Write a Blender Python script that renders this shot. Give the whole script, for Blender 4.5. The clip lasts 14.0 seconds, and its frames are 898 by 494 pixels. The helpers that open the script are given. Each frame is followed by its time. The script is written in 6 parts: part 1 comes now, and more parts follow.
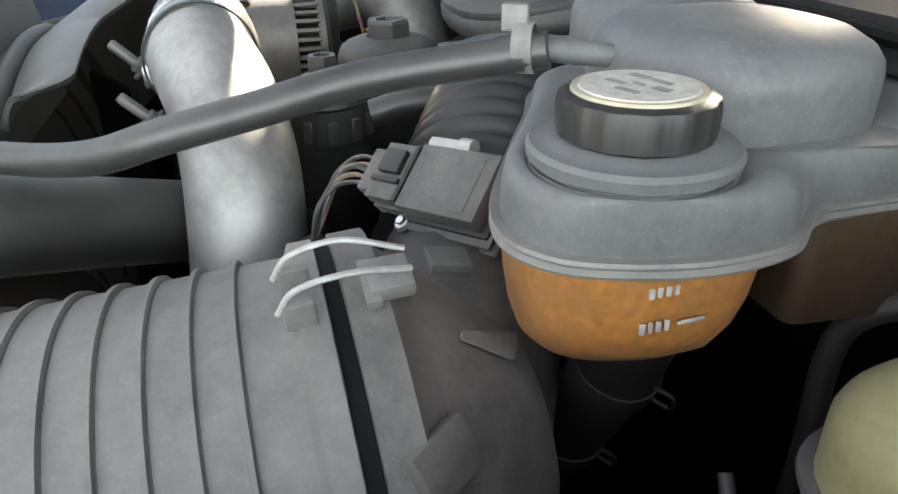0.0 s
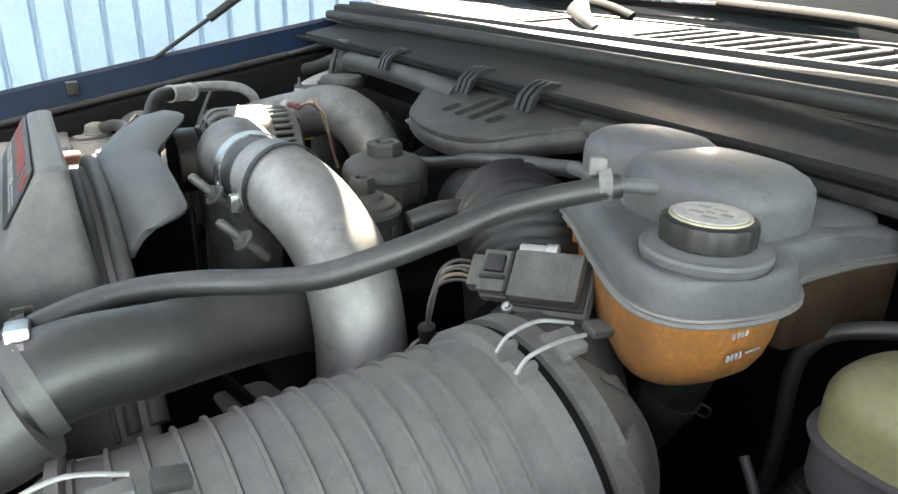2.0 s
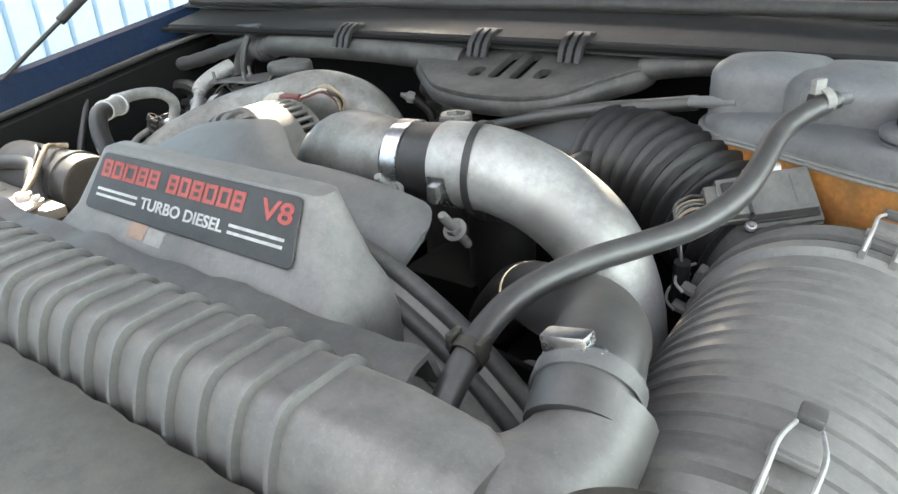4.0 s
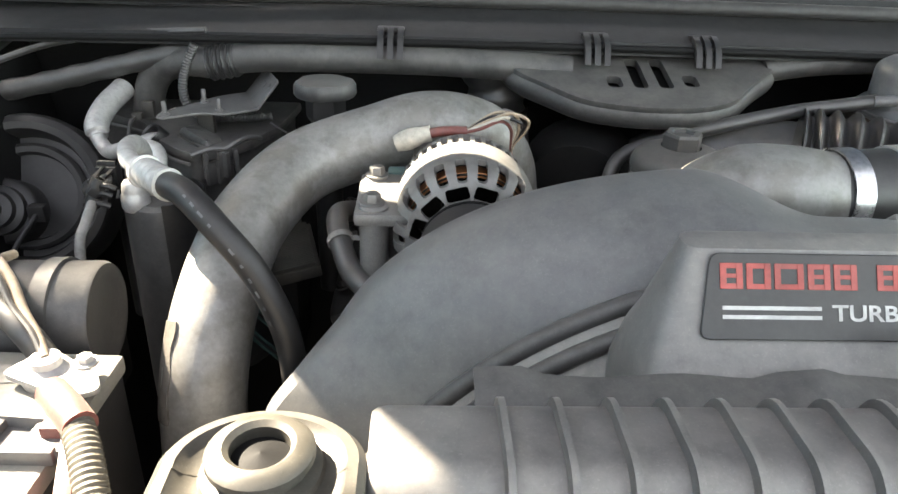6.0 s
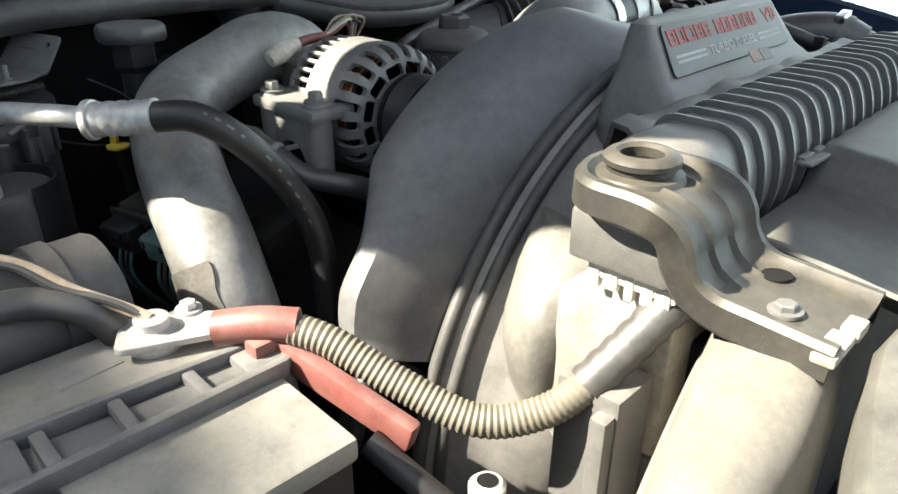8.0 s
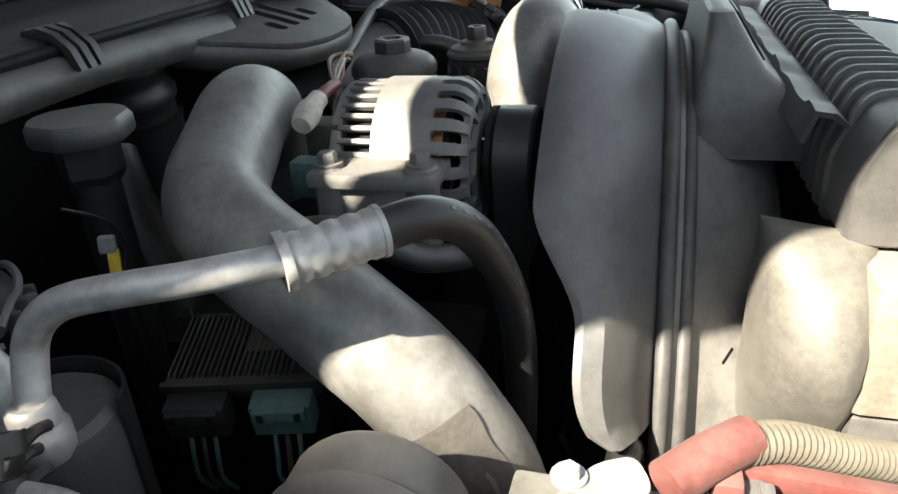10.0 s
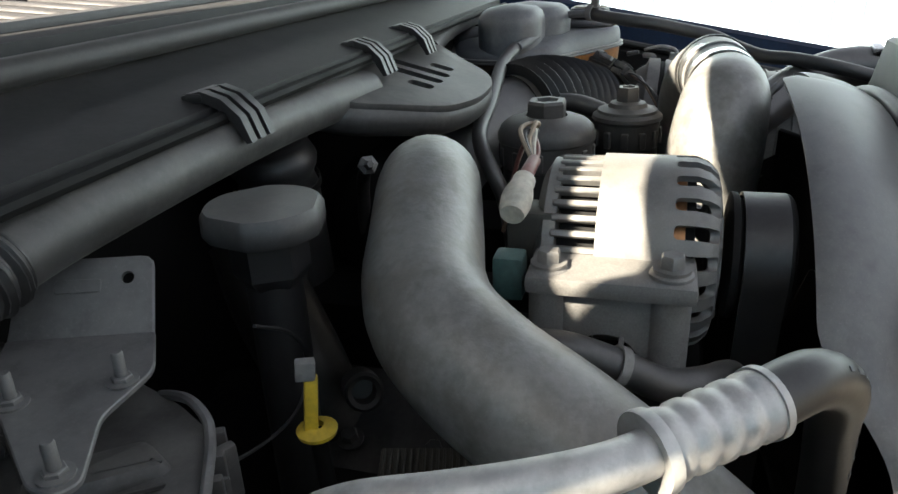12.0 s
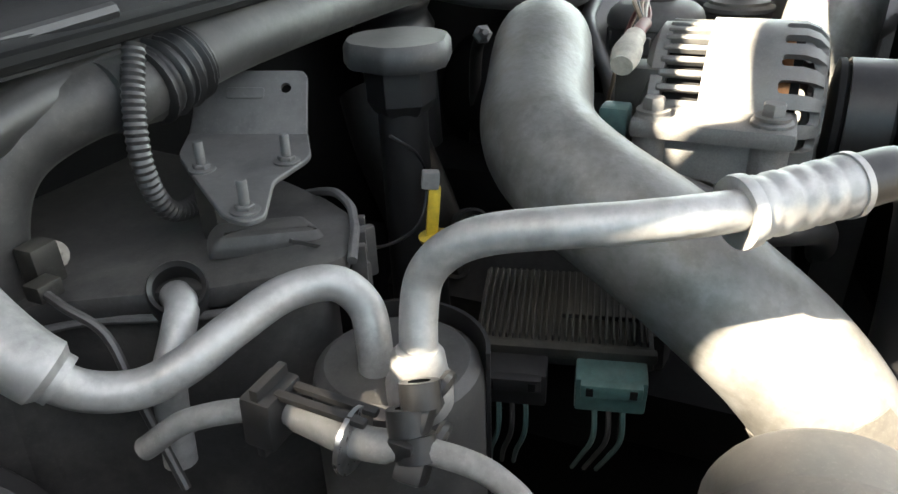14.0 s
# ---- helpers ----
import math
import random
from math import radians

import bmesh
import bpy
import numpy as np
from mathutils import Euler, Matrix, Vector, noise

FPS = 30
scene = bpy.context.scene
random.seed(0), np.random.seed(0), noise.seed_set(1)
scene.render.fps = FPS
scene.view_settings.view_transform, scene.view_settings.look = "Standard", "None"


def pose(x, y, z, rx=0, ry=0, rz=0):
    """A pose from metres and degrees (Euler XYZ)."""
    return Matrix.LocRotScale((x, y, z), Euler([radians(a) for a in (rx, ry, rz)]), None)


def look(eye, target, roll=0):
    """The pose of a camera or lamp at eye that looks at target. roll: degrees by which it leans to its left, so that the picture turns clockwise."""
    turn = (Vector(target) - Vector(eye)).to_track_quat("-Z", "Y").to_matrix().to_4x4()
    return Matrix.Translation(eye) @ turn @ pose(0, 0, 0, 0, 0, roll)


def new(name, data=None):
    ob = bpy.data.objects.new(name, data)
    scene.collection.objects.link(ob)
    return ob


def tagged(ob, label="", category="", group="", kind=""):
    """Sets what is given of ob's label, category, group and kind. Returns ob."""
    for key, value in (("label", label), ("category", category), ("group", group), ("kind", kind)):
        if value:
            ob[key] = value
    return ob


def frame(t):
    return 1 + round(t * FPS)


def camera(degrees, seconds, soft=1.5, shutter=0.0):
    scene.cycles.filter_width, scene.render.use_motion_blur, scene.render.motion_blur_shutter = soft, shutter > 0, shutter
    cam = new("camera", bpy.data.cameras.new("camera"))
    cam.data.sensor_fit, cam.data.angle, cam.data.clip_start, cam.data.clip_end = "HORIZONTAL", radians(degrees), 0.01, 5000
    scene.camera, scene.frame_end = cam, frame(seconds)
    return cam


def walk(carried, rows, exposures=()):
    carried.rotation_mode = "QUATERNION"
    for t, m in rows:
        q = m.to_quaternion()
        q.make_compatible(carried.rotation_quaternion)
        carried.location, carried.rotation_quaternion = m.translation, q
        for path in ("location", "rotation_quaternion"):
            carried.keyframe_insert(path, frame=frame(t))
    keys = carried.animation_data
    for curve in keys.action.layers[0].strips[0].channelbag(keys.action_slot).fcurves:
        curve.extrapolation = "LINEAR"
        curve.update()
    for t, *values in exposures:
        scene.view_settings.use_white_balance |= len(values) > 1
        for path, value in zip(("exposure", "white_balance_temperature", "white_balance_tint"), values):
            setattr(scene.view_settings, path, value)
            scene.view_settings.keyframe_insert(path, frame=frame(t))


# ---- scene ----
cam = camera(64.5, 14.0)
PATH = [
    (0, (0.768, 0.403, 1.362), (-0.942, 0.868, 0.435), -0.8),
    (0.5, (0.767, 0.405, 1.364), (-0.934, 0.887, 0.428), -0.2),
    (1, (0.764, 0.395, 1.376), (-0.923, 0.95, 0.456), 2.1),
    (1.2, (0.766, 0.362, 1.407), (-0.959, 0.993, 0.618), 2.7),
    (1.5, (0.779, 0.29, 1.424), (-0.894, 1.106, 0.691), 3.4),
    (2, (0.815, 0.192, 1.43), (-0.788, 1.137, 0.697), 1.2),
    (2.2, (0.826, 0.189, 1.428), (-0.809, 1.08, 0.699), 1.3),
    (4.3, (0.475, -0.135, 1.442), (-0.436, 1.423, 0.581), -1.8),
    (4.5, (0.412, -0.144, 1.444), (-0.369, 1.477, 0.57), -0.1),
    (5, (0.157, -0.242, 1.461), (-0.327, 1.506, 0.617), 1.5),
    (5.5, (-0.028, -0.266, 1.481), (-0.213, 1.537, 0.635), 3.2),
    (6, (-0.181, -0.163, 1.456), (-0.087, 1.623, 0.561), 2.3),
    (6.5, (-0.301, -0.083, 1.424), (0.263, 1.577, 0.46), 2.3),
    (7, (-0.437, -0.022, 1.397), (0.5, 1.442, 0.409), 2.2),
    (7.5, (-0.483, -0.035, 1.38), (0.68, 1.275, 0.415), 1.2),
    (8, (-0.598, -0.128, 1.382), (0.691, 1.118, 0.495), 0.3),
    (8.5, (-0.756, -0.092, 1.384), (0.584, 1.083, 0.478), 0.7),
    (8.7, (-0.809, -0.009, 1.382), (0.674, 1.008, 0.507), 0.2),
    (10.8, (-0.608, 0.323, 1.388), (1.147, 0.73, 0.521), -3.5),
    (11, (-0.605, 0.353, 1.392), (1.168, 0.766, 0.564), -4.1),
    (11.5, (-0.607, 0.398, 1.396), (1.168, 0.87, 0.605), -3.7),
    (12, (-0.614, 0.425, 1.39), (1.146, 0.96, 0.607), -2.5),
    (12.5, (-0.625, 0.444, 1.384), (1.115, 1.048, 0.603), -2.0),
    (13, (-0.644, 0.452, 1.375), (1.038, 1.146, 0.547), -2.4),
    (13.5, (-0.669, 0.442, 1.368), (0.962, 1.198, 0.491), -2.9),
    (14, (-0.686, 0.419, 1.353), (0.92, 1.155, 0.415), -2.3),
]
# seconds, stops, kelvin, tint
EXPOSURES = [(0, 3.36, 7300, 14), (1.5, 3.45, 7250, 13), (2, 3.35, 7250, 12), (4.5, 3.88, 7250, 12), (5.5, 3.65, 7250, 12), (6.5, 3.75, 7350, 11), (7.5, 3.05, 7000, 8), (8.5, 2.5, 6550, 8), (11, 2.5, 7050, 11), (12, 2.65, 7050, 11), (14, 3.57, 7250, 11)]
walk(cam, [(t, look(eye, target, roll)) for t, eye, target, roll in PATH], exposures=EXPOSURES)
# sky, sun and exposure
world = bpy.data.worlds.new("sky")
world.use_nodes = True
scene.world = world
wn = world.node_tree.nodes
sky = wn.new("ShaderNodeTexSky")
sky.sky_type, sky.sun_disc = "NISHITA", False
SUN_EL, SUN_AZ = 42.0, 302.0   # degrees above the horizon; clockwise from +y
sky.sun_elevation, sky.sun_rotation = radians(SUN_EL), radians(SUN_AZ)
sky.air_density, sky.dust_density = 1.0, 3.0
wn["Background"].inputs[1].default_value = 0.075
haze = wn.new("ShaderNodeHueSaturation")
haze.inputs["Saturation"].default_value = 0.45   # hazy, pale sky
world.node_tree.links.new(sky.outputs[0], haze.inputs["Color"])
world.node_tree.links.new(haze.outputs[0], wn["Background"].inputs[0])
sun_data = bpy.data.lights.new("sun", "SUN")
sun_data.energy, sun_data.angle, sun_data.color = 5.0, radians(0.6), (1.0, 0.93, 0.8)
sun = new("sun", sun_data)
sun_way = Vector((math.sin(radians(SUN_AZ)) * math.cos(radians(SUN_EL)), math.cos(radians(SUN_AZ)) * math.cos(radians(SUN_EL)), math.sin(radians(SUN_EL))))
sun.matrix_world = look(sun_way * 12, (0, 0, 0))

# ---- mesh helpers ----
def spline(pts, n=10):
    """A smooth line through the points (Catmull-Rom)."""
    p = [Vector(q) for q in pts]
    p = [p[0] * 2 - p[1]] + p + [p[-1] * 2 - p[-2]]
    out = []
    for i in range(1, len(p) - 2):
        a, b, c, d = p[i - 1:i + 3]
        for k in range(n):
            t = k / n
            out.append(0.5 * (2 * b + (c - a) * t + (2 * a - 5 * b + 4 * c - d) * t * t + (3 * b - a - 3 * c + d) * t ** 3))
    return out + [p[-2]]


def even(line, step):
    """The line cut into even steps."""
    length = [0.0]
    for a, b in zip(line, line[1:]):
        length.append(length[-1] + (b - a).length)
    n, out, j = max(2, round(length[-1] / step)), [], 0
    for k in range(n + 1):
        s = length[-1] * k / n
        while j < len(line) - 2 and length[j + 1] < s:
            j += 1
        f = (s - length[j]) / max(1e-9, length[j + 1] - length[j])
        out.append(line[j].lerp(line[j + 1], min(1, f)))
    return out


def sweep(line, radius, seg=18, caps=True, squash=1.0):
    """A tube along a line; radius is a number or a function of (share of the way, metres along it)."""
    n = len(line)
    verts, faces, far = [], [], 0.0
    total = sum((b - a).length for a, b in zip(line, line[1:]))
    way = (line[1] - line[0]).normalized()
    side = way.orthogonal().normalized()
    for i, p in enumerate(line):
        w = (line[min(i + 1, n - 1)] - line[max(i - 1, 0)]).normalized()
        side = (side - w * side.dot(w)).normalized()
        up = w.cross(side)
        if i:
            far += (p - line[i - 1]).length
        r = radius(far / total, far) if callable(radius) else radius
        for k in range(seg):
            a = 2 * math.pi * k / seg
            verts.append(p + side * (r * math.cos(a)) + up * (r * squash * math.sin(a)))
    for i in range(n - 1):
        for k in range(seg):
            a, b = i * seg + k, i * seg + (k + 1) % seg
            faces.append((a, b, b + seg, a + seg))
    if caps:
        faces.append(tuple(range(seg))[::-1])
        faces.append(tuple(range((n - 1) * seg, n * seg)))
    return verts, faces


def tube(pts, radius, seg=18, n=8, caps=True, squash=1.0):
    return sweep(spline(pts, n), radius, seg, caps, squash)


def corrugated(pts, r, depth, pitch, seg=16, steps=6, sharp=1.0):
    """A ribbed flexible tube."""
    line = even(spline(pts, 10), pitch / steps)

    def rad(u, s):
        c = 0.5 + 0.5 * math.cos(2 * math.pi * s / pitch)
        return r - depth * (1 - c ** sharp)
    return sweep(line, rad, seg)


def frame_on(origin, axis, hint=(0, 0, 1)):
    """A pose whose z runs along axis."""
    z = Vector(axis).normalized()
    x = Vector(hint).cross(z)
    if x.length < 1e-4:
        x = Vector((1, 0, 0)) - z * z.x
        if x.length < 1e-4:
            x = Vector((0, 1, 0))
    x.normalize()
    y = z.cross(x)
    m = Matrix((x, y, z)).transposed().to_4x4()
    m.translation = origin
    return m


def lathe(profile, m=Matrix(), seg=32, arc=None, wave=None):
    """A turned body: profile of (radius, height) along m's z. wave(angle, i) scales a radius."""
    verts, faces = [], []
    n = len(profile)
    lo, hi = arc if arc else (0, 2 * math.pi)
    cols = seg + 1 if arc else seg
    for i, (r, h) in enumerate(profile):
        for k in range(cols):
            a = lo + (hi - lo) * k / seg
            q = r * (wave(a, i) if wave else 1)
            verts.append(m @ Vector((q * math.cos(a), q * math.sin(a), h)))
    for i in range(n - 1):
        for k in range(seg):
            a, b = i * cols + k, i * cols + (k + 1) % cols
            faces.append((a, b, b + cols, a + cols))
    return verts, faces


def from_bm(bm, m=Matrix()):
    bm.verts.ensure_lookup_table()
    for i, v in enumerate(bm.verts):
        v.index = i
    out = [m @ v.co for v in bm.verts], [tuple(v.index for v in f.verts) for f in bm.faces]
    bm.free()
    return out


def box(size, m=Matrix(), bevel=0.0, seg=2, taper=1.0):
    """A rounded block with its middle at m; taper scales its top."""
    bm = bmesh.new()
    bmesh.ops.create_cube(bm, size=1)
    for v in bm.verts:
        k = taper if v.co.z > 0 else 1
        v.co = Vector((v.co.x * size[0] * k, v.co.y * size[1] * k, v.co.z * size[2]))
    if bevel:
        bmesh.ops.bevel(bm, geom=bm.edges[:], offset=bevel, segments=seg, profile=0.6, affect="EDGES")
    return from_bm(bm, m)


def slab(outline, thick, m=Matrix(), bevel=0.0, seg=2, taper=1.0):
    """A plate with the given outline, from z = 0 to z = thick of m; taper scales its top about its middle."""
    bm = bmesh.new()
    cx = sum(p[0] for p in outline) / len(outline)
    cy = sum(p[1] for p in outline) / len(outline)
    low = [bm.verts.new((x, y, 0)) for x, y in outline]
    top = [bm.verts.new((cx + (x - cx) * taper, cy + (y - cy) * taper, thick)) for x, y in outline]
    n = len(low)
    bm.faces.new(low[::-1])
    bm.faces.new(top)
    for i in range(n):
        bm.faces.new((low[i], low[(i + 1) % n], top[(i + 1) % n], top[i]))
    bmesh.ops.recalc_face_normals(bm, faces=bm.faces[:])
    if bevel:
        edges = [e for e in bm.edges if abs(e.verts[0].co.z - e.verts[1].co.z) < 1e-6]
        bmesh.ops.bevel(bm, geom=edges, offset=bevel, segments=seg, profile=0.6, affect="EDGES")
    return from_bm(bm, m)


def round_outline(pts, r, n=4):
    """An outline with its corners rounded; r is one radius or one for each corner."""
    out, k = [], len(pts)
    for i in range(k):
        p, a, b = Vector(pts[i]), Vector(pts[i - 1]), Vector(pts[(i + 1) % k])
        q = r[i] if isinstance(r, (list, tuple)) else r
        da, db = (a - p), (b - p)
        c = min(q, da.length * 0.45, db.length * 0.45)
        s, e = p + da.normalized() * c, p + db.normalized() * c
        for j in range(n + 1):
            t = j / n
            out.append(tuple((1 - t) ** 2 * s + 2 * t * (1 - t) * p + t * t * e))
    return out


def loft(rings, closed=True, caps=True):
    """A skin over rings of equal count."""
    verts = [Vector(p) for ring in rings for p in ring]
    k = len(rings[0])
    faces = []
    for i in range(len(rings) - 1):
        for j in range(k if closed else k - 1):
            a, b = i * k + j, i * k + (j + 1) % k
            faces.append((a, b, b + k, a + k))
    if caps and closed:
        faces.append(tuple(range(k))[::-1])
        faces.append(tuple(range((len(rings) - 1) * k, len(rings) * k)))
    return verts, faces


def thicken(geo, t):
    """Gives a sheet a thickness."""
    bm = bmesh.new()
    vs = [bm.verts.new(v) for v in geo[0]]
    for f in geo[1]:
        bm.faces.new([vs[i] for i in f])
    bmesh.ops.recalc_face_normals(bm, faces=bm.faces[:])
    bmesh.ops.solidify(bm, geom=bm.faces[:], thickness=t)
    return from_bm(bm)


def join(*geos):
    verts, faces = [], []
    for v, f in geos:
        k = len(verts)
        verts += list(v)
        faces += [tuple(i + k for i in q) for q in f]
    return verts, faces


def cut(geo, *tools):
    """The body less the tools."""
    def solid(g):
        me = bpy.data.meshes.new("solid")
        me.from_pydata([tuple(v) for v in g[0]], [], g[1])
        bm = bmesh.new()
        bm.from_mesh(me)
        bmesh.ops.recalc_face_normals(bm, faces=bm.faces[:])
        bm.to_mesh(me)
        bm.free()
        return new("solid", me)
    body, tool = solid(geo), solid(join(*tools))
    mod = body.modifiers.new("cut", "BOOLEAN")
    mod.operation, mod.object, mod.solver = "DIFFERENCE", tool, "EXACT"
    dg = bpy.context.evaluated_depsgraph_get()
    me = bpy.data.meshes.new_from_object(body.evaluated_get(dg))
    out = [v.co.copy() for v in me.vertices], [tuple(p.vertices) for p in me.polygons]
    bpy.data.objects.remove(body)
    bpy.data.objects.remove(tool)
    return out


def at(*p):
    return Matrix.Translation(p)


def turn(x=0, y=0, z=0):
    return Euler((radians(x), radians(y), radians(z))).to_matrix().to_4x4()


def mesh_of(name, geo, material, sharp=38):
    me = bpy.data.meshes.new(name)
    me.from_pydata([tuple(v) for v in geo[0]], [], geo[1])
    bm = bmesh.new()
    bm.from_mesh(me)
    bmesh.ops.recalc_face_normals(bm, faces=bm.faces[:])
    bm.to_mesh(me)
    bm.free()
    me.shade_smooth()
    me.set_sharp_from_angle(angle=radians(sharp))
    me.materials.append(material)
    return me


def thing(name, base, label, category, group="", kind=""):
    """A top-level thing: an empty at its base that carries its parts."""
    ob = new(name)
    ob.empty_display_size = 0.02
    ob.location = base
    return tagged(ob, label, category, group, kind)


def part(name, geo, material, parent, label="", sharp=38):
    """One mesh, in world places, under a thing or a part."""
    ob = new(name, mesh_of(name, geo, material, sharp))
    ob.parent = parent
    if parent.type == "EMPTY":
        ob.matrix_parent_inverse = Matrix.Translation(parent.location).inverted()
    return tagged(ob, label)


def solo(name, geo, material, label, category, group="", kind="", sharp=38):
    """A thing of one mesh, its origin at the middle of its base."""
    lo = [min(v[i] for v in geo[0]) for i in range(3)]
    hi = [max(v[i] for v in geo[0]) for i in range(3)]
    base = Vector(((lo[0] + hi[0]) / 2, (lo[1] + hi[1]) / 2, lo[2]))
    ob = new(name, mesh_of(name, ([Vector(v) - base for v in geo[0]], geo[1]), material, sharp))
    ob.location = base
    return tagged(ob, label, category, group, kind)


def bolt(p, axis, r=0.006, h=0.006, washer=True):
    """A hexagon head with its washer."""
    m = frame_on(p, axis)
    geo = lathe([(0, 0), (r, 0), (r, h * 0.85), (r * 0.86, h), (0, h)], m, 6)
    if washer:
        geo = join(geo, lathe([(r * 1.5, -0.001), (r * 1.5, 0.001), (r * 0.9, 0.0014)], m, 16))
    return geo


def ring_clip(p, axis, r, width, thick=0.0012):
    """A flat band round a hose."""
    m = frame_on(p, axis)
    h = width / 2
    return lathe([(r, -h), (r + thick, -h), (r + thick, h), (r, h)], m, 36)


# ---- materials ----
def material(name, color, rough=0.6, metal=0.0, dust=0.0, dust_color=(0.34, 0.32, 0.29), grain=220.0, blotch=14.0, bump=0.15, vary=0.25, up=0.5, coat=0.0, spec=0.5, stain=None):
    """A worn surface: base colour varied at two scales, dust in patches and on what faces up, fine relief."""
    mt = bpy.data.materials.new(name)
    mt.use_nodes = True
    nt = mt.node_tree
    n, l = nt.nodes, nt.links
    b = n["Principled BSDF"]
    geom = n.new("ShaderNodeNewGeometry")
    big = n.new("ShaderNodeTexNoise")
    big.inputs["Scale"].default_value, big.inputs["Detail"].default_value, big.inputs["Roughness"].default_value = blotch, 6, 0.65
    fine = n.new("ShaderNodeTexNoise")
    fine.inputs["Scale"].default_value, fine.inputs["Detail"].default_value = grain, 4
    for t in (big, fine):
        l.new(geom.outputs["Position"], t.inputs["Vector"])
    ramp = n.new("ShaderNodeMapRange")
    ramp.inputs["From Min"].default_value, ramp.inputs["From Max"].default_value = 0.3, 0.7
    ramp.inputs["To Min"].default_value, ramp.inputs["To Max"].default_value = 1 - vary, 1 + vary
    l.new(big.outputs["Fac"], ramp.inputs["Value"])
    ramp2 = n.new("ShaderNodeMapRange")
    ramp2.inputs["From Min"].default_value, ramp2.inputs["From Max"].default_value = 0.3, 0.7
    ramp2.inputs["To Min"].default_value, ramp2.inputs["To Max"].default_value = 1 - vary * 0.7, 1 + vary * 0.7
    l.new(fine.outputs["Fac"], ramp2.inputs["Value"])
    mul = n.new("ShaderNodeMath")
    mul.operation = "MULTIPLY"
    l.new(ramp.outputs[0], mul.inputs[0])
    l.new(ramp2.outputs[0], mul.inputs[1])
    tint = n.new("ShaderNodeVectorMath")
    tint.operation = "SCALE"
    tint.inputs[0].default_value = color
    l.new(mul.outputs[0], tint.inputs["Scale"])
    last = tint.outputs[0]
    rough_out = None
    if stain:
        st = n.new("ShaderNodeTexNoise")
        st.inputs["Scale"].default_value, st.inputs["Detail"].default_value, st.inputs["Roughness"].default_value = stain[2], 7, 0.62
        l.new(geom.outputs["Position"], st.inputs["Vector"])
        sm = n.new("ShaderNodeMapRange")
        sm.inputs["From Min"].default_value, sm.inputs["From Max"].default_value = 0.47, 0.6
        sm.inputs["To Min"].default_value, sm.inputs["To Max"].default_value = 0.0, stain[1]
        l.new(st.outputs["Fac"], sm.inputs["Value"])
        sx = n.new("ShaderNodeMix")
        sx.data_type = "RGBA"
        l.new(sm.outputs[0], sx.inputs[0])
        l.new(last, sx.inputs[6])
        sx.inputs[7].default_value = (*stain[0], 1)
        last = sx.outputs[2]
    if dust:
        sep = n.new("ShaderNodeSeparateXYZ")
        l.new(geom.outputs["Normal"], sep.inputs[0])
        facing = n.new("ShaderNodeMapRange")
        facing.inputs["From Min"].default_value, facing.inputs["From Max"].default_value = -0.3, 0.9
        facing.inputs["To Min"].default_value, facing.inputs["To Max"].default_value = 1 - up, 1.0
        l.new(sep.outputs["Z"], facing.inputs["Value"])
        patch = n.new("ShaderNodeTexNoise")
        patch.inputs["Scale"].default_value, patch.inputs["Detail"].default_value, patch.inputs["Roughness"].default_value = blotch * 3.5, 9, 0.75
        l.new(geom.outputs["Position"], patch.inputs["Vector"])
        pm = n.new("ShaderNodeMapRange")
        pm.inputs["From Min"].default_value, pm.inputs["From Max"].default_value = 0.32, 0.68
        pm.inputs["To Min"].default_value, pm.inputs["To Max"].default_value = dust * 0.55, min(1.0, dust * 1.45)
        l.new(patch.outputs["Fac"], pm.inputs["Value"])
        fac = n.new("ShaderNodeMath")
        fac.operation, fac.use_clamp = "MULTIPLY", True
        l.new(pm.outputs[0], fac.inputs[0])
        l.new(facing.outputs[0], fac.inputs[1])
        mix = n.new("ShaderNodeMix")
        mix.data_type = "RGBA"
        l.new(fac.outputs[0], mix.inputs[0])
        l.new(last, mix.inputs[6])
        mix.inputs[7].default_value = (*dust_color, 1)
        last = mix.outputs[2]
        rr = n.new("ShaderNodeMapRange")
        rr.inputs["To Min"].default_value, rr.inputs["To Max"].default_value = rough, 0.95
        l.new(fac.outputs[0], rr.inputs["Value"])
        rough_out = rr.outputs[0]
    if dust:
        # grimy smudges and pale specks of grit
        for scale, lo, hi, amount, shade, pale in ((38.0, 0.52, 0.66, 0.45, 0.55, 0.0), (620.0, 0.6, 0.68, 0.5 * min(1.0, dust * 3), 1.0, 0.07)):
            nz = n.new("ShaderNodeTexNoise")
            nz.inputs["Scale"].default_value, nz.inputs["Detail"].default_value, nz.inputs["Roughness"].default_value = scale, 8 if pale == 0 else 2, 0.7
            l.new(geom.outputs["Position"], nz.inputs["Vector"])
            nr = n.new("ShaderNodeMapRange")
            nr.inputs["From Min"].default_value, nr.inputs["From Max"].default_value = lo, hi
            nr.inputs["To Min"].default_value, nr.inputs["To Max"].default_value = 0.0, amount
            l.new(nz.outputs["Fac"], nr.inputs["Value"])
            sv = n.new("ShaderNodeVectorMath")
            sv.operation = "MULTIPLY_ADD"
            sv.inputs[1].default_value, sv.inputs[2].default_value = (shade,) * 3, (pale, pale * 0.95, pale * 0.85)
            l.new(last, sv.inputs[0])
            mx = n.new("ShaderNodeMix")
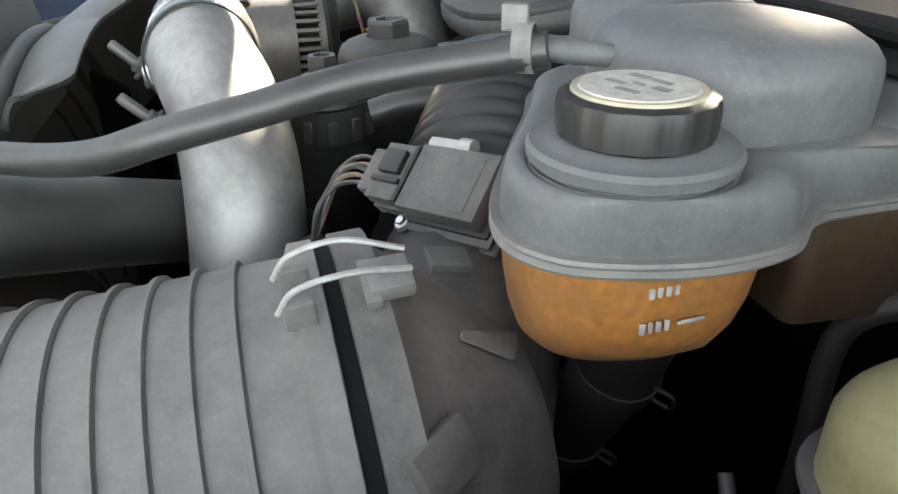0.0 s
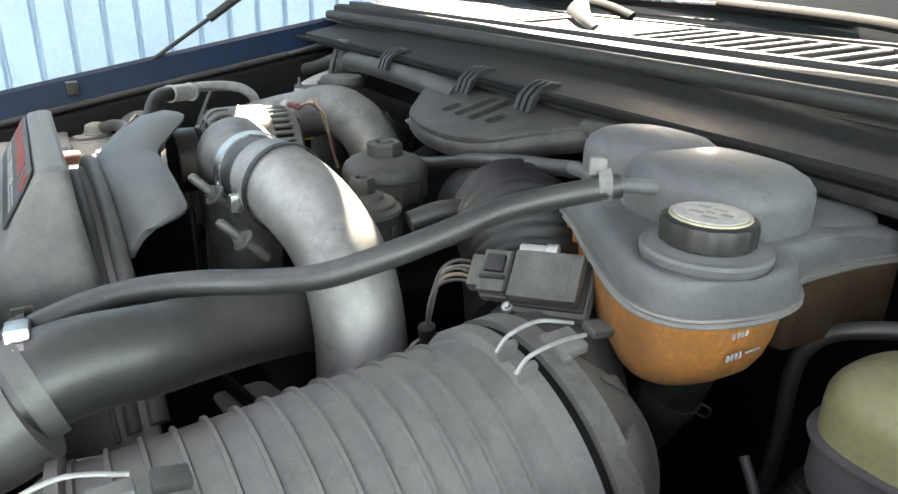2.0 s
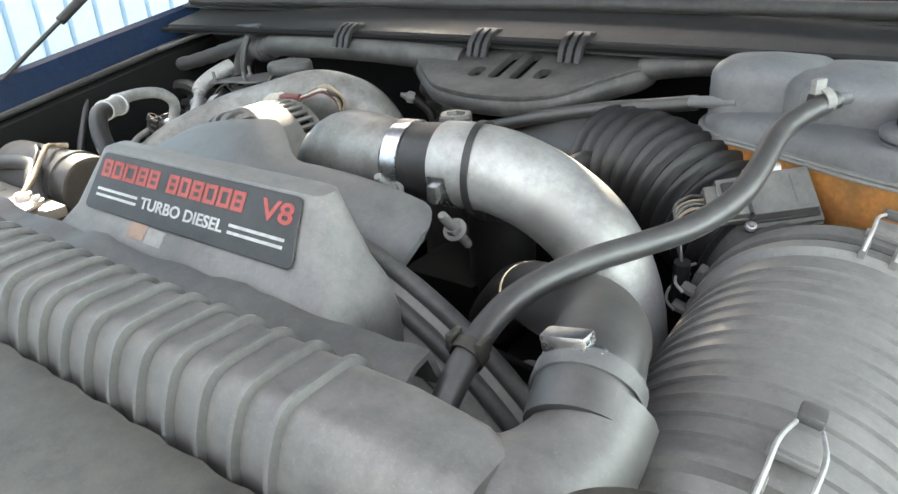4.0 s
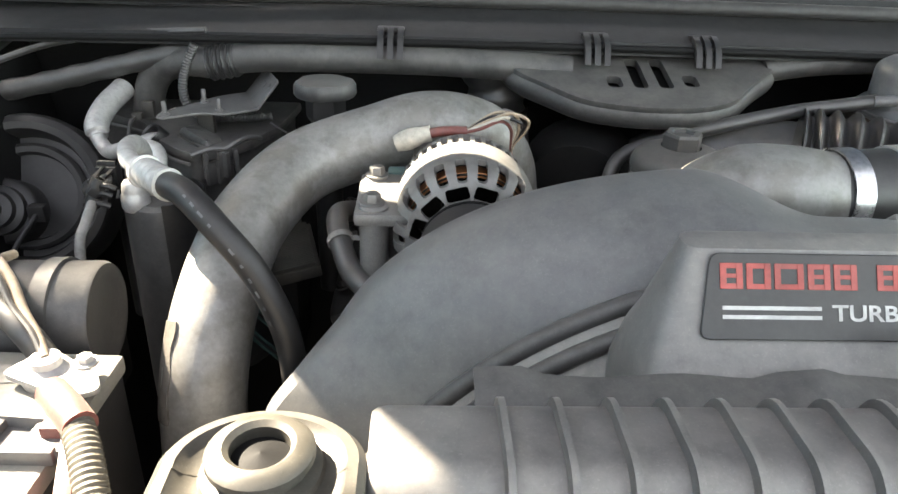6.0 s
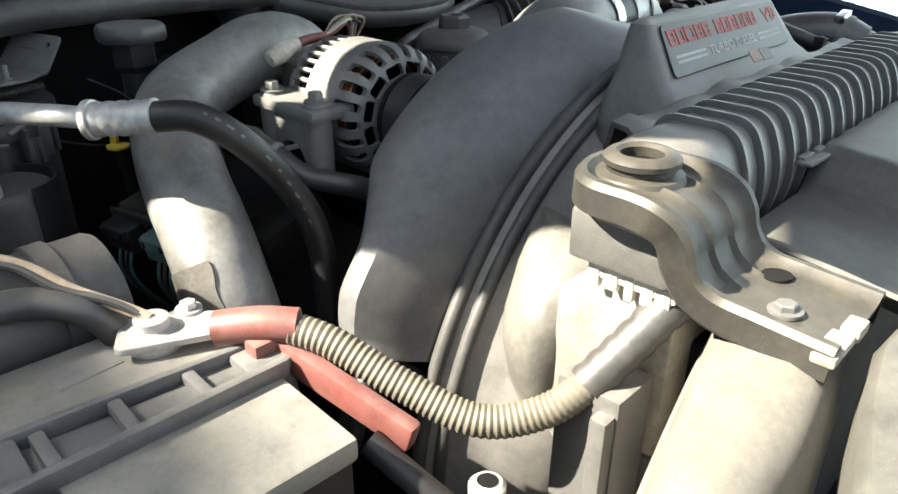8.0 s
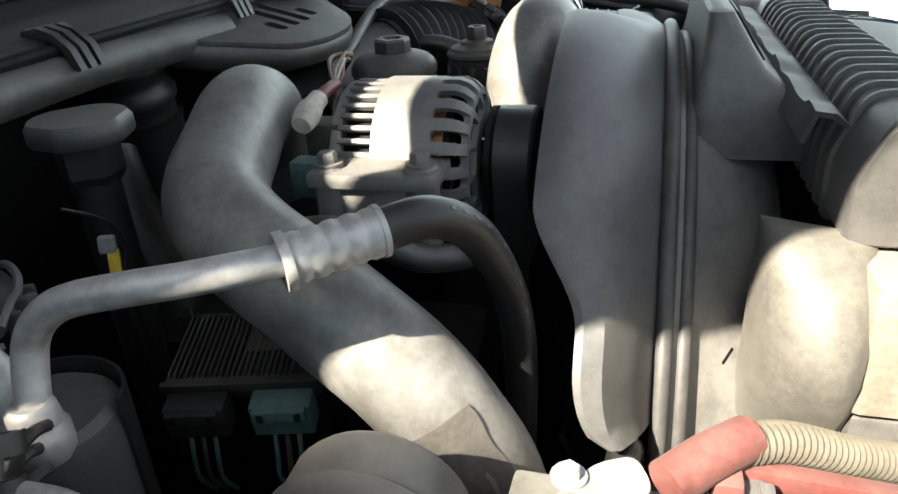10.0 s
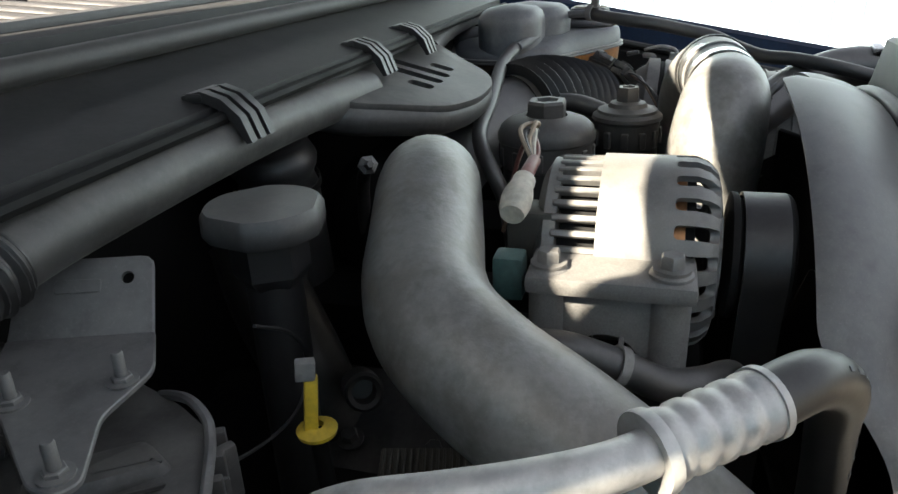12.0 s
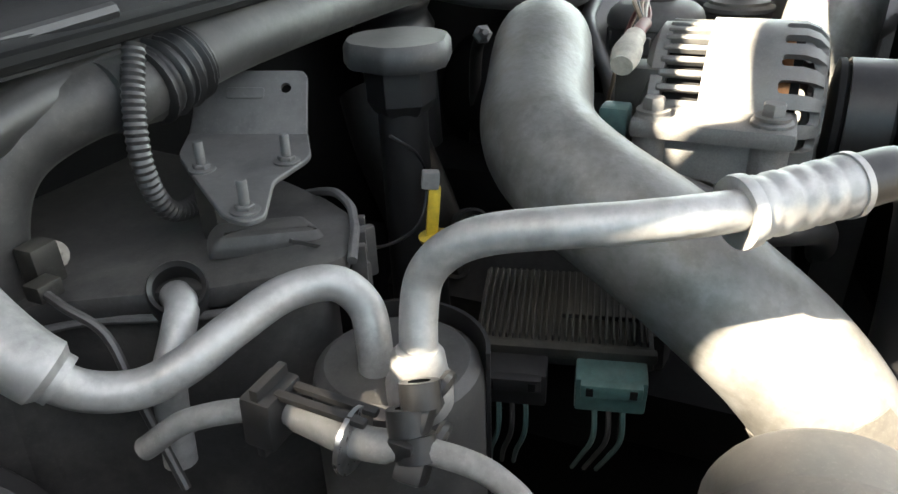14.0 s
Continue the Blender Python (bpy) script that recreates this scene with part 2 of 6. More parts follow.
            mx.data_type = "RGBA"
            l.new(nr.outputs[0], mx.inputs[0])
            l.new(last, mx.inputs[6])
            l.new(sv.outputs[0], mx.inputs[7])
            last = mx.outputs[2]
    l.new(last, b.inputs["Base Color"])
    if rough_out:
        l.new(rough_out, b.inputs["Roughness"])
    else:
        rr = n.new("ShaderNodeMapRange")
        rr.inputs["To Min"].default_value, rr.inputs["To Max"].default_value = max(0.03, rough * 0.8), min(1, rough * 1.2)
        l.new(big.outputs["Fac"], rr.inputs["Value"])
        l.new(rr.outputs[0], b.inputs["Roughness"])
    b.inputs["Metallic"].default_value = metal
    b.inputs["Coat Weight"].default_value = coat
    b.inputs["Specular IOR Level"].default_value = spec
    if dust and not metal:
        b.inputs["Sheen Weight"].default_value, b.inputs["Sheen Roughness"].default_value = min(0.25, dust * 0.4), 0.4
        b.inputs["Sheen Tint"].default_value = (*[min(1, c * 2.4) for c in dust_color], 1)
    if bump:
        bp = n.new("ShaderNodeBump")
        bp.inputs["Strength"].default_value, bp.inputs["Distance"].default_value = bump, 0.0006
        l.new(fine.outputs["Fac"], bp.inputs["Height"])
        l.new(bp.outputs[0], b.inputs["Normal"])
    return mt


M = {
    "plastic": material("dusty black plastic", (0.026, 0.027, 0.029), 0.42, dust=0.17, up=0.7, vary=0.15),
    "shroud": material("smooth black shroud plastic", (0.042, 0.045, 0.05), 0.36, dust=0.24, up=0.4, grain=400, bump=0.05, vary=0.1, spec=0.75, dust_color=(0.3, 0.29, 0.265)),
    "grey": material("dusty grey plastic", (0.12, 0.12, 0.119), 0.38, dust=0.3, up=0.5, vary=0.15, spec=0.8, stain=((0.1, 0.1, 0.098), 0.35, 34)),
    "tray": material("grey dusty harness trough", (0.027, 0.027, 0.028), 0.48, dust=0.14, up=0.75, stain=((0.1, 0.096, 0.088), 0.35, 26)),
    "face": material("dusty shroud face plastic", (0.1, 0.1, 0.098), 0.38, dust=0.42, up=0.3, vary=0.12, spec=0.8),
    "block": material("dusty black moulded plastic", (0.05, 0.05, 0.052), 0.38, dust=0.3, up=0.25, vary=0.12, spec=0.8),
    "ear": material("dusty grey moulded plastic", (0.055, 0.054, 0.051), 0.42, dust=0.28, up=0.3, dust_color=(0.28, 0.26, 0.22)),
    "toptank": material("grey-black radiator plastic", (0.04, 0.04, 0.041), 0.36, dust=0.27, up=0.75, vary=0.15, spec=0.85),
    "panel": material("dusty olive-grey panel", (0.03, 0.03, 0.029), 0.45, dust=0.2, up=0.5, dust_color=(0.3, 0.285, 0.24), vary=0.2, stain=((0.045, 0.044, 0.04), 0.5, 14)),
    "plate": material("dusty grey steel plate", (0.1, 0.1, 0.1), 0.45, 0.3, dust=0.22, up=0.4, dust_color=(0.32, 0.31, 0.29), vary=0.12),
    "grille": material("sun-faded cowl grille plastic", (0.024, 0.024, 0.027), 0.5, dust=0.1, up=0.6, dust_color=(0.25, 0.24, 0.23), vary=0.15),
    "black": material("black plastic", (0.013, 0.013, 0.014), 0.42, dust=0.045),
    # near-black puts the bay's deep shade into the colour; black parts use it too
    "deep": material("near-black, bay shade included", (0.005, 0.005, 0.005), 0.7, spec=0.2),
    "rubber": material("dusty rubber hose", (0.02, 0.02, 0.021), 0.4, dust=0.11, up=0.75, vary=0.15, spec=0.8),
    "gloss_hose": material("smooth black rubber hose", (0.018, 0.018, 0.019), 0.36, dust=0.13, up=0.85, spec=0.9, vary=0.15),
    "hose": material("black rubber hose", (0.009, 0.009, 0.01), 0.4, dust=0.035),
    "alu": material("cast aluminium", (0.15, 0.15, 0.147), 0.42, 0.35, dust=0.18, stain=((0.13, 0.125, 0.115), 0.5, 50), up=0.3, bump=0.12, grain=900, vary=0.12),
    "ear_alu": material("grimy cast aluminium", (0.15, 0.15, 0.148), 0.45, 0.3, dust=0.2, up=0.3, bump=0.12, grain=900),
    "pipe": material("dull silver pipe", (0.46, 0.46, 0.45), 0.34, 0.55, dust=0.3, up=0.4, dust_color=(0.26, 0.25, 0.225), grain=300, bump=0.04, vary=0.08, stain=((0.2, 0.19, 0.17), 0.5, 16)),
    "spipe": material("grey painted charge pipe", (0.21, 0.21, 0.205), 0.36, 0.35, dust=0.2, up=0.5, vary=0.15, dust_color=(0.34, 0.32, 0.28), stain=((0.09, 0.08, 0.065), 0.5, 34), bump=0.4),
    "tubeline": material("bare aluminium line", (0.52, 0.52, 0.51), 0.36, 0.5, dust=0.26, up=0.4, vary=0.12, stain=((0.26, 0.25, 0.24), 0.35, 70)),
    "steel": material("plated steel", (0.6, 0.6, 0.6), 0.25, 0.95, dust=0.06),
    "bracket": material("dusty steel bracket", (0.022, 0.0215, 0.0205), 0.45, 0.2, dust=0.14, up=1.0, dust_color=(0.28, 0.255, 0.2), vary=0.25, stain=((0.05, 0.044, 0.034), 0.5, 24)),
    "endcap": material("dark grey filter cover plastic", (0.05, 0.051, 0.053), 0.5, dust=0.3, up=0.5, vary=0.2, stain=((0.06, 0.06, 0.06), 0.4, 30)),
    "plate_grey": material("faded grey print", (0.16, 0.16, 0.158), 0.6, dust=0.25, vary=0.3),
    "tape": material("grimy grey tape", (0.085, 0.08, 0.07), 0.5, 0.2, dust=0.25, up=0.4, vary=0.4, bump=0.6, stain=((0.035, 0.03, 0.024), 0.6, 45)),
    "loom": material("dusty tan corrugated sleeve", (0.06, 0.055, 0.045), 0.6, dust=0.3, up=0.5, dust_color=(0.26, 0.23, 0.17), vary=0.25),
    "tan": material("dusty tan plastic", (0.2, 0.18, 0.145), 0.6, dust=0.25, vary=0.3, stain=((0.1, 0.08, 0.055), 0.5, 30)),
    "paint": material("dark blue car paint", (0.004, 0.015, 0.043), 0.3, dust=0.02, coat=0.0, bump=0.0, spec=0.15),
    "cowl": material("dusty dark cowl metal", (0.0125, 0.013, 0.0145), 0.6, dust=0.04, up=0.5, vary=0.15, spec=0.25),
    "seal": material("rubber seal", (0.014, 0.014, 0.015), 0.6, dust=0.08),
    "cap": material("black ribbed cap", (0.014, 0.014, 0.015), 0.4, dust=0.05),
    "red": material("red plastic", (0.13, 0.017, 0.012), 0.45, dust=0.18),
    "yellow": material("yellow plastic", (0.62, 0.42, 0.02), 0.4, dust=0.12),
    "green": material("teal connector", (0.03, 0.1, 0.095), 0.45, dust=0.15),
    "cream": material("cream rubber boot", (0.46, 0.43, 0.36), 0.55, dust=0.3),
    "copper": material("copper winding", (0.45, 0.2, 0.09), 0.4, 0.8),
    "white": material("white print", (0.38, 0.38, 0.375), 0.6, dust=0.12, bump=0),
    "red_print": material("red print", (0.28, 0.032, 0.026), 0.6, dust=0.1, bump=0),
    "ground": material("concrete yard", (0.22, 0.215, 0.2), 0.9, grain=60, blotch=0.8, bump=0.4),
    "wall": material("pale blue corrugated sheet", (0.42, 0.56, 0.66), 0.5, grain=30, blotch=1.5, bump=0.0, vary=0.08),
}

# ---- setting: yard, wall and the truck's body round the bay ----
solo("ground", slab([(-60, -60), (60, -60), (60, 60), (-60, 60)], 0.1, at(0, 0, -0.1)), M["ground"], "dusty pale concrete yard under the truck", "ground", kind="structure")


def corrugated_wall(x0, out, top, step=0.0):
    """Flat sheet ribs with narrow folded grooves between them; the unseen roofline can step up to shape the shade."""
    line = []
    for k in range(112):
        y = -12 + k * 0.22
        line += [(x0, y), (x0, y + 0.17), (x0 + out, y + 0.185), (x0 + out, y + 0.205)]
    return thicken(loft([[(x, y, z) for x, y in line] for z in (0, 3.0)] + [[(x, y, top + step * (y > 3.165)) for x, y in line]], closed=False, caps=False), 0.003)


# top edge is out of view; its step is made up to shade the drum
solo("wall_west", corrugated_wall(-5.0, -0.045, 5.947, 0.052), M["wall"], "pale blue corrugated sheet wall beyond the fender", "wall", kind="structure", sharp=10)
# unseen wall, added to reflect sun onto the driver's side
solo("bounce_wall", corrugated_wall(5.6, 0.045, 3.6), M["wall"], "unseen pale sheet wall added to bounce sunlight into the bay", "wall", kind="structure", sharp=10)

truck = thing("pickup_truck", (0, 0.4, 0), "dark blue pickup truck with its hood open", "truck")


def fender_z(y):
    return 1.172 + 0.19 * y - 0.02 * max(0, y - 0.5) ** 2


def fender(sign, x0):
    """An outer fender: inner lip, gutter, crown and side."""
    rings = []
    for k in range(25):
        y = -0.3 + 1.5 * k / 24
        z = fender_z(y)
        prof = [(0, z - 0.055), (0.012, z - 0.05), (0.018, z - 0.03), (0.026, z - 0.004), (0.036, z + 0.002), (0.05, z - 0.001), (0.1, z - 0.018), (0.15, z - 0.045), (0.19, z - 0.09), (0.205, z - 0.15), (0.21, z - 0.3), (0.2, 0.55)]
        rings.append([(sign * (x0 + a), y, b) for a, b in prof])
    return thicken(loft(rings, closed=False, caps=False), 0.004)


def inner_fender(sign, x0):
    rings = []
    for k in range(13):
        y = -0.12 + 0.92 * k / 12
        z = fender_z(y) - 0.056
        rings.append([(sign * a, y, b) for a, b in [(x0 + 0.004, z), (x0 - 0.02, z - 0.006), (x0 - 0.03, z - 0.05), (x0 - 0.04, z - 0.2), (x0 - 0.1, 0.85), (x0 - 0.12, 0.62)]])
    return thicken(loft(rings, closed=False, caps=False), 0.004)


for sign, x0 in ((-1, 0.705), (1, 0.735)):
    part("fender", fender(sign, x0), M["paint"], truck, "glossy dark blue outer fender")
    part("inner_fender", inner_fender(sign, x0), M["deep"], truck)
    line = [(sign * (x0 - 0.003), y, fender_z(y) - 0.05) for y in [-0.12 + 0.09 * i for i in range(11)]]
    part("fender_seal", tube(line, 0.006, 8, 3), M["seal"], truck, "black rubber seal strip")
part("fender_clip", join(box((0.03, 0.02, 0.004), at(-0.712, 0.262, 1.213), 0.001), box((0.004, 0.02, 0.022), at(-0.7, 0.262, 1.204), 0.001)), M["bracket"], truck, "small bare metal bump stop clip")

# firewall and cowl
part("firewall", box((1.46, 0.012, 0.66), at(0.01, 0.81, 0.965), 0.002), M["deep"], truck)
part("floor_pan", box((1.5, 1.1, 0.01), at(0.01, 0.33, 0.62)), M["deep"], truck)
cowl_prof = [(0.688, 1.288), (0.69, 1.303), (0.715, 1.309), (0.76, 1.318), (0.776, 1.326)]
part("cowl_panel", thicken(loft([[(x, y + 0.06 * (x - 0.05) ** 2, z - 0.02 * (x - 0.05) ** 2) for y, z in cowl_prof] for x in [-0.72 + 1.46 * i / 20 for i in range(21)]], closed=False, caps=False), 0.003), M["cowl"], truck, "dusty dark cowl front panel")
lip = [(0.776, 1.318), (0.79, 1.322), (0.8, 1.33), (0.803, 1.346), (0.81, 1.349), (0.826, 1.349), (0.835, 1.33)]
part("cowl_lip", thicken(loft([[(x, y, z) for y, z in lip] for x in (-0.74, -0.37, 0, 0.37, 0.76)], closed=False, caps=False), 0.003), M["cowl"], truck, "dark painted cowl edge")
part("hood_seal", tube([(-0.7, 0.775, 1.33), (-0.3, 0.775, 1.333), (0.05, 0.775, 1.334), (0.4, 0.775, 1.333), (0.74, 0.775, 1.33)], 0.009, 10, 4), M["seal"], truck, "round black rubber hood seal")
part("cowl_gutter", thicken(loft([[(x, y, z) for y, z in [(0.835, 1.335), (0.9, 1.335), (1.06, 1.34)]] for x in (-0.74, 0.76)], closed=False, caps=False), 0.003), M["deep"], truck)
grille = part("vent_grille", join(box((1.44, 0.014, 0.01), at(0.01, 0.832, 1.351), 0.002), box((1.44, 0.016, 0.01), at(0.01, 0.952, 1.358), 0.002), box((0.2, 0.11, 0.008), at(0.03, 0.892, 1.354) @ turn(3.4, 0, 0), 0.002)), M["grille"], truck, "dusty slatted cowl air intake grille")
slat = mesh_of("slat", box((0.0125, 0.112, 0.009), turn(3.4, 0, -4), 0.002, 1), M["grille"])
for k in range(42):
    x = -0.66 + 0.033 * k
    if not -0.07 < x < 0.13:
        ob = new("slat", slat)
        ob.parent, ob.location = grille, (x, 0.892, 1.3545)
part("glass_seal", box((1.46, 0.02, 0.012), at(0.01, 0.972, 1.36), 0.004), M["hose"], truck, "black rubber strip below the windshield")
ws = thicken(([(-0.72, 0.975, 1.362), (0.74, 0.975, 1.362), (0.68, 1.6, 1.945), (-0.66, 1.6, 1.945)], [(0, 1, 2, 3)]), 0.006)
glass = bpy.data.materials.new("windshield glass")
glass.use_nodes = True
gb = glass.node_tree.nodes["Principled BSDF"]
gb.inputs["Base Color"].default_value = (0.02, 0.025, 0.027, 1)
gb.inputs["Roughness"].default_value, gb.inputs["Specular IOR Level"].default_value = 0.1, 0.06
part("windshield", ws, glass, truck, "tinted windshield reflecting the sky")
green = loft([[(-0.76, 0.995, 1.36), (0.78, 0.995, 1.36), (0.8, 2.95, 1.36), (-0.78, 2.95, 1.36)], [(-0.7, 1.62, 1.94), (0.72, 1.62, 1.94), (0.72, 2.9, 1.95), (-0.7, 2.9, 1.95)], [(-0.6, 1.72, 1.985), (0.62, 1.72, 1.985), (0.62, 2.8, 1.99), (-0.6, 2.8, 1.99)]])
part("cab", join(green, slab(round_outline([(-0.92, 1.1), (0.94, 1.1), (0.94, 2.95), (-0.92, 2.95)], 0.06), 0.9, at(0, 0, 0.46), 0.03)), M["paint"], truck, "dark blue cab behind the windshield")
part("bed", slab(round_outline([(-0.94, 2.98), (0.96, 2.98), (0.96, 4.9), (-0.94, 4.9)], 0.06), 0.75, at(0, 0, 0.55), 0.03), M["paint"], truck, "dark blue cargo bed")
for x in (0.05, -0.4):
    wiper = part("wiper_arm", tube([(x + 0.42, 0.958, 1.368), (x + 0.32, 0.966, 1.384), (x + 0.08, 0.985, 1.394), (x - 0.12, 0.995, 1.398)], 0.008, 8, 5, squash=0.6), M["deep"], truck, "black wiper arm parked on the glass")
    part("blade", tube([(x + 0.28, 0.985, 1.384), (x - 0.08, 0.992, 1.388), (x - 0.36, 0.998, 1.392)], 0.006, 6, 4), M["deep"], wiper)
    # bright strip added as the glint on the wiper
    part("glint_strip", box((0.16, 0.003, 0.004), at(x + 0.02, 0.976, 1.392), 0.001), M["steel"], wiper, "steel strip standing in for a glint")
part("hood_hinge_cover", tube([(-0.07, 0.93, 1.378), (-0.02, 0.895, 1.375), (0.03, 0.862, 1.368), (0.075, 0.842, 1.36)], lambda u, s: 0.019 - 0.013 * u, 12, 5, squash=0.5), M["rubber"], truck, "dark washer nozzle cover")
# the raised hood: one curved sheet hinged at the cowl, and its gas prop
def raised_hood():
    """The sheet, with an added slot across its rear part that lets sun patches through."""
    levels = [0.0, 0.05, 0.1, 0.15, SUN_SLOT[0], SUN_SLOT[1], 0.32, 0.4, 0.503, 0.523, 0.55, 0.6, 0.7, 0.8, 0.9, 1.0]
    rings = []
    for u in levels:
        # the out-of-view edge widens in a step to shape the sun's boundary
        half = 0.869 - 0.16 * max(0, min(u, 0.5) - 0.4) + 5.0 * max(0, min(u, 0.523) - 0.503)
        cols = [-1, -0.9, SUN_SLOT[2], -0.72, -0.6, -0.5, -0.4, SUN_SLOT[3], 0.1, 0.3, 0.5, 0.7, 0.85, 1]
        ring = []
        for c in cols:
            v = u + (0.13 * min(0.43, c + 0.78) - 0.14 * max(0, c + 0.3) if u in SUN_SLOT[:2] and -0.78 < c < 0 else 0)
            v += 0.011 * (c == SUN_SLOT[3]) * ((u == SUN_SLOT[0]) - (u == SUN_SLOT[1]))
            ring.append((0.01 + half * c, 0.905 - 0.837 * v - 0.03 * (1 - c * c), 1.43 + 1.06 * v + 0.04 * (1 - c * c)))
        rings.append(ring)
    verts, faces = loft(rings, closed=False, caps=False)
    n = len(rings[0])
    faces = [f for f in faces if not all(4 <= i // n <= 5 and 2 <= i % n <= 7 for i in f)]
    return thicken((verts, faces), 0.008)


# invented opening, placed to put sun on the alternator and pipes
SUN_SLOT = (0.18, 0.22, -0.775, -0.13)
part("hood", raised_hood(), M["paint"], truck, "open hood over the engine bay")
part("hood_prop", join(tube([(-0.735, 0.388, 1.23), (-0.735, 0.56, 1.342)], 0.004, 8, 2), tube([(-0.735, 0.53, 1.322), (-0.74, 0.84, 1.525)], 0.0085, 10, 2)), M["black"], truck, "thin black gas prop")
for x in (-0.62, 0.64):
    for y in (0.35, 3.9):
        part("wheel", lathe([(0.0, -0.1), (0.2, -0.1), (0.22, -0.12), (0.36, -0.12), (0.4, -0.09), (0.4, 0.09), (0.36, 0.12), (0.22, 0.12), (0.2, 0.1), (0.0, 0.1)], frame_on((x * 1.25, y, 0.4), (1, 0, 0)), 32), M["hose"], truck)

# radiator support and the panel above the grille
part("radiator_support", join(box((0.76, 0.05, 0.5), at(0.16, 0.03, 0.88), 0.004), box((0.05, 0.16, 0.42), at(0.6, 0.0, 0.9), 0.004)), M["deep"], truck)
part("side_rail", join(box((0.04, 0.045, 0.46), at(-0.275, 0.05, 0.89), 0.004), box((0.012, 0.012, 0.44), at(-0.3, 0.035, 0.89), 0.003)), M["toptank"], truck, "grey radiator side rail")
pp = [(0.037, 1.15), (0.037, 1.19), (0.034, 1.198), (0.024, 1.2), (-0.04, 1.194), (-0.12, 1.182), (-0.2, 1.15), (-0.25, 1.08), (-0.26, 0.9)]


def front_panel(x0, x1, rise, wave, n=14):
    """A moulded panel over the grille; its rear edge lies close before the tank."""
    rings = []
    for i in range(n + 1):
        x = x0 + (x1 - x0) * i / n
        edge = min(1, min(i, n - i) / 1.5)
        rings.append([(x, y + (0.0012 * math.sin(x * 160) if wave and k < 4 else 0), z + rise * edge - 0.016 * (1 - edge) * (rise > 0) - 0.01 * (abs(x - 0.02) / 0.7) ** 2) for k, (y, z) in enumerate(pp)])
    return thicken(loft(rings, closed=False, caps=False), 0.003)


part("grille_panel", front_panel(-0.188, -0.02, -0.02, False), M["panel"], truck, "dusty grey panel above the grille")
part("raised_panel", front_panel(-0.035, 0.44, 0.009, True, 40), M["panel"], truck, "raised dusty olive-grey panel above the grille")
part("panel_clip", join(box((0.058, 0.012, 0.003), at(-0.032, 0.03, 1.204) @ turn(0, 3, 0), 0.001), box((0.02, 0.006, 0.006), at(-0.045, 0.034, 1.206), 0.001), box((0.016, 0.006, 0.006), at(-0.018, 0.034, 1.205), 0.001)), M["plate"], truck, "bare metal clip on the panel edge")
side = []
for k in range(13):
    x = -0.195 - 0.5 * k / 12
    y = -0.078 - 0.1 * (k / 12) ** 1.3 + 0.012 * math.exp(-((x + 0.255) / 0.025) ** 2)
    z = 1.184 - 0.05 * (k / 12) ** 1.5
    side.append([(x, y, z - 0.05), (x, y, z - 0.006), (x, y - 0.004, z), (x, y - 0.05, z + 0.001), (x, y - 0.1, z - 0.02), (x, y - 0.16, z - 0.09), (x, y - 0.17, 0.85)])
part("header_panel", thicken(loft(side, closed=False, caps=False), 0.003), M["panel"], truck, "grey dusty headlamp header panel")

# ---- radiator, fan shroud ----
def radiator():
    t = thing("radiator", (0.06, 0.09, 0.66), "radiator with ribbed black plastic top tank", "radiator")
    cy, cz = 0.087, 1.199
    prof = round_outline([(0.104, 1.2425), (0.054, 1.2425), (0.041, 1.214), (0.0395, 1.185), (0.052, 1.153), (0.12, 1.153), (0.122, 1.2)], [0.012, 0.016, 0.014, 0.014, 0.008, 0.008, 0.014], 6)
    rings = []
    for x in (-0.2, -0.1975, -0.193, -0.15, 0.33, 0.37, 0.41, 0.425):
        k = {-0.2: 0.93, -0.1975: 0.98, 0.41: 0.9, 0.425: 0.7}.get(x, 1)
        rings.append([(x, cy + (y - cy) * k, cz + (z - cz) * k) for y, z in prof])
    tank = part("top_tank", loft(rings), M["toptank"], t, "dusty grey-black ribbed plastic tank")
    rib = mesh_of("rib", loft([[(x, cy + (y - cy) * s, cz + (z - cz) * s) for y, z in prof] for x, s in ((-0.0026, 0.99), (-0.0016, 1.105), (0.0016, 1.105), (0.0026, 0.99))]), M["toptank"])
    for k in range(19):
        ob = new("rib", rib)
        ob.parent, ob.location = tank, (-0.14 + 0.0262 * k, 0, 0)
    part("core", box((0.58, 0.05, 0.5), at(0.1, 0.085, 0.91), 0.003), M["deep"], t)
    part("outlet_neck", tube([(0.39, 0.085, 1.2), (0.425, 0.1, 1.2), (0.437, 0.135, 1.2), (0.437, 0.165, 1.212)], 0.03, 18), M["toptank"], t)
    return t


radiator()


def ring_pt(a, r, y, n=2.0):
    c, s = math.cos(a), math.sin(a)
    k = (abs(c) ** n + abs(s) ** n) ** (-1 / n)
    return (0.1 + r * c * k, y, 0.88 + r * s * k)


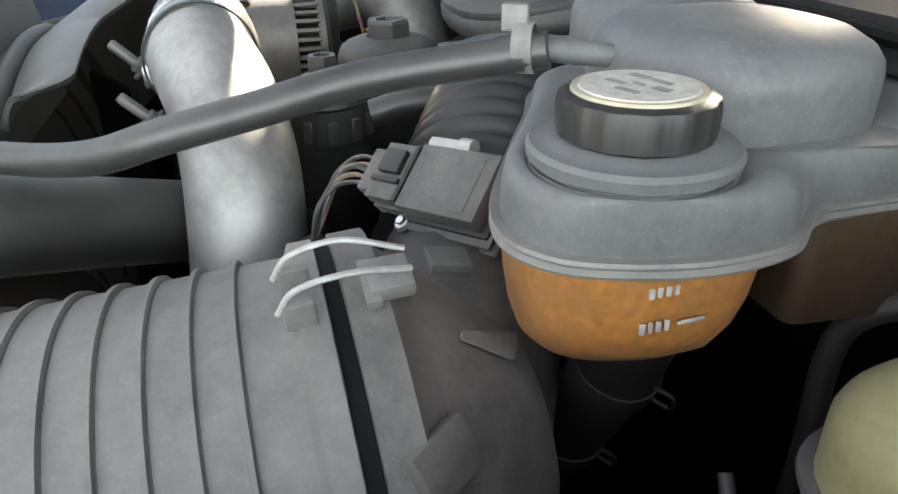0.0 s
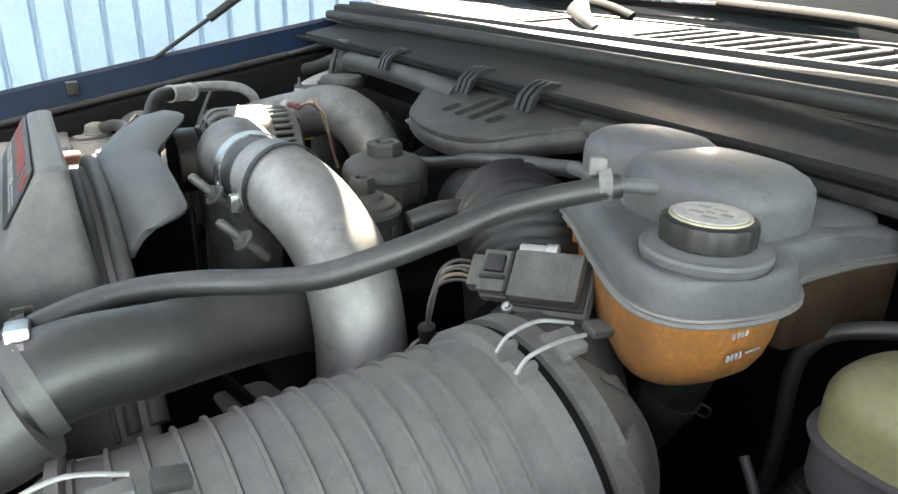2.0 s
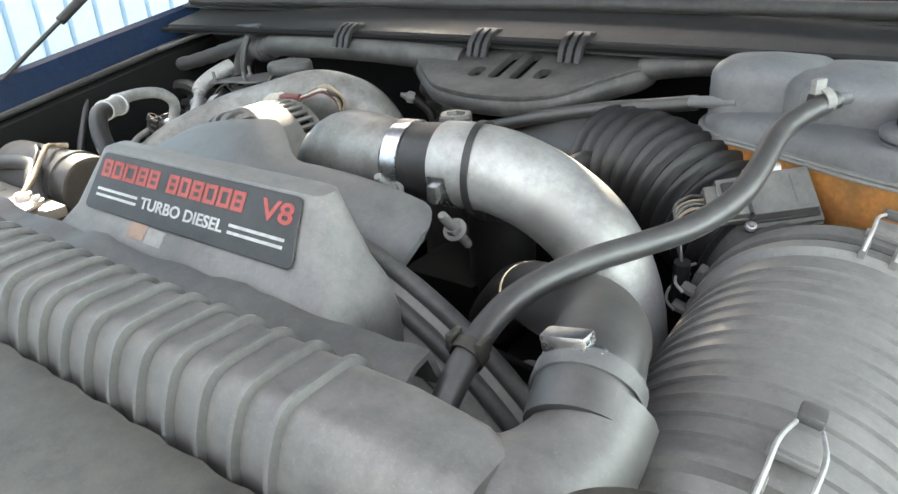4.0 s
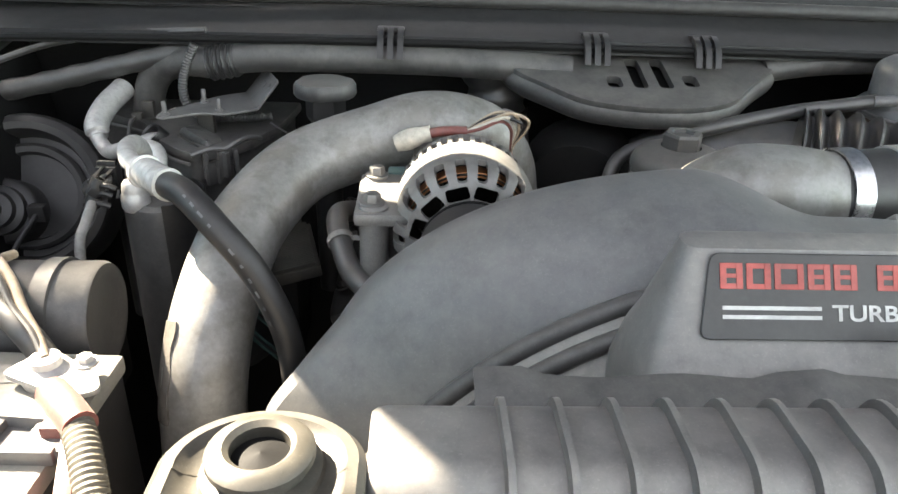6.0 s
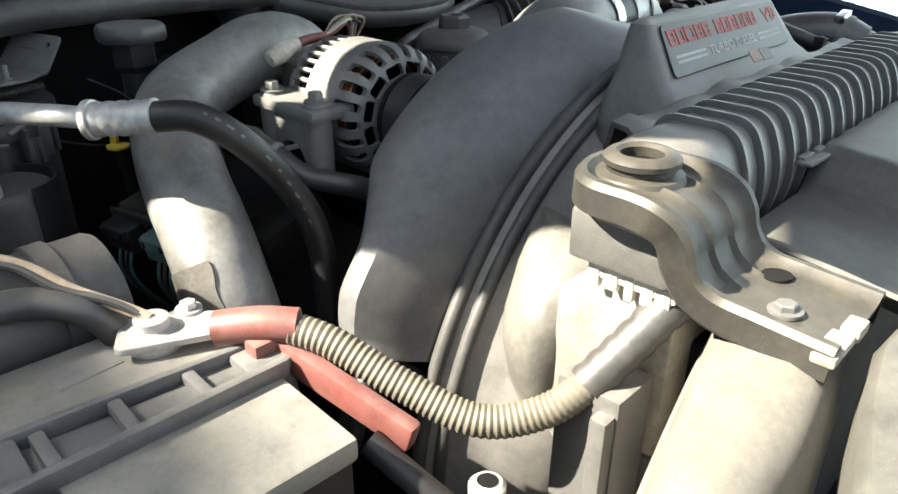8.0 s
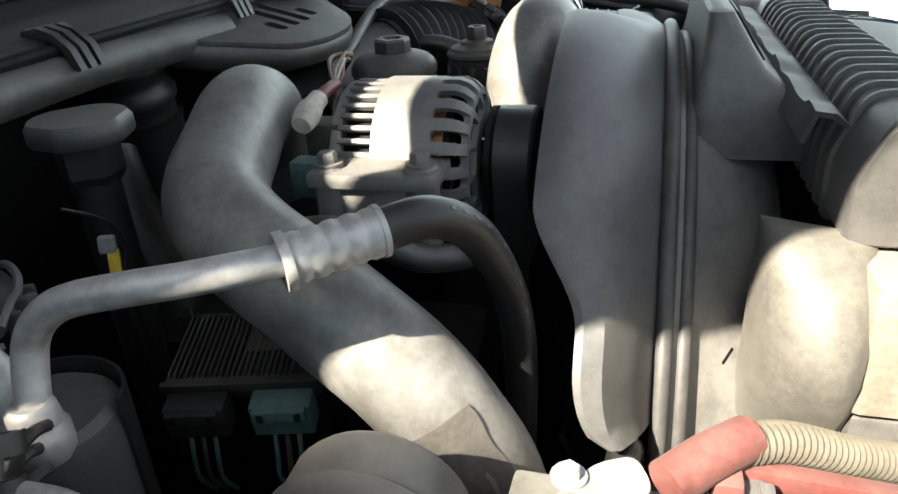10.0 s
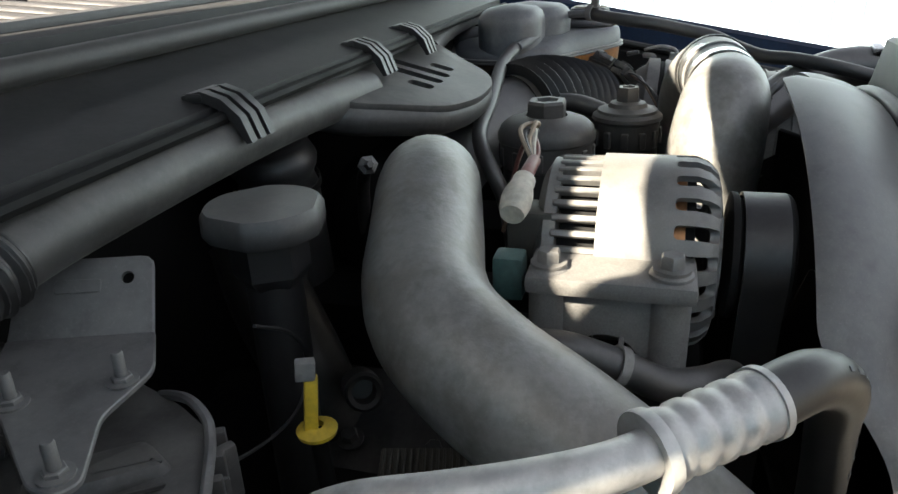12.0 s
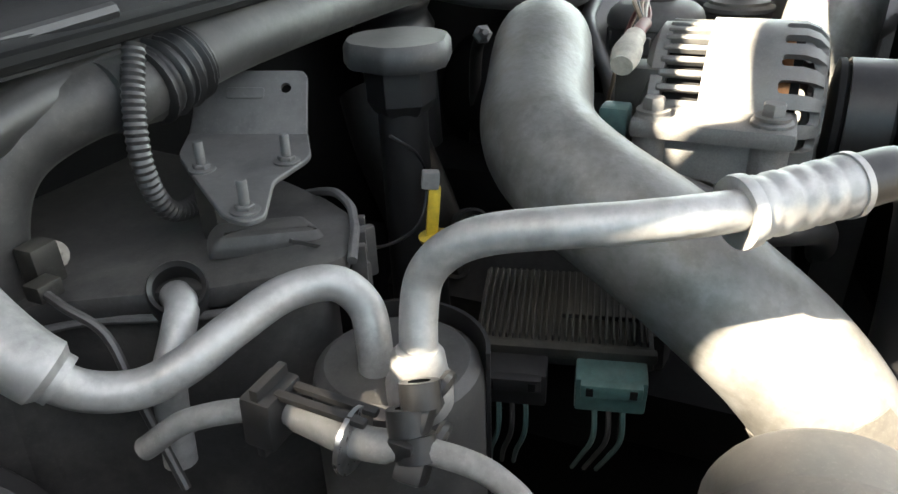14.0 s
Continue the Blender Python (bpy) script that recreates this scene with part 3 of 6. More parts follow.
def fan_shroud():
    t = thing("fan_shroud", (0.1, 0.2, 0.62), "smooth black plastic fan shroud with a printed front plate", "fan shroud")

    def notch(a):
        f = min(1, max(0, (0.1 + 0.38 * math.cos(a) - 0.025) / 0.08))
        return f * f * (3 - 2 * f)
    lo, hi, tip = radians(66), radians(212), radians(158)
    rings = []
    n = 96
    for k in range(n + 1):
        a = lo + (tip - lo) * k / n
        f = notch(a)
        yb = 0.329 - 0.042 * f - 0.03 * max(0, (70 - math.degrees(a)) / 4) ** 2
        v = max(0, (math.degrees(a) - 151) / 7)
        d = math.degrees(a)
        g = min(1, max(0, (d - 136) / 12))
        g = g * g * (3 - 2 * g)
        swell = 0.018 * min(1, max(0, (d - 141) / 11))
        yb = 0.237 + (yb - 0.237) * (0.55 + 0.45 * math.sqrt(max(0, 1 - v * v))) * (1 - 0.4 * g)
        ring = []
        for u, r in ((0.0, 0.366), (0.05, 0.37), (0.15, 0.378), (0.35, 0.389), (0.65, 0.398), (0.9, 0.402), (1.0, 0.4)):
            r = 0.366 + (r - 0.366) * (1 - 0.6 * f)
            ring.append(ring_pt(a, r + swell * min(1, 1.5 * u), 0.237 + (yb - 0.237) * u, 2.0 + 0.7 * min(1, u * 1.6) * (1 - 0.4 * f)))
        rings.append(ring)
    part("duct", thicken(loft(rings, closed=False, caps=False), 0.004), M["shroud"], t, "smooth curved black duct")
    lo = radians(44)
    for r, y, w in ((0.367, 0.231, 0.007), (0.355, 0.216, 0.0065), (0.335, 0.205, 0.003)):
        part("flange", sweep([Vector(ring_pt(lo + (hi - lo) * k / 60, r, y)) for k in range(61)], w, 10), M["plastic"], t, "moulded flange bead")
    face = []
    for k in range(49):
        d = 30 + 190 * k / 48
        a = radians(d)
        f = min(1, max(0, (d - 40) / 50))
        rows = [(0.366, 0.229), (0.36, 0.22)]
        for r in (0.345, 0.325, 0.3, 0.26, 0.2, 0.12, 0.05, 0.004):
            rows.append((r, max(0.127, 0.209 - (0.345 - r) * (0.2 + 1.2 * f))))
        face.append([ring_pt(a, r, y) for r, y in rows])
    part("face_plate", thicken(loft(face, closed=False, caps=False), 0.004), M["face"], t, "dusty flat front plate")
    # slots are thin black plates that carry their shade as colour
    for p, w2, h2, roll in (((-0.1795, 0.1795, 1.043), 0.016, 0.003, 35), ((-0.178, 0.161, 1.018), 0.013, 0.009, 20), ((-0.17, 0.168, 1.035), 0.008, 0.0025, 30)):
        part("slot", box((w2, h2, 0.0012), frame_on(p, (-0.71, -0.58, 0.4)) @ turn(0, 0, roll), 0.0005, 1), M["deep"], t, "black plate painting the shade in a slot")
    part("seam", sweep([Vector(ring_pt(radians(95 + 90 * k / 40), 0.3225, 0.1865)) for k in range(41)], 0.0016, 8), M["hose"], t, "dark seam round the front plate")
    # raised block that carries the print
    rings = []
    for z, x0, x1, y0, y1 in ((1.165, -0.059, 0.273, 0.213, 0.107), (1.2, -0.058, 0.27, 0.215, 0.118), (1.226, -0.052, 0.262, 0.212, 0.142), (1.239, -0.046, 0.252, 0.21, 0.158), (1.283, -0.03, 0.23, 0.207, 0.186), (1.2855, -0.022, 0.222, 0.204, 0.194)):
        ring = round_outline([(x0, y0), (x1, y0), (x1, y1), (x0, y1)], 0.012, 4)
        rings.append([(x, y, z) for x, y in ring])
    block = part("raised_block", loft(rings), M["block"], t, "raised wedge-shaped name plate block", 30)
    # print: red letter blocks, white bars and words on the sloped face
    up = Vector((0, 0.028, 0.044)).normalized()
    right = Vector((1, 0, 0))
    out = right.cross(up)
    m = Matrix((right, up, out)).transposed().to_4x4()
    m.translation = Vector((0.1, 0.172, 1.2605)) + out * 0.0012
    pane = part("plate", slab(round_outline([(-0.125, -0.024), (0.125, -0.024), (0.118, 0.024), (-0.118, 0.024)], 0.006), 0.0016, m, 0.0005, 1), M["black"], t, "black printed plate")
    top = m @ at(0, 0, 0.0018)

    def words(text, size, x, y, mat, name, shear=0.0):
        cu = bpy.data.curves.new(name, "FONT")
        cu.body, cu.size, cu.extrude, cu.shear, cu.offset = text, size, 0.0002, shear, size * 0.02
        ob = new(name, cu)
        dg = bpy.context.evaluated_depsgraph_get()
        me = bpy.data.meshes.new_from_object(ob.evaluated_get(dg))
        bpy.data.objects.remove(ob)
        w = max(v.co.x for v in me.vertices) - min(v.co.x for v in me.vertices)
        return [v.co.copy() for v in me.vertices], [tuple(p.vertices) for p in me.polygons], w

    def put_words(text, size, x, y, wide, mat, name):
        v, f, w = words(text, size, x, y, mat, name)
        k = wide / w
        part(name, ([top @ Vector((x + p.x * k, y + p.y, p.z)) for p in v], f), mat, pane)
    put_words("V8", 0.02, 0.083, 0.004, 0.032, M["red_print"], "red_lettering")
    put_words("TURBO DIESEL", 0.0125, -0.05, -0.013, 0.1, M["white"], "white_lettering")
    x = -0.113
    for wide, bar in ((0.0135, 1), (0.0145, 0), (0.0175, 0), (0.0135, 1), (0.014, 1), (-0.008, 0), (0.0135, 1), (0.013, 0), (0.014, 1), (0.0145, 0), (0.014, 0), (0.0135, 1)):
        if wide > 0:
            w2, pieces = wide * 0.95, []
            for y, h in ((0.0168, 0.003), (0.0054, 0.003)) + (((0.0112, 0.0024),) if bar else ()):
                pieces.append(box((w2, h, 0.0004), top @ at(x + w2 / 2, y, 0), 0.0001, 1))
            for dx in (0.0018, w2 - 0.0018):
                pieces.append(box((0.0036, 0.0142, 0.0004), top @ at(x + dx, 0.0111, 0.0001), 0.0001, 1))
            part("red_mark", join(*pieces), M["red_print"], pane)
        x += abs(wide) + 0.0014
    for x0, x1 in ((-0.112, -0.056), (0.056, 0.112)):
        for y in (-0.0115, -0.0065):
            part("white_bar", box((x1 - x0, 0.0022, 0.0004), top @ at((x0 + x1) / 2, y, 0)), M["white"], pane)
    m2 = Matrix.Translation((0.099, 0.136, 1.248)) @ turn(50, 0, 0)
    part("badge", box((0.02, 0.012, 0.0008), m2 @ at(-0.012, 0.001, 0.0), 0.0003, 1), material("orange print", (0.17, 0.075, 0.04), 0.5, dust=0.3), t, "faded orange and grey badge")
    part("badge", box((0.02, 0.012, 0.0008), m2 @ at(0.01, 0.0, 0.0), 0.0003, 1), M["plate_grey"], t, "faded pale badge half")
    # rubber flap between shroud and tank
    strip = []
    for i in range(41):
        x = -0.15 + 0.5 * i / 40
        dz = 0.006 + 0.0015 * math.sin(i * 0.9) + (0.004 if i % 13 in (0, 1, 2) else 0)
        strip.append([(x, 0.116, 1.224), (x, 0.126, 1.222 + dz), (x, 0.14, 1.224 + dz), (x + 0.003, 0.147, 1.21)])
    part("flap", thicken(loft(strip, closed=False, caps=False), 0.004), M["plastic"], t, "folded black rubber air flap")
    return t


fan_shroud()


def cooling_fan():
    t = thing("cooling_fan", (0.07, 0.3, 0.62), "black radiator fan behind the shroud", "fan")
    part("hub", lathe([(0, -0.03), (0.1, -0.03), (0.1, 0.03), (0, 0.03)], frame_on((0.1, 0.285, 0.88), (0, 1, 0)), 24), M["deep"], t)
    for k in range(9):
        a = 2 * math.pi * k / 9
        part("blade", box((0.09, 0.006, 0.24), Matrix.Translation((0.1, 0.285, 0.88)) @ turn(0, math.degrees(a), 0) @ at(0, 0, 0.21) @ turn(0, 0, 30), 0.002, 1), M["deep"], t)
    for p in ((0.23, 0.33, 1.206), (0.172, 0.322, 1.232)):
        m = frame_on(p, (0.002, -0.02, 0.021))
        part("stud", join(lathe([(0.0042, -0.03), (0.0042, 0.027), (0.003, 0.029), (0, 0.029)], m, 12), bolt(p, (0.002, -0.02, 0.021), 0.007, 0.007)), M["alu"], t, "bare steel stud with nut")


cooling_fan()


def support_bracket(x, sign, label):
    """A pressed bracket that holds the tank's end, with a rubber mount through it."""
    t = thing("radiator_bracket", (x, 0.04, 1.12), label, "bracket", "radiator brackets")
    path = [(0.062, 1.2385), (0.044, 1.2385), (0.03, 1.2365), (0.019, 1.23), (0.0125, 1.22), (0.009, 1.208), (0.003, 1.198), (-0.008, 1.1925), (-0.028, 1.191), (-0.066, 1.1885)]
    line = spline([(x + 0.008 * min(1, max(0, (0.03 - y) / 0.03)), y, z) for y, z in path], 6)
    rings = []
    for i, p in enumerate(line):
        w = (line[min(i + 1, len(line) - 1)] - line[max(i - 1, 0)]).normalized()
        nrm = w.cross(Vector((1, 0, 0)))
        front = min(1, max(0, (0.02 - p.y) / 0.03))
        k = 0.93 - 0.06 * front
        ridge = (0.001 + 0.0015 * front) * min(1, max(0, (p.y + 0.012) / 0.014)) - 0.001 * (p.y < -0.012)
        prof = [(-0.047, -0.014), (-0.0465, 0.001), (-0.043, 0.0045), (-0.038, 0.0045), (-0.034, 0.001), (-0.029, -0.001), (-0.017, -0.001), (-0.0135, ridge), (-0.01, -0.001), (0.01, -0.001), (0.0135, ridge), (0.017, -0.001), (0.029, -0.001), (0.034, 0.001), (0.038, 0.0045), (0.043, 0.0045), (0.0465, 0.001), (0.047, -0.014)]
        outer = [p + Vector((a * k, 0, 0)) + nrm * b for a, b in prof]
        inner = [p + Vector((a * k * 0.94, 0, 0)) + nrm * (b - 0.0028) for a, b in prof[::-1]]
        rings.append(outer + inner)
    part("strap", loft(rings), M["bracket"], t, "pressed steel strap with rolled edges")
    part("top_plate", lathe([(0.0, -0.0008), (0.029, -0.0008), (0.034, 0.001), (0.038, 0.0045), (0.043, 0.0045), (0.0465, 0.001), (0.047, -0.014), (0.0445, -0.014), (0.044, -0.003), (0.0, -0.003)], at(x, 0.062, 1.2386) @ Matrix.Diagonal((0.93, 0.74, 1, 1)), 48, arc=(radians(-8), radians(188))), M["bracket"], t, "rounded top plate with rolled rim")
    part("end_tank", box((0.065, 0.085, 0.1), at(x + 0.026, 0.066, 1.1), 0.006), M["tan"], t, "pale dusty radiator end tank")
    lower = part("side_panel", box((0.06, 0.08, 0.22), at(x + 0.028, 0.066, 0.935), 0.005), M["toptank"], t, "grey radiator side panel")
    for dz in (0.0, -0.03, -0.06):
        part("moulded_mark", box((0.002, 0.008, 0.007), at(x - 0.003, 0.06, 1.02 + dz), 0.0005, 1), M["hose"], lower)
    rings = []
    for z, out in ((0.95, 0.06), (0.97, 0.05), (0.99, 0.035), (1.02, 0.004), (1.05, -0.012), (1.08, -0.0205), (1.105, -0.02), (1.13, -0.006), (1.147, 0.014), (1.158, 0.035), (1.161, 0.045)):
        ring = []
        for k in range(13):
            a = math.pi * k / 12
            ring.append((x + 0.062 + (out - 0.062) * math.sin(a) ** 0.8, 0.122 + (0.05 if k < 6 else 0.028) * math.cos(a), z + 0.006 * math.cos(a)))
        rings.append(ring)
    part("shroud_ear", loft(rings), M["ear"], t, "rounded grey shroud ear", 60)
    g = frame_on((x + 0.0, 0.062, 1.236), (0, 0, 1))
    part("rubber_mount", lathe([(0.0125, 0.0), (0.0125, 0.0145), (0.015, 0.0165), (0.0195, 0.0158), (0.0225, 0.013), (0.0225, 0.01), (0.02, 0.0085), (0.02, 0.0055), (0.025, 0.004), (0.027, 0.0)], g, 28), M["bracket"], t, "dusty rubber mount")
    # black disc paints the shade down the mount's bore
    part("bore_shade", lathe([(0.0127, 0.009), (0.0, 0.012)], g, 20), M["deep"], t)
    part("isolator", box((0.066, 0.068, 0.034), at(x + 0.01, 0.058, 1.2), 0.004), M["toptank"], t, "mottled grey rubber isolator block")
    plug = part("plug", join(box((0.05, 0.05, 0.06), at(x + 0.02, 0.05, 1.15), 0.004), box((0.056, 0.06, 0.014), at(x + 0.014, 0.052, 1.178), 0.002)), M["cream"], t, "pale plastic tank end fitting")
    for k in range(5):
        part("tooth", box((0.006, 0.006 + 0.002 * (k % 2), 0.014 + 0.003 * (k % 3)), at(x - 0.012, 0.028 + 0.012 * k, 1.173), 0.001), M["cream"], plug)
    part("screw", bolt((x, 0.062, 1.238), (0, 0, 1), 0.006, 0.008), M["deep"], t)
    part("bolt", bolt((x - 0.008, -0.034, 1.1905), (0, 0.06, 1), 0.006, 0.005), M["plate"], t, "pale worn bolt head")
    # no hole is cut; a black disc gives its darkness
    part("hole_shade", lathe([(0.0, 0.0012), (0.006, 0.0012), (0.0085, 0.0004), (0.0085, -0.001)], frame_on((x + 0.026, -0.016, 1.1915), (0, 0.06, 1)), 18), M["deep"], t, "black disc painting the shade in a bolt hole")
    return t


support_bracket(-0.243, -1, "dusty pressed steel radiator bracket with rubber mount")
support_bracket(0.5, 1, "dusty pressed steel radiator bracket beside the air filter")

# ---- driver's side: expansion tank, air intake, hoses ----
def blob(cx, cy, rx, ry, z0, z1, n=2.4, seg=40, dome=0.35, foot=1.0, power=2.2):
    """An upright moulded body with a rounded top."""
    rings = []
    steps = 12
    for i in range(steps + 1):
        u = i / steps
        k = foot + (1 - foot) * min(1, u * 2)
        if u > 1 - dome:
            v = (u - (1 - dome)) / dome
            k *= (1 - (v * 0.995) ** power) ** (1 / power) if v < 1 else 0.09
        ring = []
        for j in range(seg):
            a = 2 * math.pi * j / seg
            c, s = math.cos(a), math.sin(a)
            q = (abs(c) ** n + abs(s) ** n) ** (-1 / n)
            ring.append((cx + rx * k * q * c, cy + ry * k * q * s, z0 + (z1 - z0) * u))
        rings.append(ring)
    return loft(rings)


def rim(cx, cy, rx, ry, z, h, w, n=2.4, seg=48):
    """A flat flange round such a body."""
    rings = []
    for dr, dz in ((-0.002, -h / 2), (w, -h / 2), (w + 0.0006, 0), (w, h / 2), (-0.002, h / 2)):
        ring = []
        for j in range(seg):
            a = 2 * math.pi * j / seg
            c, s = math.cos(a), math.sin(a)
            q = (abs(c) ** n + abs(s) ** n) ** (-1 / n)
            ring.append((cx + (rx + dr) * q * c, cy + (ry + dr) * q * s, z + dz))
        rings.append(ring)
    return loft(rings, caps=False)


M["tank"] = material("dusty translucent tank plastic", (0.12, 0.122, 0.125), 0.36, dust=0.34, up=0.6, dust_color=(0.2, 0.203, 0.207), blotch=18, vary=0.15, stain=((0.085, 0.087, 0.09), 0.7, 16))
M["amber"] = material("amber coolant seen through the tank", (0.46, 0.18, 0.035), 0.3, dust=0.1, up=0.2, blotch=16, vary=0.3, stain=((0.22, 0.1, 0.03), 0.6, 12))
# darker copy of the amber, for age and the shade at the rear
M["brown"] = material("aged brown tank plastic, shade included", (0.045, 0.026, 0.013), 0.35, dust=0.05, blotch=16, vary=0.35)
amb = M["amber"].node_tree.nodes["Principled BSDF"]
amb.inputs["Subsurface Weight"].default_value, amb.inputs["Subsurface Scale"].default_value = 0.25, 0.015


def expansion_tank():
    t = thing("expansion_tank", (0.5, 0.59, 1.18), "dusty coolant expansion tank half full of amber coolant", "coolant tank")
    z = 1.241
    seam = [(0.365, 0.571), (0.413, 0.547), (0.465, 0.519), (0.514, 0.494), (0.545, 0.488), (0.567, 0.5), (0.579, 0.526), (0.583, 0.555), (0.577, 0.586), (0.559, 0.608), (0.557, 0.63), (0.56, 0.675), (0.566, 0.715), (0.55, 0.74), (0.47, 0.73), (0.36, 0.69), (0.342, 0.62)]
    closed = [Vector((x, y, 0)) for x, y in seam]
    outline = spline([closed[-1]] + closed + closed[:2], 5)[5:-5][:-1]
    c = Vector((0.543, 0.5355, 0))
    mid = Vector((0.49, 0.6, 0))

    def shrunk(d, h):
        """The seam's outline drawn in by d metres at height h."""
        return [(p + (mid - p) * min(0.6, d / (mid - p).length)).to_2d().to_3d() + Vector((0, 0, h)) for p in outline]

    def shoulder(f, h):
        out = []
        for p in outline:
            w = (p - c)
            q = c + w.normalized() * 0.038
            out.append(p.lerp(q, f) + Vector((0, 0, h)))
        return out
    upper = loft([shoulder(0.0, z), shoulder(0.005, 1.247), shoulder(0.04, 1.2535), shoulder(0.12, 1.259), shoulder(0.28, 1.2632), shoulder(0.5, 1.2652), shoulder(0.8, 1.2656), shoulder(0.95, 1.264), shoulder(1.0, 1.266)], caps=False)
    humps = ((0.48, 0.615, 0.065, 0.057, 1.308, 2.6), (0.402, 0.628, 0.058, 0.044, 1.311, 2.7), (0.5, 0.69, 0.05, 0.045, 1.27, 3.2))
    part("upper_shell", upper, M["tank"], t, "dusty grey translucent upper shell", 50)
    for cx, cy, rx, ry, top, n in humps:
        part("chamber", blob(cx, cy, rx, ry, z, top, n, dome=0.36, power=2.6), M["tank"], t, "raised rounded tank chamber", 50)
    belly = Vector((0.5, 0.545, 0))

    def bowl(f, h):
        """The seam's outline drawn in towards the front chamber, most at its rear."""
        out = []
        for p in outline:
            k = min(1, max(0, (p.y - 0.565) / 0.06))
            out.append(p.lerp(belly, min(0.95, f + 0.4 * k * k * (3 - 2 * k) * (h < z))) + Vector((0, 0, h)))
        return out
    part("lower_shell", loft([bowl(0.0, z), bowl(0.015, 1.232), bowl(0.04, 1.218), bowl(0.09, 1.204), bowl(0.17, 1.192), bowl(0.3, 1.1825), bowl(0.5, 1.178)]), M["amber"], t, "amber coolant showing through the lower half", 50)
    back = [(0.5605, 0.609), (0.562, 0.63), (0.565, 0.675), (0.57, 0.716), (0.552, 0.745), (0.47, 0.735), (0.35, 0.69), (0.335, 0.62), (0.36, 0.574), (0.42, 0.6), (0.52, 0.609)]
    part("rear_wall", slab(round_outline([(x - 0.46, y - 0.66) for x, y in back], 0.008, 3), 0.052, at(0.46, 0.66, z - 0.054), 0.003, 2), M["brown"], t, "brown rear chamber, darkened for age and shade")
    part("seam", loft([shrunk(0.001, z - 0.0036), shrunk(-0.0046, z - 0.0036), shrunk(-0.0052, z - 0.0022), shrunk(-0.0034, z - 0.0004), shrunk(-0.0052, z + 0.0014), shrunk(-0.0046, z + 0.003), shrunk(0.001, z + 0.003)], caps=False), M["grey"], t, "pale welded seam flange")
    part("neck", lathe([(0.036, 1.262), (0.0365, 1.2665), (0.0395, 1.2685), (0.04, 1.2725), (0.0385, 1.2745), (0.033, 1.275), (0.031, 1.2765), (0.026, 1.277)], at(c[0], c[1], 0), 44), M["tank"], t)
    cap = part("cap", lathe([(0.027, 1.2765), (0.0284, 1.278), (0.0288, 1.288), (0.028, 1.2918), (0.026, 1.293), (0, 1.2933)], at(c[0], c[1], 0), 120, wave=lambda a, i: 1 + (0.024 if i in (1, 2, 3) and math.sin(a * 14) > -0.2 else 0.0)), M["cap"], t, "black ribbed pressure cap")
    part("label", lathe([(0.0245, 1.293), (0.0242, 1.2942), (0, 1.2943)], at(c[0], c[1], 0), 40), material("yellowed cap rim", (0.5, 0.44, 0.3), 0.6, dust=0.3), cap, "worn yellowed warning label")
    part("label_face", lathe([(0.0218, 1.294), (0.0216, 1.2948), (0, 1.2949)], at(c[0], c[1], 0), 40), material("faded cap print", (0.62, 0.6, 0.55), 0.6, dust=0.3, stain=((0.3, 0.29, 0.27), 0.5, 120)), cap)
    for dx, dy, w, h in ((-0.01, 0.006, 0.008, 0.004), (0.0, 0.009, 0.009, 0.003), (0.009, 0.004, 0.007, 0.004), (-0.006, -0.006, 0.009, 0.003), (0.006, -0.008, 0.01, 0.003), (0.0, 0.0, 0.005, 0.002)):
        part("print_bar", box((w, h, 0.0004), at(c[0] + dx, c[1] + dy, 1.295) @ turn(0, 0, 20), 0.0001, 1), M["grey"], cap)
    part("hose_nipple", tube([(0.478, 0.572, 1.287), (0.468, 0.545, 1.29), (0.458, 0.525, 1.291)], 0.0055, 12), M["tank"], t)
    part("vent_nipple", tube([(0.38, 0.59, 1.27), (0.33, 0.606, 1.262)], 0.006, 12, 3), M["tank"], t)
    # level marks on the wall that faces the fender
    f = Vector((0.5793, 0.535, 0))
    w = Vector((0.006, 0.03, 0)).normalized()
    face = frame_on(f, (0.98, -0.19, 0), (0, 0, 1))
    for k, (du, dz, a, b) in enumerate(((-0.006, -0.012, 0.002, 0.004), (-0.003, -0.0115, 0.0016, 0.004), (0.0, -0.011, 0.002, 0.004), (0.003, -0.0105, 0.0016, 0.004), (-0.008, -0.027, 0.0022, 0.0045), (-0.005, -0.0265, 0.0015, 0.0045), (-0.002, -0.026, 0.002, 0.0045), (0.001, -0.0255, 0.0018, 0.0045))):
        part("level_mark", box((a, b, 0.0012), face @ at(du, dz + z, 0.0006), 0.0002, 1), M["white"], t)
    part("level_mark", box((0.01, 0.0013, 0.0012), face @ at(0.01, z - 0.024, 0.0006) @ turn(0, 0, 12), 0.0002, 1), M["white"], t)
    return t


expansion_tank()


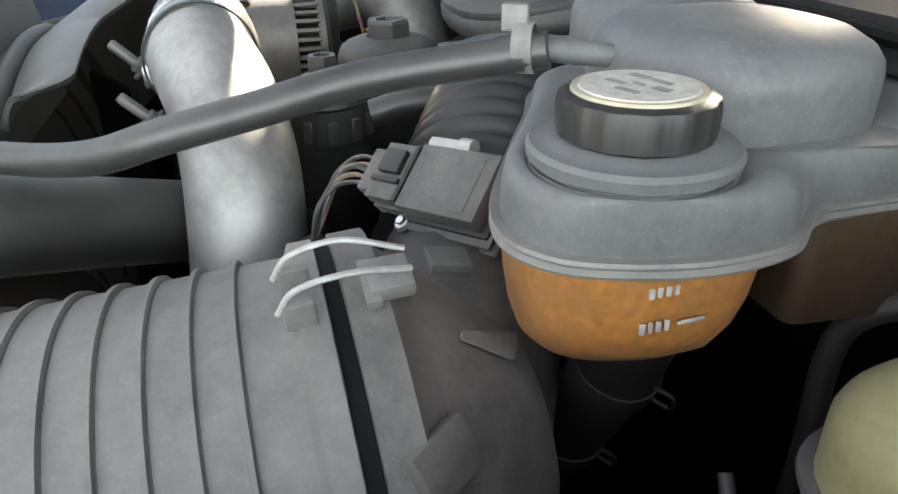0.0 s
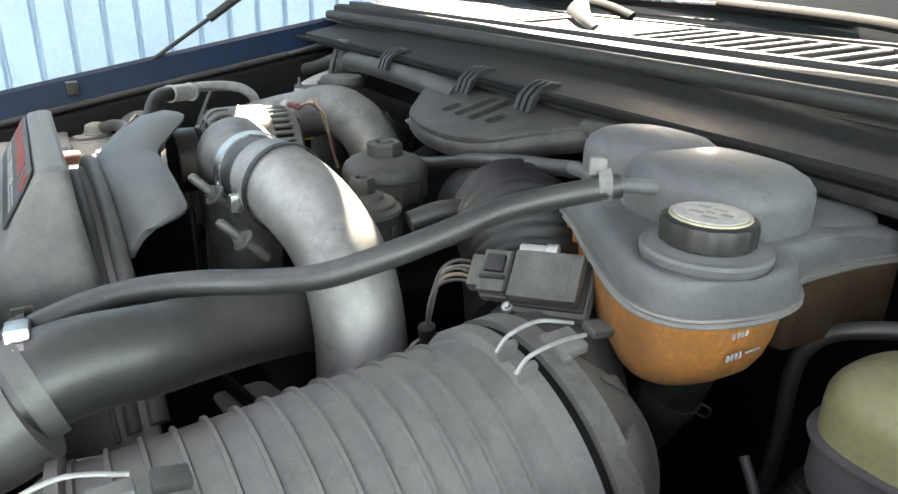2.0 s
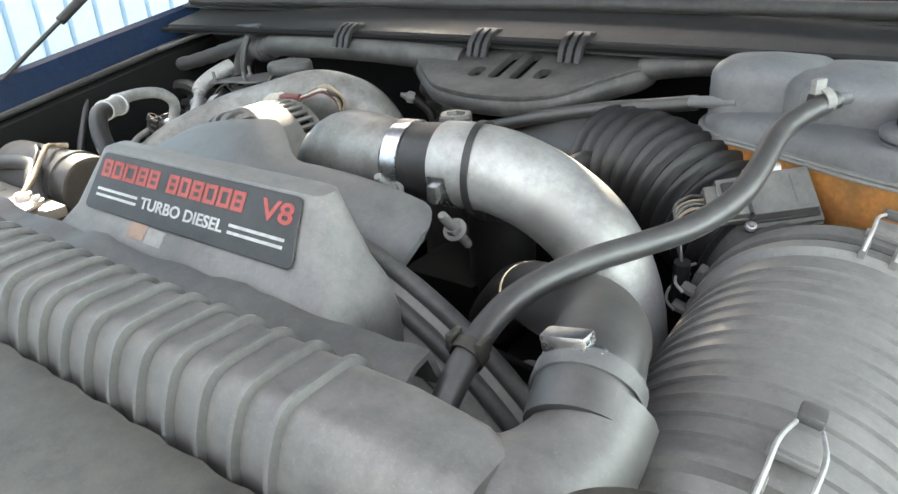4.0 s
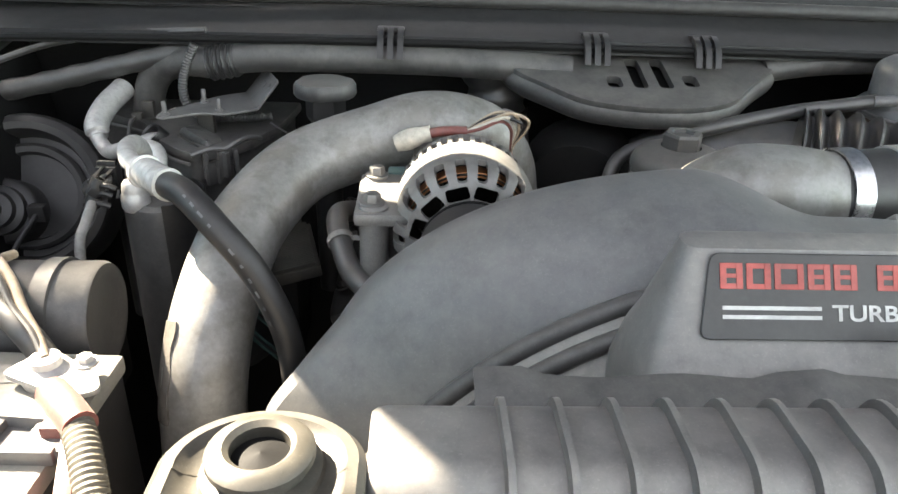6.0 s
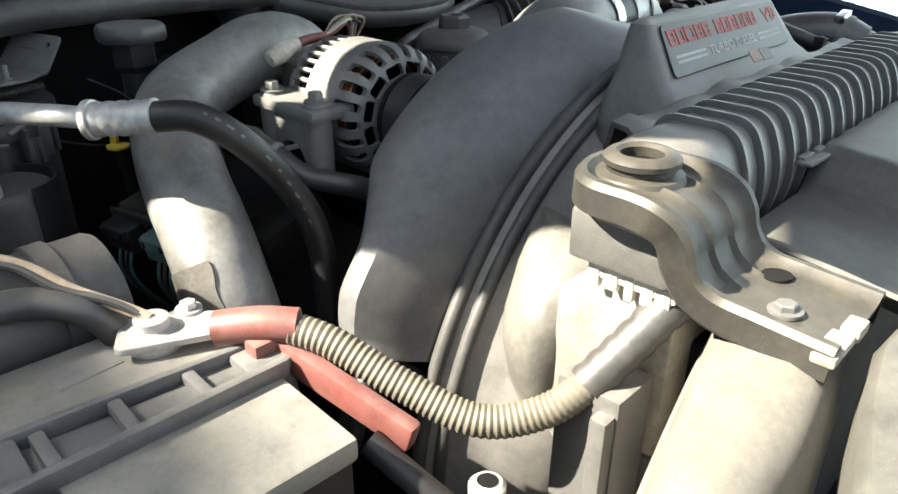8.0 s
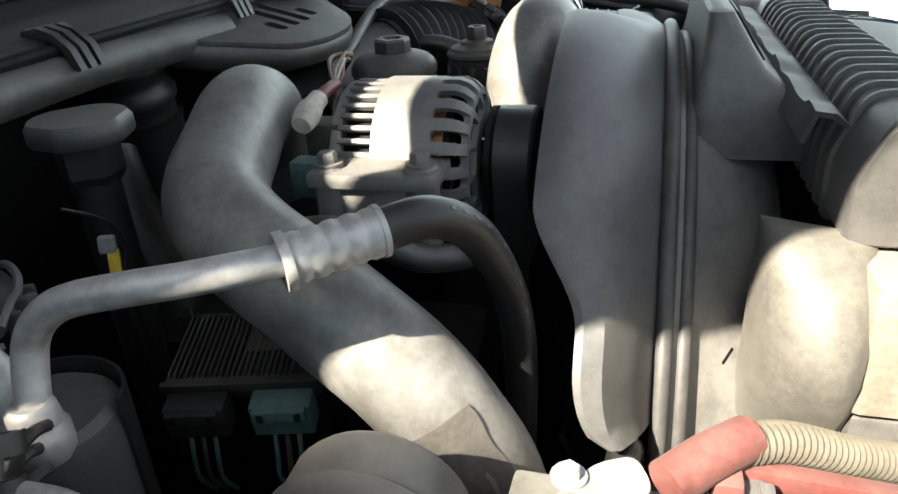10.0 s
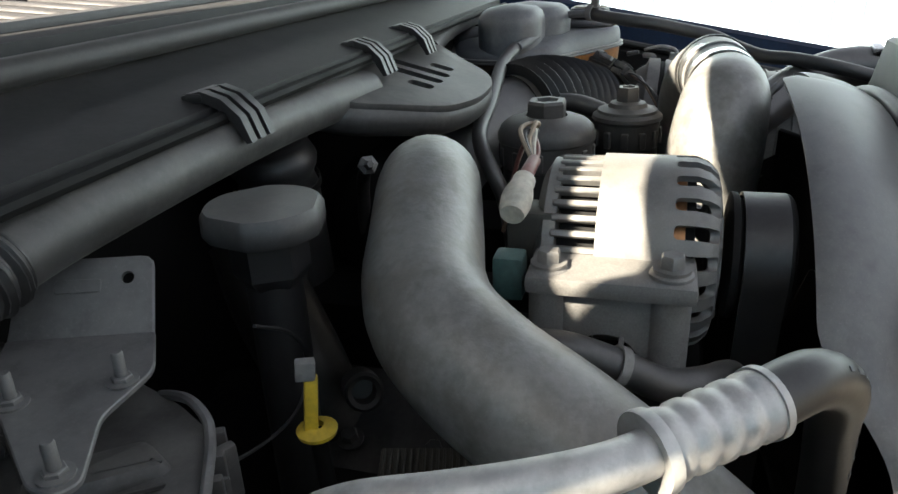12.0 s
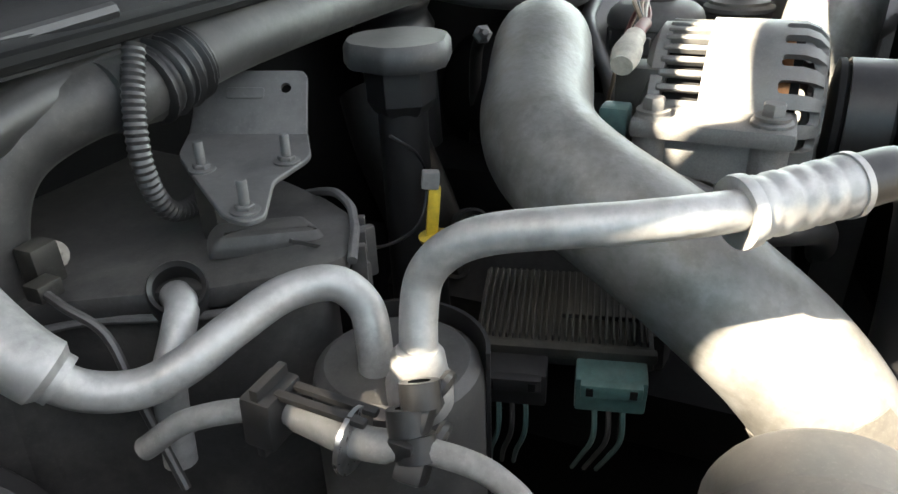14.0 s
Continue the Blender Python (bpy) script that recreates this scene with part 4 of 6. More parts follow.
def overflow_hose():
    t = thing("vent_hose", (0.38, 0.2, 1.2), "thin dusty rubber hose running to the coolant tank", "hose")
    pts = [(0.468, 0.532, 1.292), (0.455, 0.507, 1.287), (0.446, 0.47, 1.282), (0.445, 0.44, 1.278), (0.446, 0.402, 1.27), (0.443, 0.361, 1.261), (0.426, 0.33, 1.249), (0.4, 0.3, 1.241), (0.382, 0.267, 1.24), (0.366, 0.234, 1.236), (0.357, 0.205, 1.23), (0.356, 0.175, 1.222), (0.358, 0.152, 1.213), (0.36, 0.13, 1.2), (0.362, 0.115, 1.19)]
    part("tube", tube(pts, 0.0085, 16), M["rubber"], t)
    part("spring_clamp", join(ring_clip((0.46, 0.524, 1.2918), (0.5, 0.82, 0.05), 0.0105, 0.009), box((0.006, 0.012, 0.012), at(0.457, 0.52, 1.305) @ turn(0, 0, -30), 0.001)), M["plate_grey"], t, "spring hose clamp")
    part("spring_clamp", join(ring_clip((0.357, 0.165, 1.219), (0.0, 1, 0.3), 0.0098, 0.009), box((0.004, 0.012, 0.01), at(0.347, 0.165, 1.226), 0.001), box((0.004, 0.012, 0.01), at(0.367, 0.165, 1.226), 0.001)), M["bracket"], t, "spring hose clamp")


overflow_hose()


def charge_pipe():
    t = thing("charge_air_pipe", (0.3, 0.37, 0.88), "dull silver charge air pipe with rubber coupler", "pipe")
    pts = [(0.2, 0.366, 1.2495), (0.225, 0.368, 1.25), (0.255, 0.374, 1.245), (0.29, 0.383, 1.228), (0.325, 0.388, 1.2), (0.348, 0.387, 1.162), (0.36, 0.383, 1.115), (0.362, 0.378, 1.04), (0.36, 0.36, 0.88)]
    part("pipe", tube(pts, 0.0365, 32), M["pipe"], t, "dull silver bent pipe")
    part("coupler", tube([(0.15, 0.362, 1.246), (0.19, 0.365, 1.249), (0.224, 0.368, 1.25)], 0.0345, 28), M["black"], t, "black rubber coupler")
    for x, w in ((0.161, 0.016), (0.21, 0.018)):
        band = part("band_clamp", ring_clip((x, 0.3625 + (x - 0.15) * 0.08, 1.2465 + (x - 0.15) * 0.04), (1, 0.06, 0.03), 0.0355, w, 0.0016), M["steel"], t, "bright steel band clamp")
        part("screw_housing", box((0.01, 0.01, 0.016), at(x, 0.331, 1.234), 0.002), M["steel"], band)
    part("bead", ring_clip((0.232, 0.37, 1.2485), (1, 0.2, -0.03), 0.0385, 0.006, 0.0015), M["black"], t)
    part("elbow", tube([(0.155, 0.362, 1.246), (0.115, 0.363, 1.248), (0.08, 0.367, 1.242), (0.055, 0.372, 1.217), (0.047, 0.376, 1.17), (0.045, 0.374, 1.1)], lambda u, s: 0.034 + 0.008 * math.sin(min(1, u * 1.6) * math.pi / 2), 28), M["spipe"], t, "dusty cast intake elbow")
    return t


charge_pipe()


def radiator_hose():
    t = thing("radiator_hose", (0.4, 0.25, 1.05), "wide dusty upper radiator hose with steel clamp", "hose")
    pts = [(0.434, 0.145, 1.21), (0.428, 0.169, 1.221), (0.421, 0.193, 1.222), (0.41, 0.225, 1.216), (0.381, 0.264, 1.202), (0.325, 0.318, 1.171), (0.285, 0.363, 1.146), (0.24, 0.41, 1.11), (0.2, 0.43, 1.06)]
    part("tube", tube(pts, lambda u, s: 0.0275, 28), M["gloss_hose"], t)
    c = part("band_clamp", ring_clip((0.429, 0.166, 1.219), (-0.2, 1, 0.3), 0.0282, 0.011, 0.0014), M["plate"], t, "bare band clamp")
    part("screw_housing", join(box((0.026, 0.012, 0.01), at(0.418, 0.165, 1.247) @ turn(0, -12, 0), 0.002), bolt((0.432, 0.165, 1.244), (1, 0, -0.2), 0.005, 0.006, False)), M["steel"], c, "bright clamp screw")


radiator_hose()


def air_filter():
    t = thing("air_filter_housing", (0.505, 0.29, 0.98), "grey dusty cylindrical air filter housing with wire clips", "air filter")
    R = 0.103
    axis = Vector((0.0, 1, 0.07)).normalized()
    o = Vector((0.505, 0.16, 1.092))
    m = frame_on(o, axis)
    prof = [(0, 0), (R - 0.012, 0), (R - 0.004, 0.004), (R, 0.012)]
    for k in range(13):
        s = 0.024 + 0.0172 * k
        prof += [(R, s - 0.0016), (R + 0.0026, s - 0.0011), (R + 0.0026, s + 0.0011), (R, s + 0.0016)]
    prof += [(R, 0.252), (R + 0.006, 0.255), (R + 0.006, 0.266), (R + 0.001, 0.267)]
    part("canister", lathe(prof, m, 84), M["grey"], t, "ribbed grey canister", 25)
    # dark rings paint the ribs' shade on the canister
    for k in range(13):
        s = 0.024 + 0.0172 * k
        part("rib_shade_line", lathe([(R + 0.0002, s + 0.0017), (R + 0.0007, s + 0.0018), (R + 0.0007, s + 0.0021), (R + 0.0002, s + 0.0022)], m, 60), M["endcap"], t, "dark ring painted as shade beside a rib")
    part("gasket", lathe([(R, 0.266), (R + 0.003, 0.267), (R + 0.003, 0.273), (R, 0.274)], m, 60), M["deep"], t)
    part("end_cover", lathe([(R, 0.273), (R + 0.007, 0.274), (R + 0.007, 0.29), (R - 0.003, 0.294), (R - 0.01, 0.304), (R - 0.028, 0.325), (0.058, 0.345), (0.05, 0.352)], m, 60), M["endcap"], t, "flanged grey end cover")
    for s in (0.012,):
        part("front_rim", lathe([(R, s), (R + 0.007, s + 0.002), (R + 0.007, s + 0.008), (R, s + 0.01)], m, 60), M["grey"], t)
    for s0, angles in ((0.27, (78, 160, -20)), (0.02, (80, 165))):
        for a in angles:
            ra = radians(a)
            out = (Vector((math.cos(ra), 0, math.sin(ra))) - axis * axis.z * math.sin(ra)).normalized()
            tan = axis.cross(out)
            p = o + axis * s0 + out * (R + 0.006)
            lug = part("clip_lug", join(box((0.02, 0.018, 0.007), frame_on(p + axis * 0.022 + out * 0.004, out, axis), 0.002), box((0.026, 0.006, 0.004), frame_on(p + axis * 0.014 + out * 0.003, out, axis), 0.001)), M["grey"], t, "moulded clip lug")
            part("hook", join(*[box((0.005, 0.012, 0.012), frame_on(p - axis * 0.014 + tan * d + out * 0.004, out, axis), 0.0015) for d in (-0.01, 0.01)]), M["grey"], lug)
            part("lever", box((0.013, 0.018, 0.006), frame_on(p + axis * 0.046 + out * 0.006, out + axis * 0.3, axis), 0.002), M["plastic"], lug)
            for d in (-0.01, 0.01):
                q = p + tan * d
                pts = [q - axis * 0.022 + out * 0.006, q - axis * 0.014 + out * 0.016, q + axis * 0.006 + out * 0.019, q + axis * 0.03 - tan * d * 0.4 + out * 0.012]
                part("wire_bail", tube(pts, 0.0013, 8, 6), M["tubeline"], lug, "bent wire clip")
    mk = frame_on((0.523, 0.487, 1.1825), (0.22, 0.6, 0.77), (0.9, -0.1, -0.2))
    part("pale_mark", slab(round_outline([(-0.022, -0.012), (0.018, 0.006), (0.02, 0.012), (-0.012, 0.01)], 0.003), 0.0012, mk, 0.0003, 1), M["plate_grey"], t, "faded pale arrow mark")
    part("cover_lug", join(box((0.03, 0.022, 0.008), frame_on((0.585, 0.45, 1.177), (0.64, 0.54, 0.55)), 0.002), box((0.008, 0.018, 0.012), frame_on((0.58, 0.438, 1.182), (0.64, 0.3, 0.65)), 0.002)), M["endcap"], t)
    return t


air_filter()


M["sensor"] = material("dusty dark sensor plastic", (0.035, 0.035, 0.037), 0.5, dust=0.36, up=0.5, dust_color=(0.3, 0.29, 0.26))
M["wire"] = material("brown wire", (0.16, 0.09, 0.05), 0.5, dust=0.3)


def intake_duct():
    t = thing("intake_duct", (0.36, 0.52, 1.06), "black intake duct with ribbed bellows and airflow sensor", "air duct")
    part("outlet", tube([(0.5, 0.47, 1.11), (0.475, 0.485, 1.13), (0.45, 0.498, 1.148), (0.42, 0.512, 1.16)], lambda u, s: 0.056 - 0.004 * u, 28), M["tray"], t, "smooth dusty black duct")
    part("bellows", corrugated([(0.425, 0.51, 1.158), (0.38, 0.535, 1.176), (0.34, 0.556, 1.188), (0.3, 0.575, 1.194), (0.252, 0.596, 1.192)], 0.062, 0.0095, 0.0165, 40, 8, 1.1), M["hose"], t, "ribbed black bellows")
    part("cuff", tube([(0.262, 0.59, 1.192), (0.22, 0.61, 1.188), (0.17, 0.63, 1.18), (0.11, 0.648, 1.16), (0.06, 0.66, 1.12)], 0.047, 26), M["rubber"], t)
    part("band_clamp", ring_clip((0.25, 0.596, 1.191), (-0.86, 0.5, -0.03), 0.0485, 0.009), M["bracket"], t)
    # sensor box on the duct
    u = Vector((0.041, 0.028, 0.005)).normalized()
    v = Vector((-0.031, 0.006, 0.018))
    v = (v - u * v.dot(u)).normalized()
    w = u.cross(v)
    m = Matrix((u, v, w)).transposed().to_4x4()
    m.translation = (0.4465, 0.4894, 1.2255)
    lid = part("sensor_body", join(box((0.052, 0.038, 0.012), m @ at(0, 0, -0.006), 0.0015), box((0.009, 0.03, 0.0006), m @ at(0.014, -0.001, 0.0002))), M["sensor"], t, "dusty airflow sensor box")
    part("base_rim", box((0.06, 0.046, 0.0025), m @ at(0.002, -0.0025, -0.0145), 0.001), M["sensor"], t)
    part("base_rim", box((0.062, 0.047, 0.0025), m @ at(0.002, -0.003, -0.0205), 0.001), M["sensor"], t)
    part("sensor_base", box((0.056, 0.041, 0.026), m @ at(0.002, -0.001, -0.024), 0.002), M["black"], t)
    plug = part("connector", join(box((0.023, 0.034, 0.008), m @ at(-0.0385, 0.0, -0.004), 0.001), box((0.023, 0.034, 0.008), m @ at(-0.0385, -0.001, -0.014), 0.001), box((0.012, 0.026, 0.012), m @ at(-0.054, 0.0, -0.008), 0.001)), M["sensor"], t, "locking connector plug")
    part("latch", join(box((0.015, 0.014, 0.004), m @ at(-0.039, 0.005, 0.0015), 0.001), box((0.02, 0.003, 0.003), m @ at(-0.039, -0.006, 0.001), 0.0008), box((0.003, 0.034, 0.02), m @ at(-0.0275, 0, -0.009), 0.0008)), M["black"], plug)
    part("screw_lug", lathe([(0.0052, -0.003), (0.0055, 0.0005), (0.0045, 0.001), (0.0, 0.001)], frame_on(m @ Vector((-0.0265, -0.0225, -0.0135)), w), 18), M["sensor"], t)
    part("screw", bolt(m @ Vector((-0.0265, -0.0225, -0.0125)), w, 0.0028, 0.003), M["steel"], t)
    part("sensor_tip", join(box((0.026, 0.006, 0.006), m @ at(-0.012, 0.022, -0.004), 0.002), lathe([(0.0045, -0.004), (0.0045, 0.004), (0, 0.0042)], frame_on(m @ Vector((0.001, 0.022, -0.003)), u), 14)), M["tubeline"], t, "bright sensor fitting")
    for k in range(5):
        q = m @ Vector((-0.06, -0.008 + 0.004 * k, -0.008))
        part("wire", tube([q, q - u * 0.012 + w * 0.002 * (k % 3), q - u * 0.024 - v * 0.006, q - u * 0.027 - v * 0.022 - w * 0.004 * (k % 2), (0.392, 0.423, 1.17)], 0.0015, 6, 6), M["wire"] if k % 2 else M["rubber"], t)
    part("harness_sleeve", tube([(0.392, 0.423, 1.175), (0.388, 0.43, 1.13), (0.37, 0.45, 1.02)], 0.007, 10), M["hose"], t)
    return t


intake_duct()


def heater_return():
    t = thing("heater_hose", (0.6, 0.65, 0.95), "black ribbed hose under the brake reservoir", "hose")
    part("sleeve", corrugated([(0.645, 0.72, 1.1), (0.62, 0.69, 1.105), (0.598, 0.66, 1.1), (0.586, 0.63, 1.08), (0.58, 0.61, 1.03), (0.578, 0.6, 0.95)], 0.0125, 0.001, 0.0045, 16, 4), M["hose"], t, "ribbed black sleeve")
    part("fitting", join(tube([(0.555, 0.6, 1.1), (0.57, 0.595, 1.085), (0.585, 0.592, 1.06)], 0.004, 10, 4), box((0.02, 0.016, 0.018), at(0.588, 0.59, 1.055), 0.003)), M["plate"], t, "small grey line fitting")


heater_return()


def tie_bracket():
    t = thing("hose_bracket", (0.31, 0.31, 0.9), "dusty grey sheet bracket below the radiator hose", "bracket")
    part("plate", slab(round_outline([(-0.035, -0.022), (0.03, -0.024), (0.036, 0.012), (0.018, 0.028), (-0.02, 0.02)], 0.008), 0.003, at(0.325, 0.308, 1.095) @ turn(12, 30, 25), 0.0006, 1), M["plate"], t)
    part("leg", box((0.012, 0.02, 0.2), at(0.31, 0.315, 0.99), 0.002), M["bracket"], t)


tie_bracket()


def tank_hose():
    t = thing("tank_outlet_hose", (0.5, 0.55, 0.9), "black coolant hose with spring clamps under the tank", "hose")
    part("tube", tube([(0.53, 0.56, 1.19), (0.518, 0.555, 1.15), (0.5, 0.55, 1.11), (0.47, 0.54, 1.05), (0.44, 0.53, 0.97), (0.42, 0.52, 0.9)], 0.021, 18), M["hose"], t)
    for p in ((0.516, 0.555, 1.145), (0.487, 0.546, 1.083)):
        part("spring_clamp", join(ring_clip(p, (0.4, 0.1, 1), 0.0215, 0.012), tube([(p[0] + 0.016, p[1] + 0.01, p[2]), (p[0] + 0.022, p[1] + 0.02, p[2] - 0.006), (p[0] + 0.018, p[1] + 0.022, p[2] - 0.016), (p[0] + 0.012, p[1] + 0.014, p[2] - 0.012)], 0.0012, 6, 4)), M["bracket"], t)


tank_hose()


def brake_reservoir():
    t = thing("brake_fluid_reservoir", (0.645, 0.632, 1.02), "yellowed brake fluid reservoir half full", "reservoir")
    ym = material("yellowed plastic", (0.33, 0.32, 0.15), 0.35, dust=0.2, up=0.3, vary=0.1, stain=((0.28, 0.27, 0.19), 0.3, 9))
    cx, cy = 0.646, 0.631
    part("upper_body", blob(cx, cy, 0.052, 0.05, 1.156, 1.212, 2.6, dome=0.6), ym, t, "yellowed translucent upper half", 50)
    part("lower_body", blob(cx, cy, 0.053, 0.051, 1.155, 1.095, 2.6, dome=0.5), M["tank"], t, "pale cloudy lower half", 50)
    part("seam", rim(cx, cy, 0.053, 0.051, 1.156, 0.004, 0.004, 2.6), M["tank"], t)
    part("cap", lathe([(0.02, 1.2), (0.022, 1.206), (0.022, 1.234), (0.02, 1.238), (0, 1.2385)], at(0.658, 0.628, 0), 60, wave=lambda a, i: 1 + (0.03 if i in (1, 2) and math.sin(a * 12) > 0 else 0)), M["cap"], t, "black ribbed cap")
    part("pedestal", box((0.07, 0.09, 0.1), at(cx, cy, 1.05), 0.008), M["deep"], t)
    part("boss", lathe([(0.006, -0.003), (0.006, 0.004), (0.005, 0.005), (0, 0.005)], frame_on((0.61, 0.598, 1.17), (-0.6, -0.8, 0.1)), 16), ym, t)


brake_reservoir()
solo("heater_hose", tube([(0.54, 0.655, 0.98), (0.544, 0.657, 1.083), (0.546, 0.653, 1.15), (0.554, 0.656, 1.18), (0.578, 0.667, 1.198), (0.62, 0.688, 1.206), (0.69, 0.7, 1.2), (0.72, 0.7, 1.15)], 0.0065, 14), M["rubber"], "dusty black hose looping round the reservoir", "hose")
solo("hose_stub", tube([(0.239, 0.487, 1.2), (0.245, 0.517, 1.208), (0.251, 0.547, 1.207), (0.257, 0.571, 1.198)], 0.011, 14), M["rubber"], "short dusty hose end beside the bellows", "hose")

# ---- engine, filters, alternator ----
M["grime"] = material("oily dark casting", (0.022, 0.021, 0.02), 0.4, 0.3, dust=0.06, vary=0.4, bump=0.4)


def engine():
    t = thing("engine", (0.04, 0.55, 0.63), "grimy black diesel engine below its hoses", "engine")
    # lower engine in near-black, its shade painted in
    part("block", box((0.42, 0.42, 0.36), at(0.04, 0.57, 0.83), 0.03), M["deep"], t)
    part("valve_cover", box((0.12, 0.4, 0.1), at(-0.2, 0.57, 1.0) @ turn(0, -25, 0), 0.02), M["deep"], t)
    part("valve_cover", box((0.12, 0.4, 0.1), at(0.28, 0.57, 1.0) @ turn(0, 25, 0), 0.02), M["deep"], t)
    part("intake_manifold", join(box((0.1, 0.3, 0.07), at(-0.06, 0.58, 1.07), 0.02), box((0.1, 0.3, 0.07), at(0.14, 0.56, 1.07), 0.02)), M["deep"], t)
    part("up_pipe", tube([(-0.2, 0.7, 1.2), (-0.215, 0.68, 1.16), (-0.225, 0.65, 1.1), (-0.23, 0.62, 1.0)], 0.03, 20), M["grime"], t, "dark heat-stained pipe")
    part("hose_boss", lathe([(0.009, -0.02), (0.013, -0.02), (0.013, 0.012), (0.011, 0.014), (0.008, 0.012), (0.008, -0.01), (0, -0.01)], frame_on((-0.25, 0.6, 1.12), (-0.75, -0.45, 0.4)), 20), M["grime"], t, "short hose boss")
    part("rocker_box", box((0.09, 0.22, 0.05), at(-0.22, 0.56, 1.06) @ turn(0, -20, 0), 0.012), M["grime"], t, "grimy valve cover edge")
    for k in range(3):
        part("bolt", bolt((-0.255, 0.49 + 0.06 * k, 1.082), (-0.35, 0, 0.94), 0.006, 0.007), M["grime"], t)
    part("turbo_housing", lathe([(0, -0.05), (0.06, -0.05), (0.075, -0.02), (0.075, 0.02), (0.06, 0.05), (0, 0.05)], frame_on((0.02, 0.66, 1.14), (0.3, 1, 0)), 24), M["deep"], t)


engine()


def filter_cap(c, top, r, label, mat, hexr, shape):
    t = thing("filter_cap", (c[0], c[1], top - 0.1), label, "filter cap", "filter caps")
    m = at(c[0], c[1], top)
    part("hexagon", lathe([(hexr, -0.004), (hexr, 0.012), (hexr * 0.92, 0.015), (hexr * 0.6, 0.015), (hexr * 0.55, 0.011), (0, 0.011)], m, 6), mat, t, "hexagonal wrench boss", 20)
    part("lid", lathe([(hexr, 0.0)] + [(r * a, h) for a, h in shape], m, 48), mat, t, "domed black lid")
    part("canister", lathe([(r * 0.9, -0.05), (r * 0.88, -0.16), (0, -0.16)], m, 32), M["black"], t)
    for k in range(12):
        a = 2 * math.pi * k / 12
        part("grip", box((0.004, 0.008, 0.018), m @ turn(0, 0, math.degrees(a)) @ at(r * 0.955, 0, -0.038), 0.001, 1), mat, t)


filter_cap((0.091, 0.531), 1.229, 0.049, "dusty black oil filter cap with hexagon top", M["plastic"], 0.0205, ((0.66, -0.002), (0.82, -0.005), (0.94, -0.01), (1.0, -0.017), (1.0, -0.023), (0.96, -0.025), (0.96, -0.048), (0.9, -0.05)))
filter_cap((0.196, 0.457), 1.223, 0.0385, "dusty black fuel filter cap", M["plastic"], 0.0125, ((0.5, -0.002), (0.56, -0.006), (0.84, -0.009), (0.86, -0.012), (0.98, -0.015), (1.0, -0.019), (0.92, -0.022), (0.9, -0.048), (0.88, -0.05)))
solo("breather_tube", tube([(0.335, 0.61, 1.261), (0.288, 0.615, 1.252), (0.236, 0.611, 1.245), (0.156, 0.603, 1.229), (0.096, 0.601, 1.212), (0.055, 0.59, 1.202), (0.035, 0.575, 1.185), (0.03, 0.56, 1.15), (0.03, 0.55, 1.08)], 0.008, 14), M["rubber"], "thin dusty breather tube beside the filter caps", "tube")


M["lead"] = material("dusty tan lead", (0.3, 0.22, 0.14), 0.6, dust=0.3)


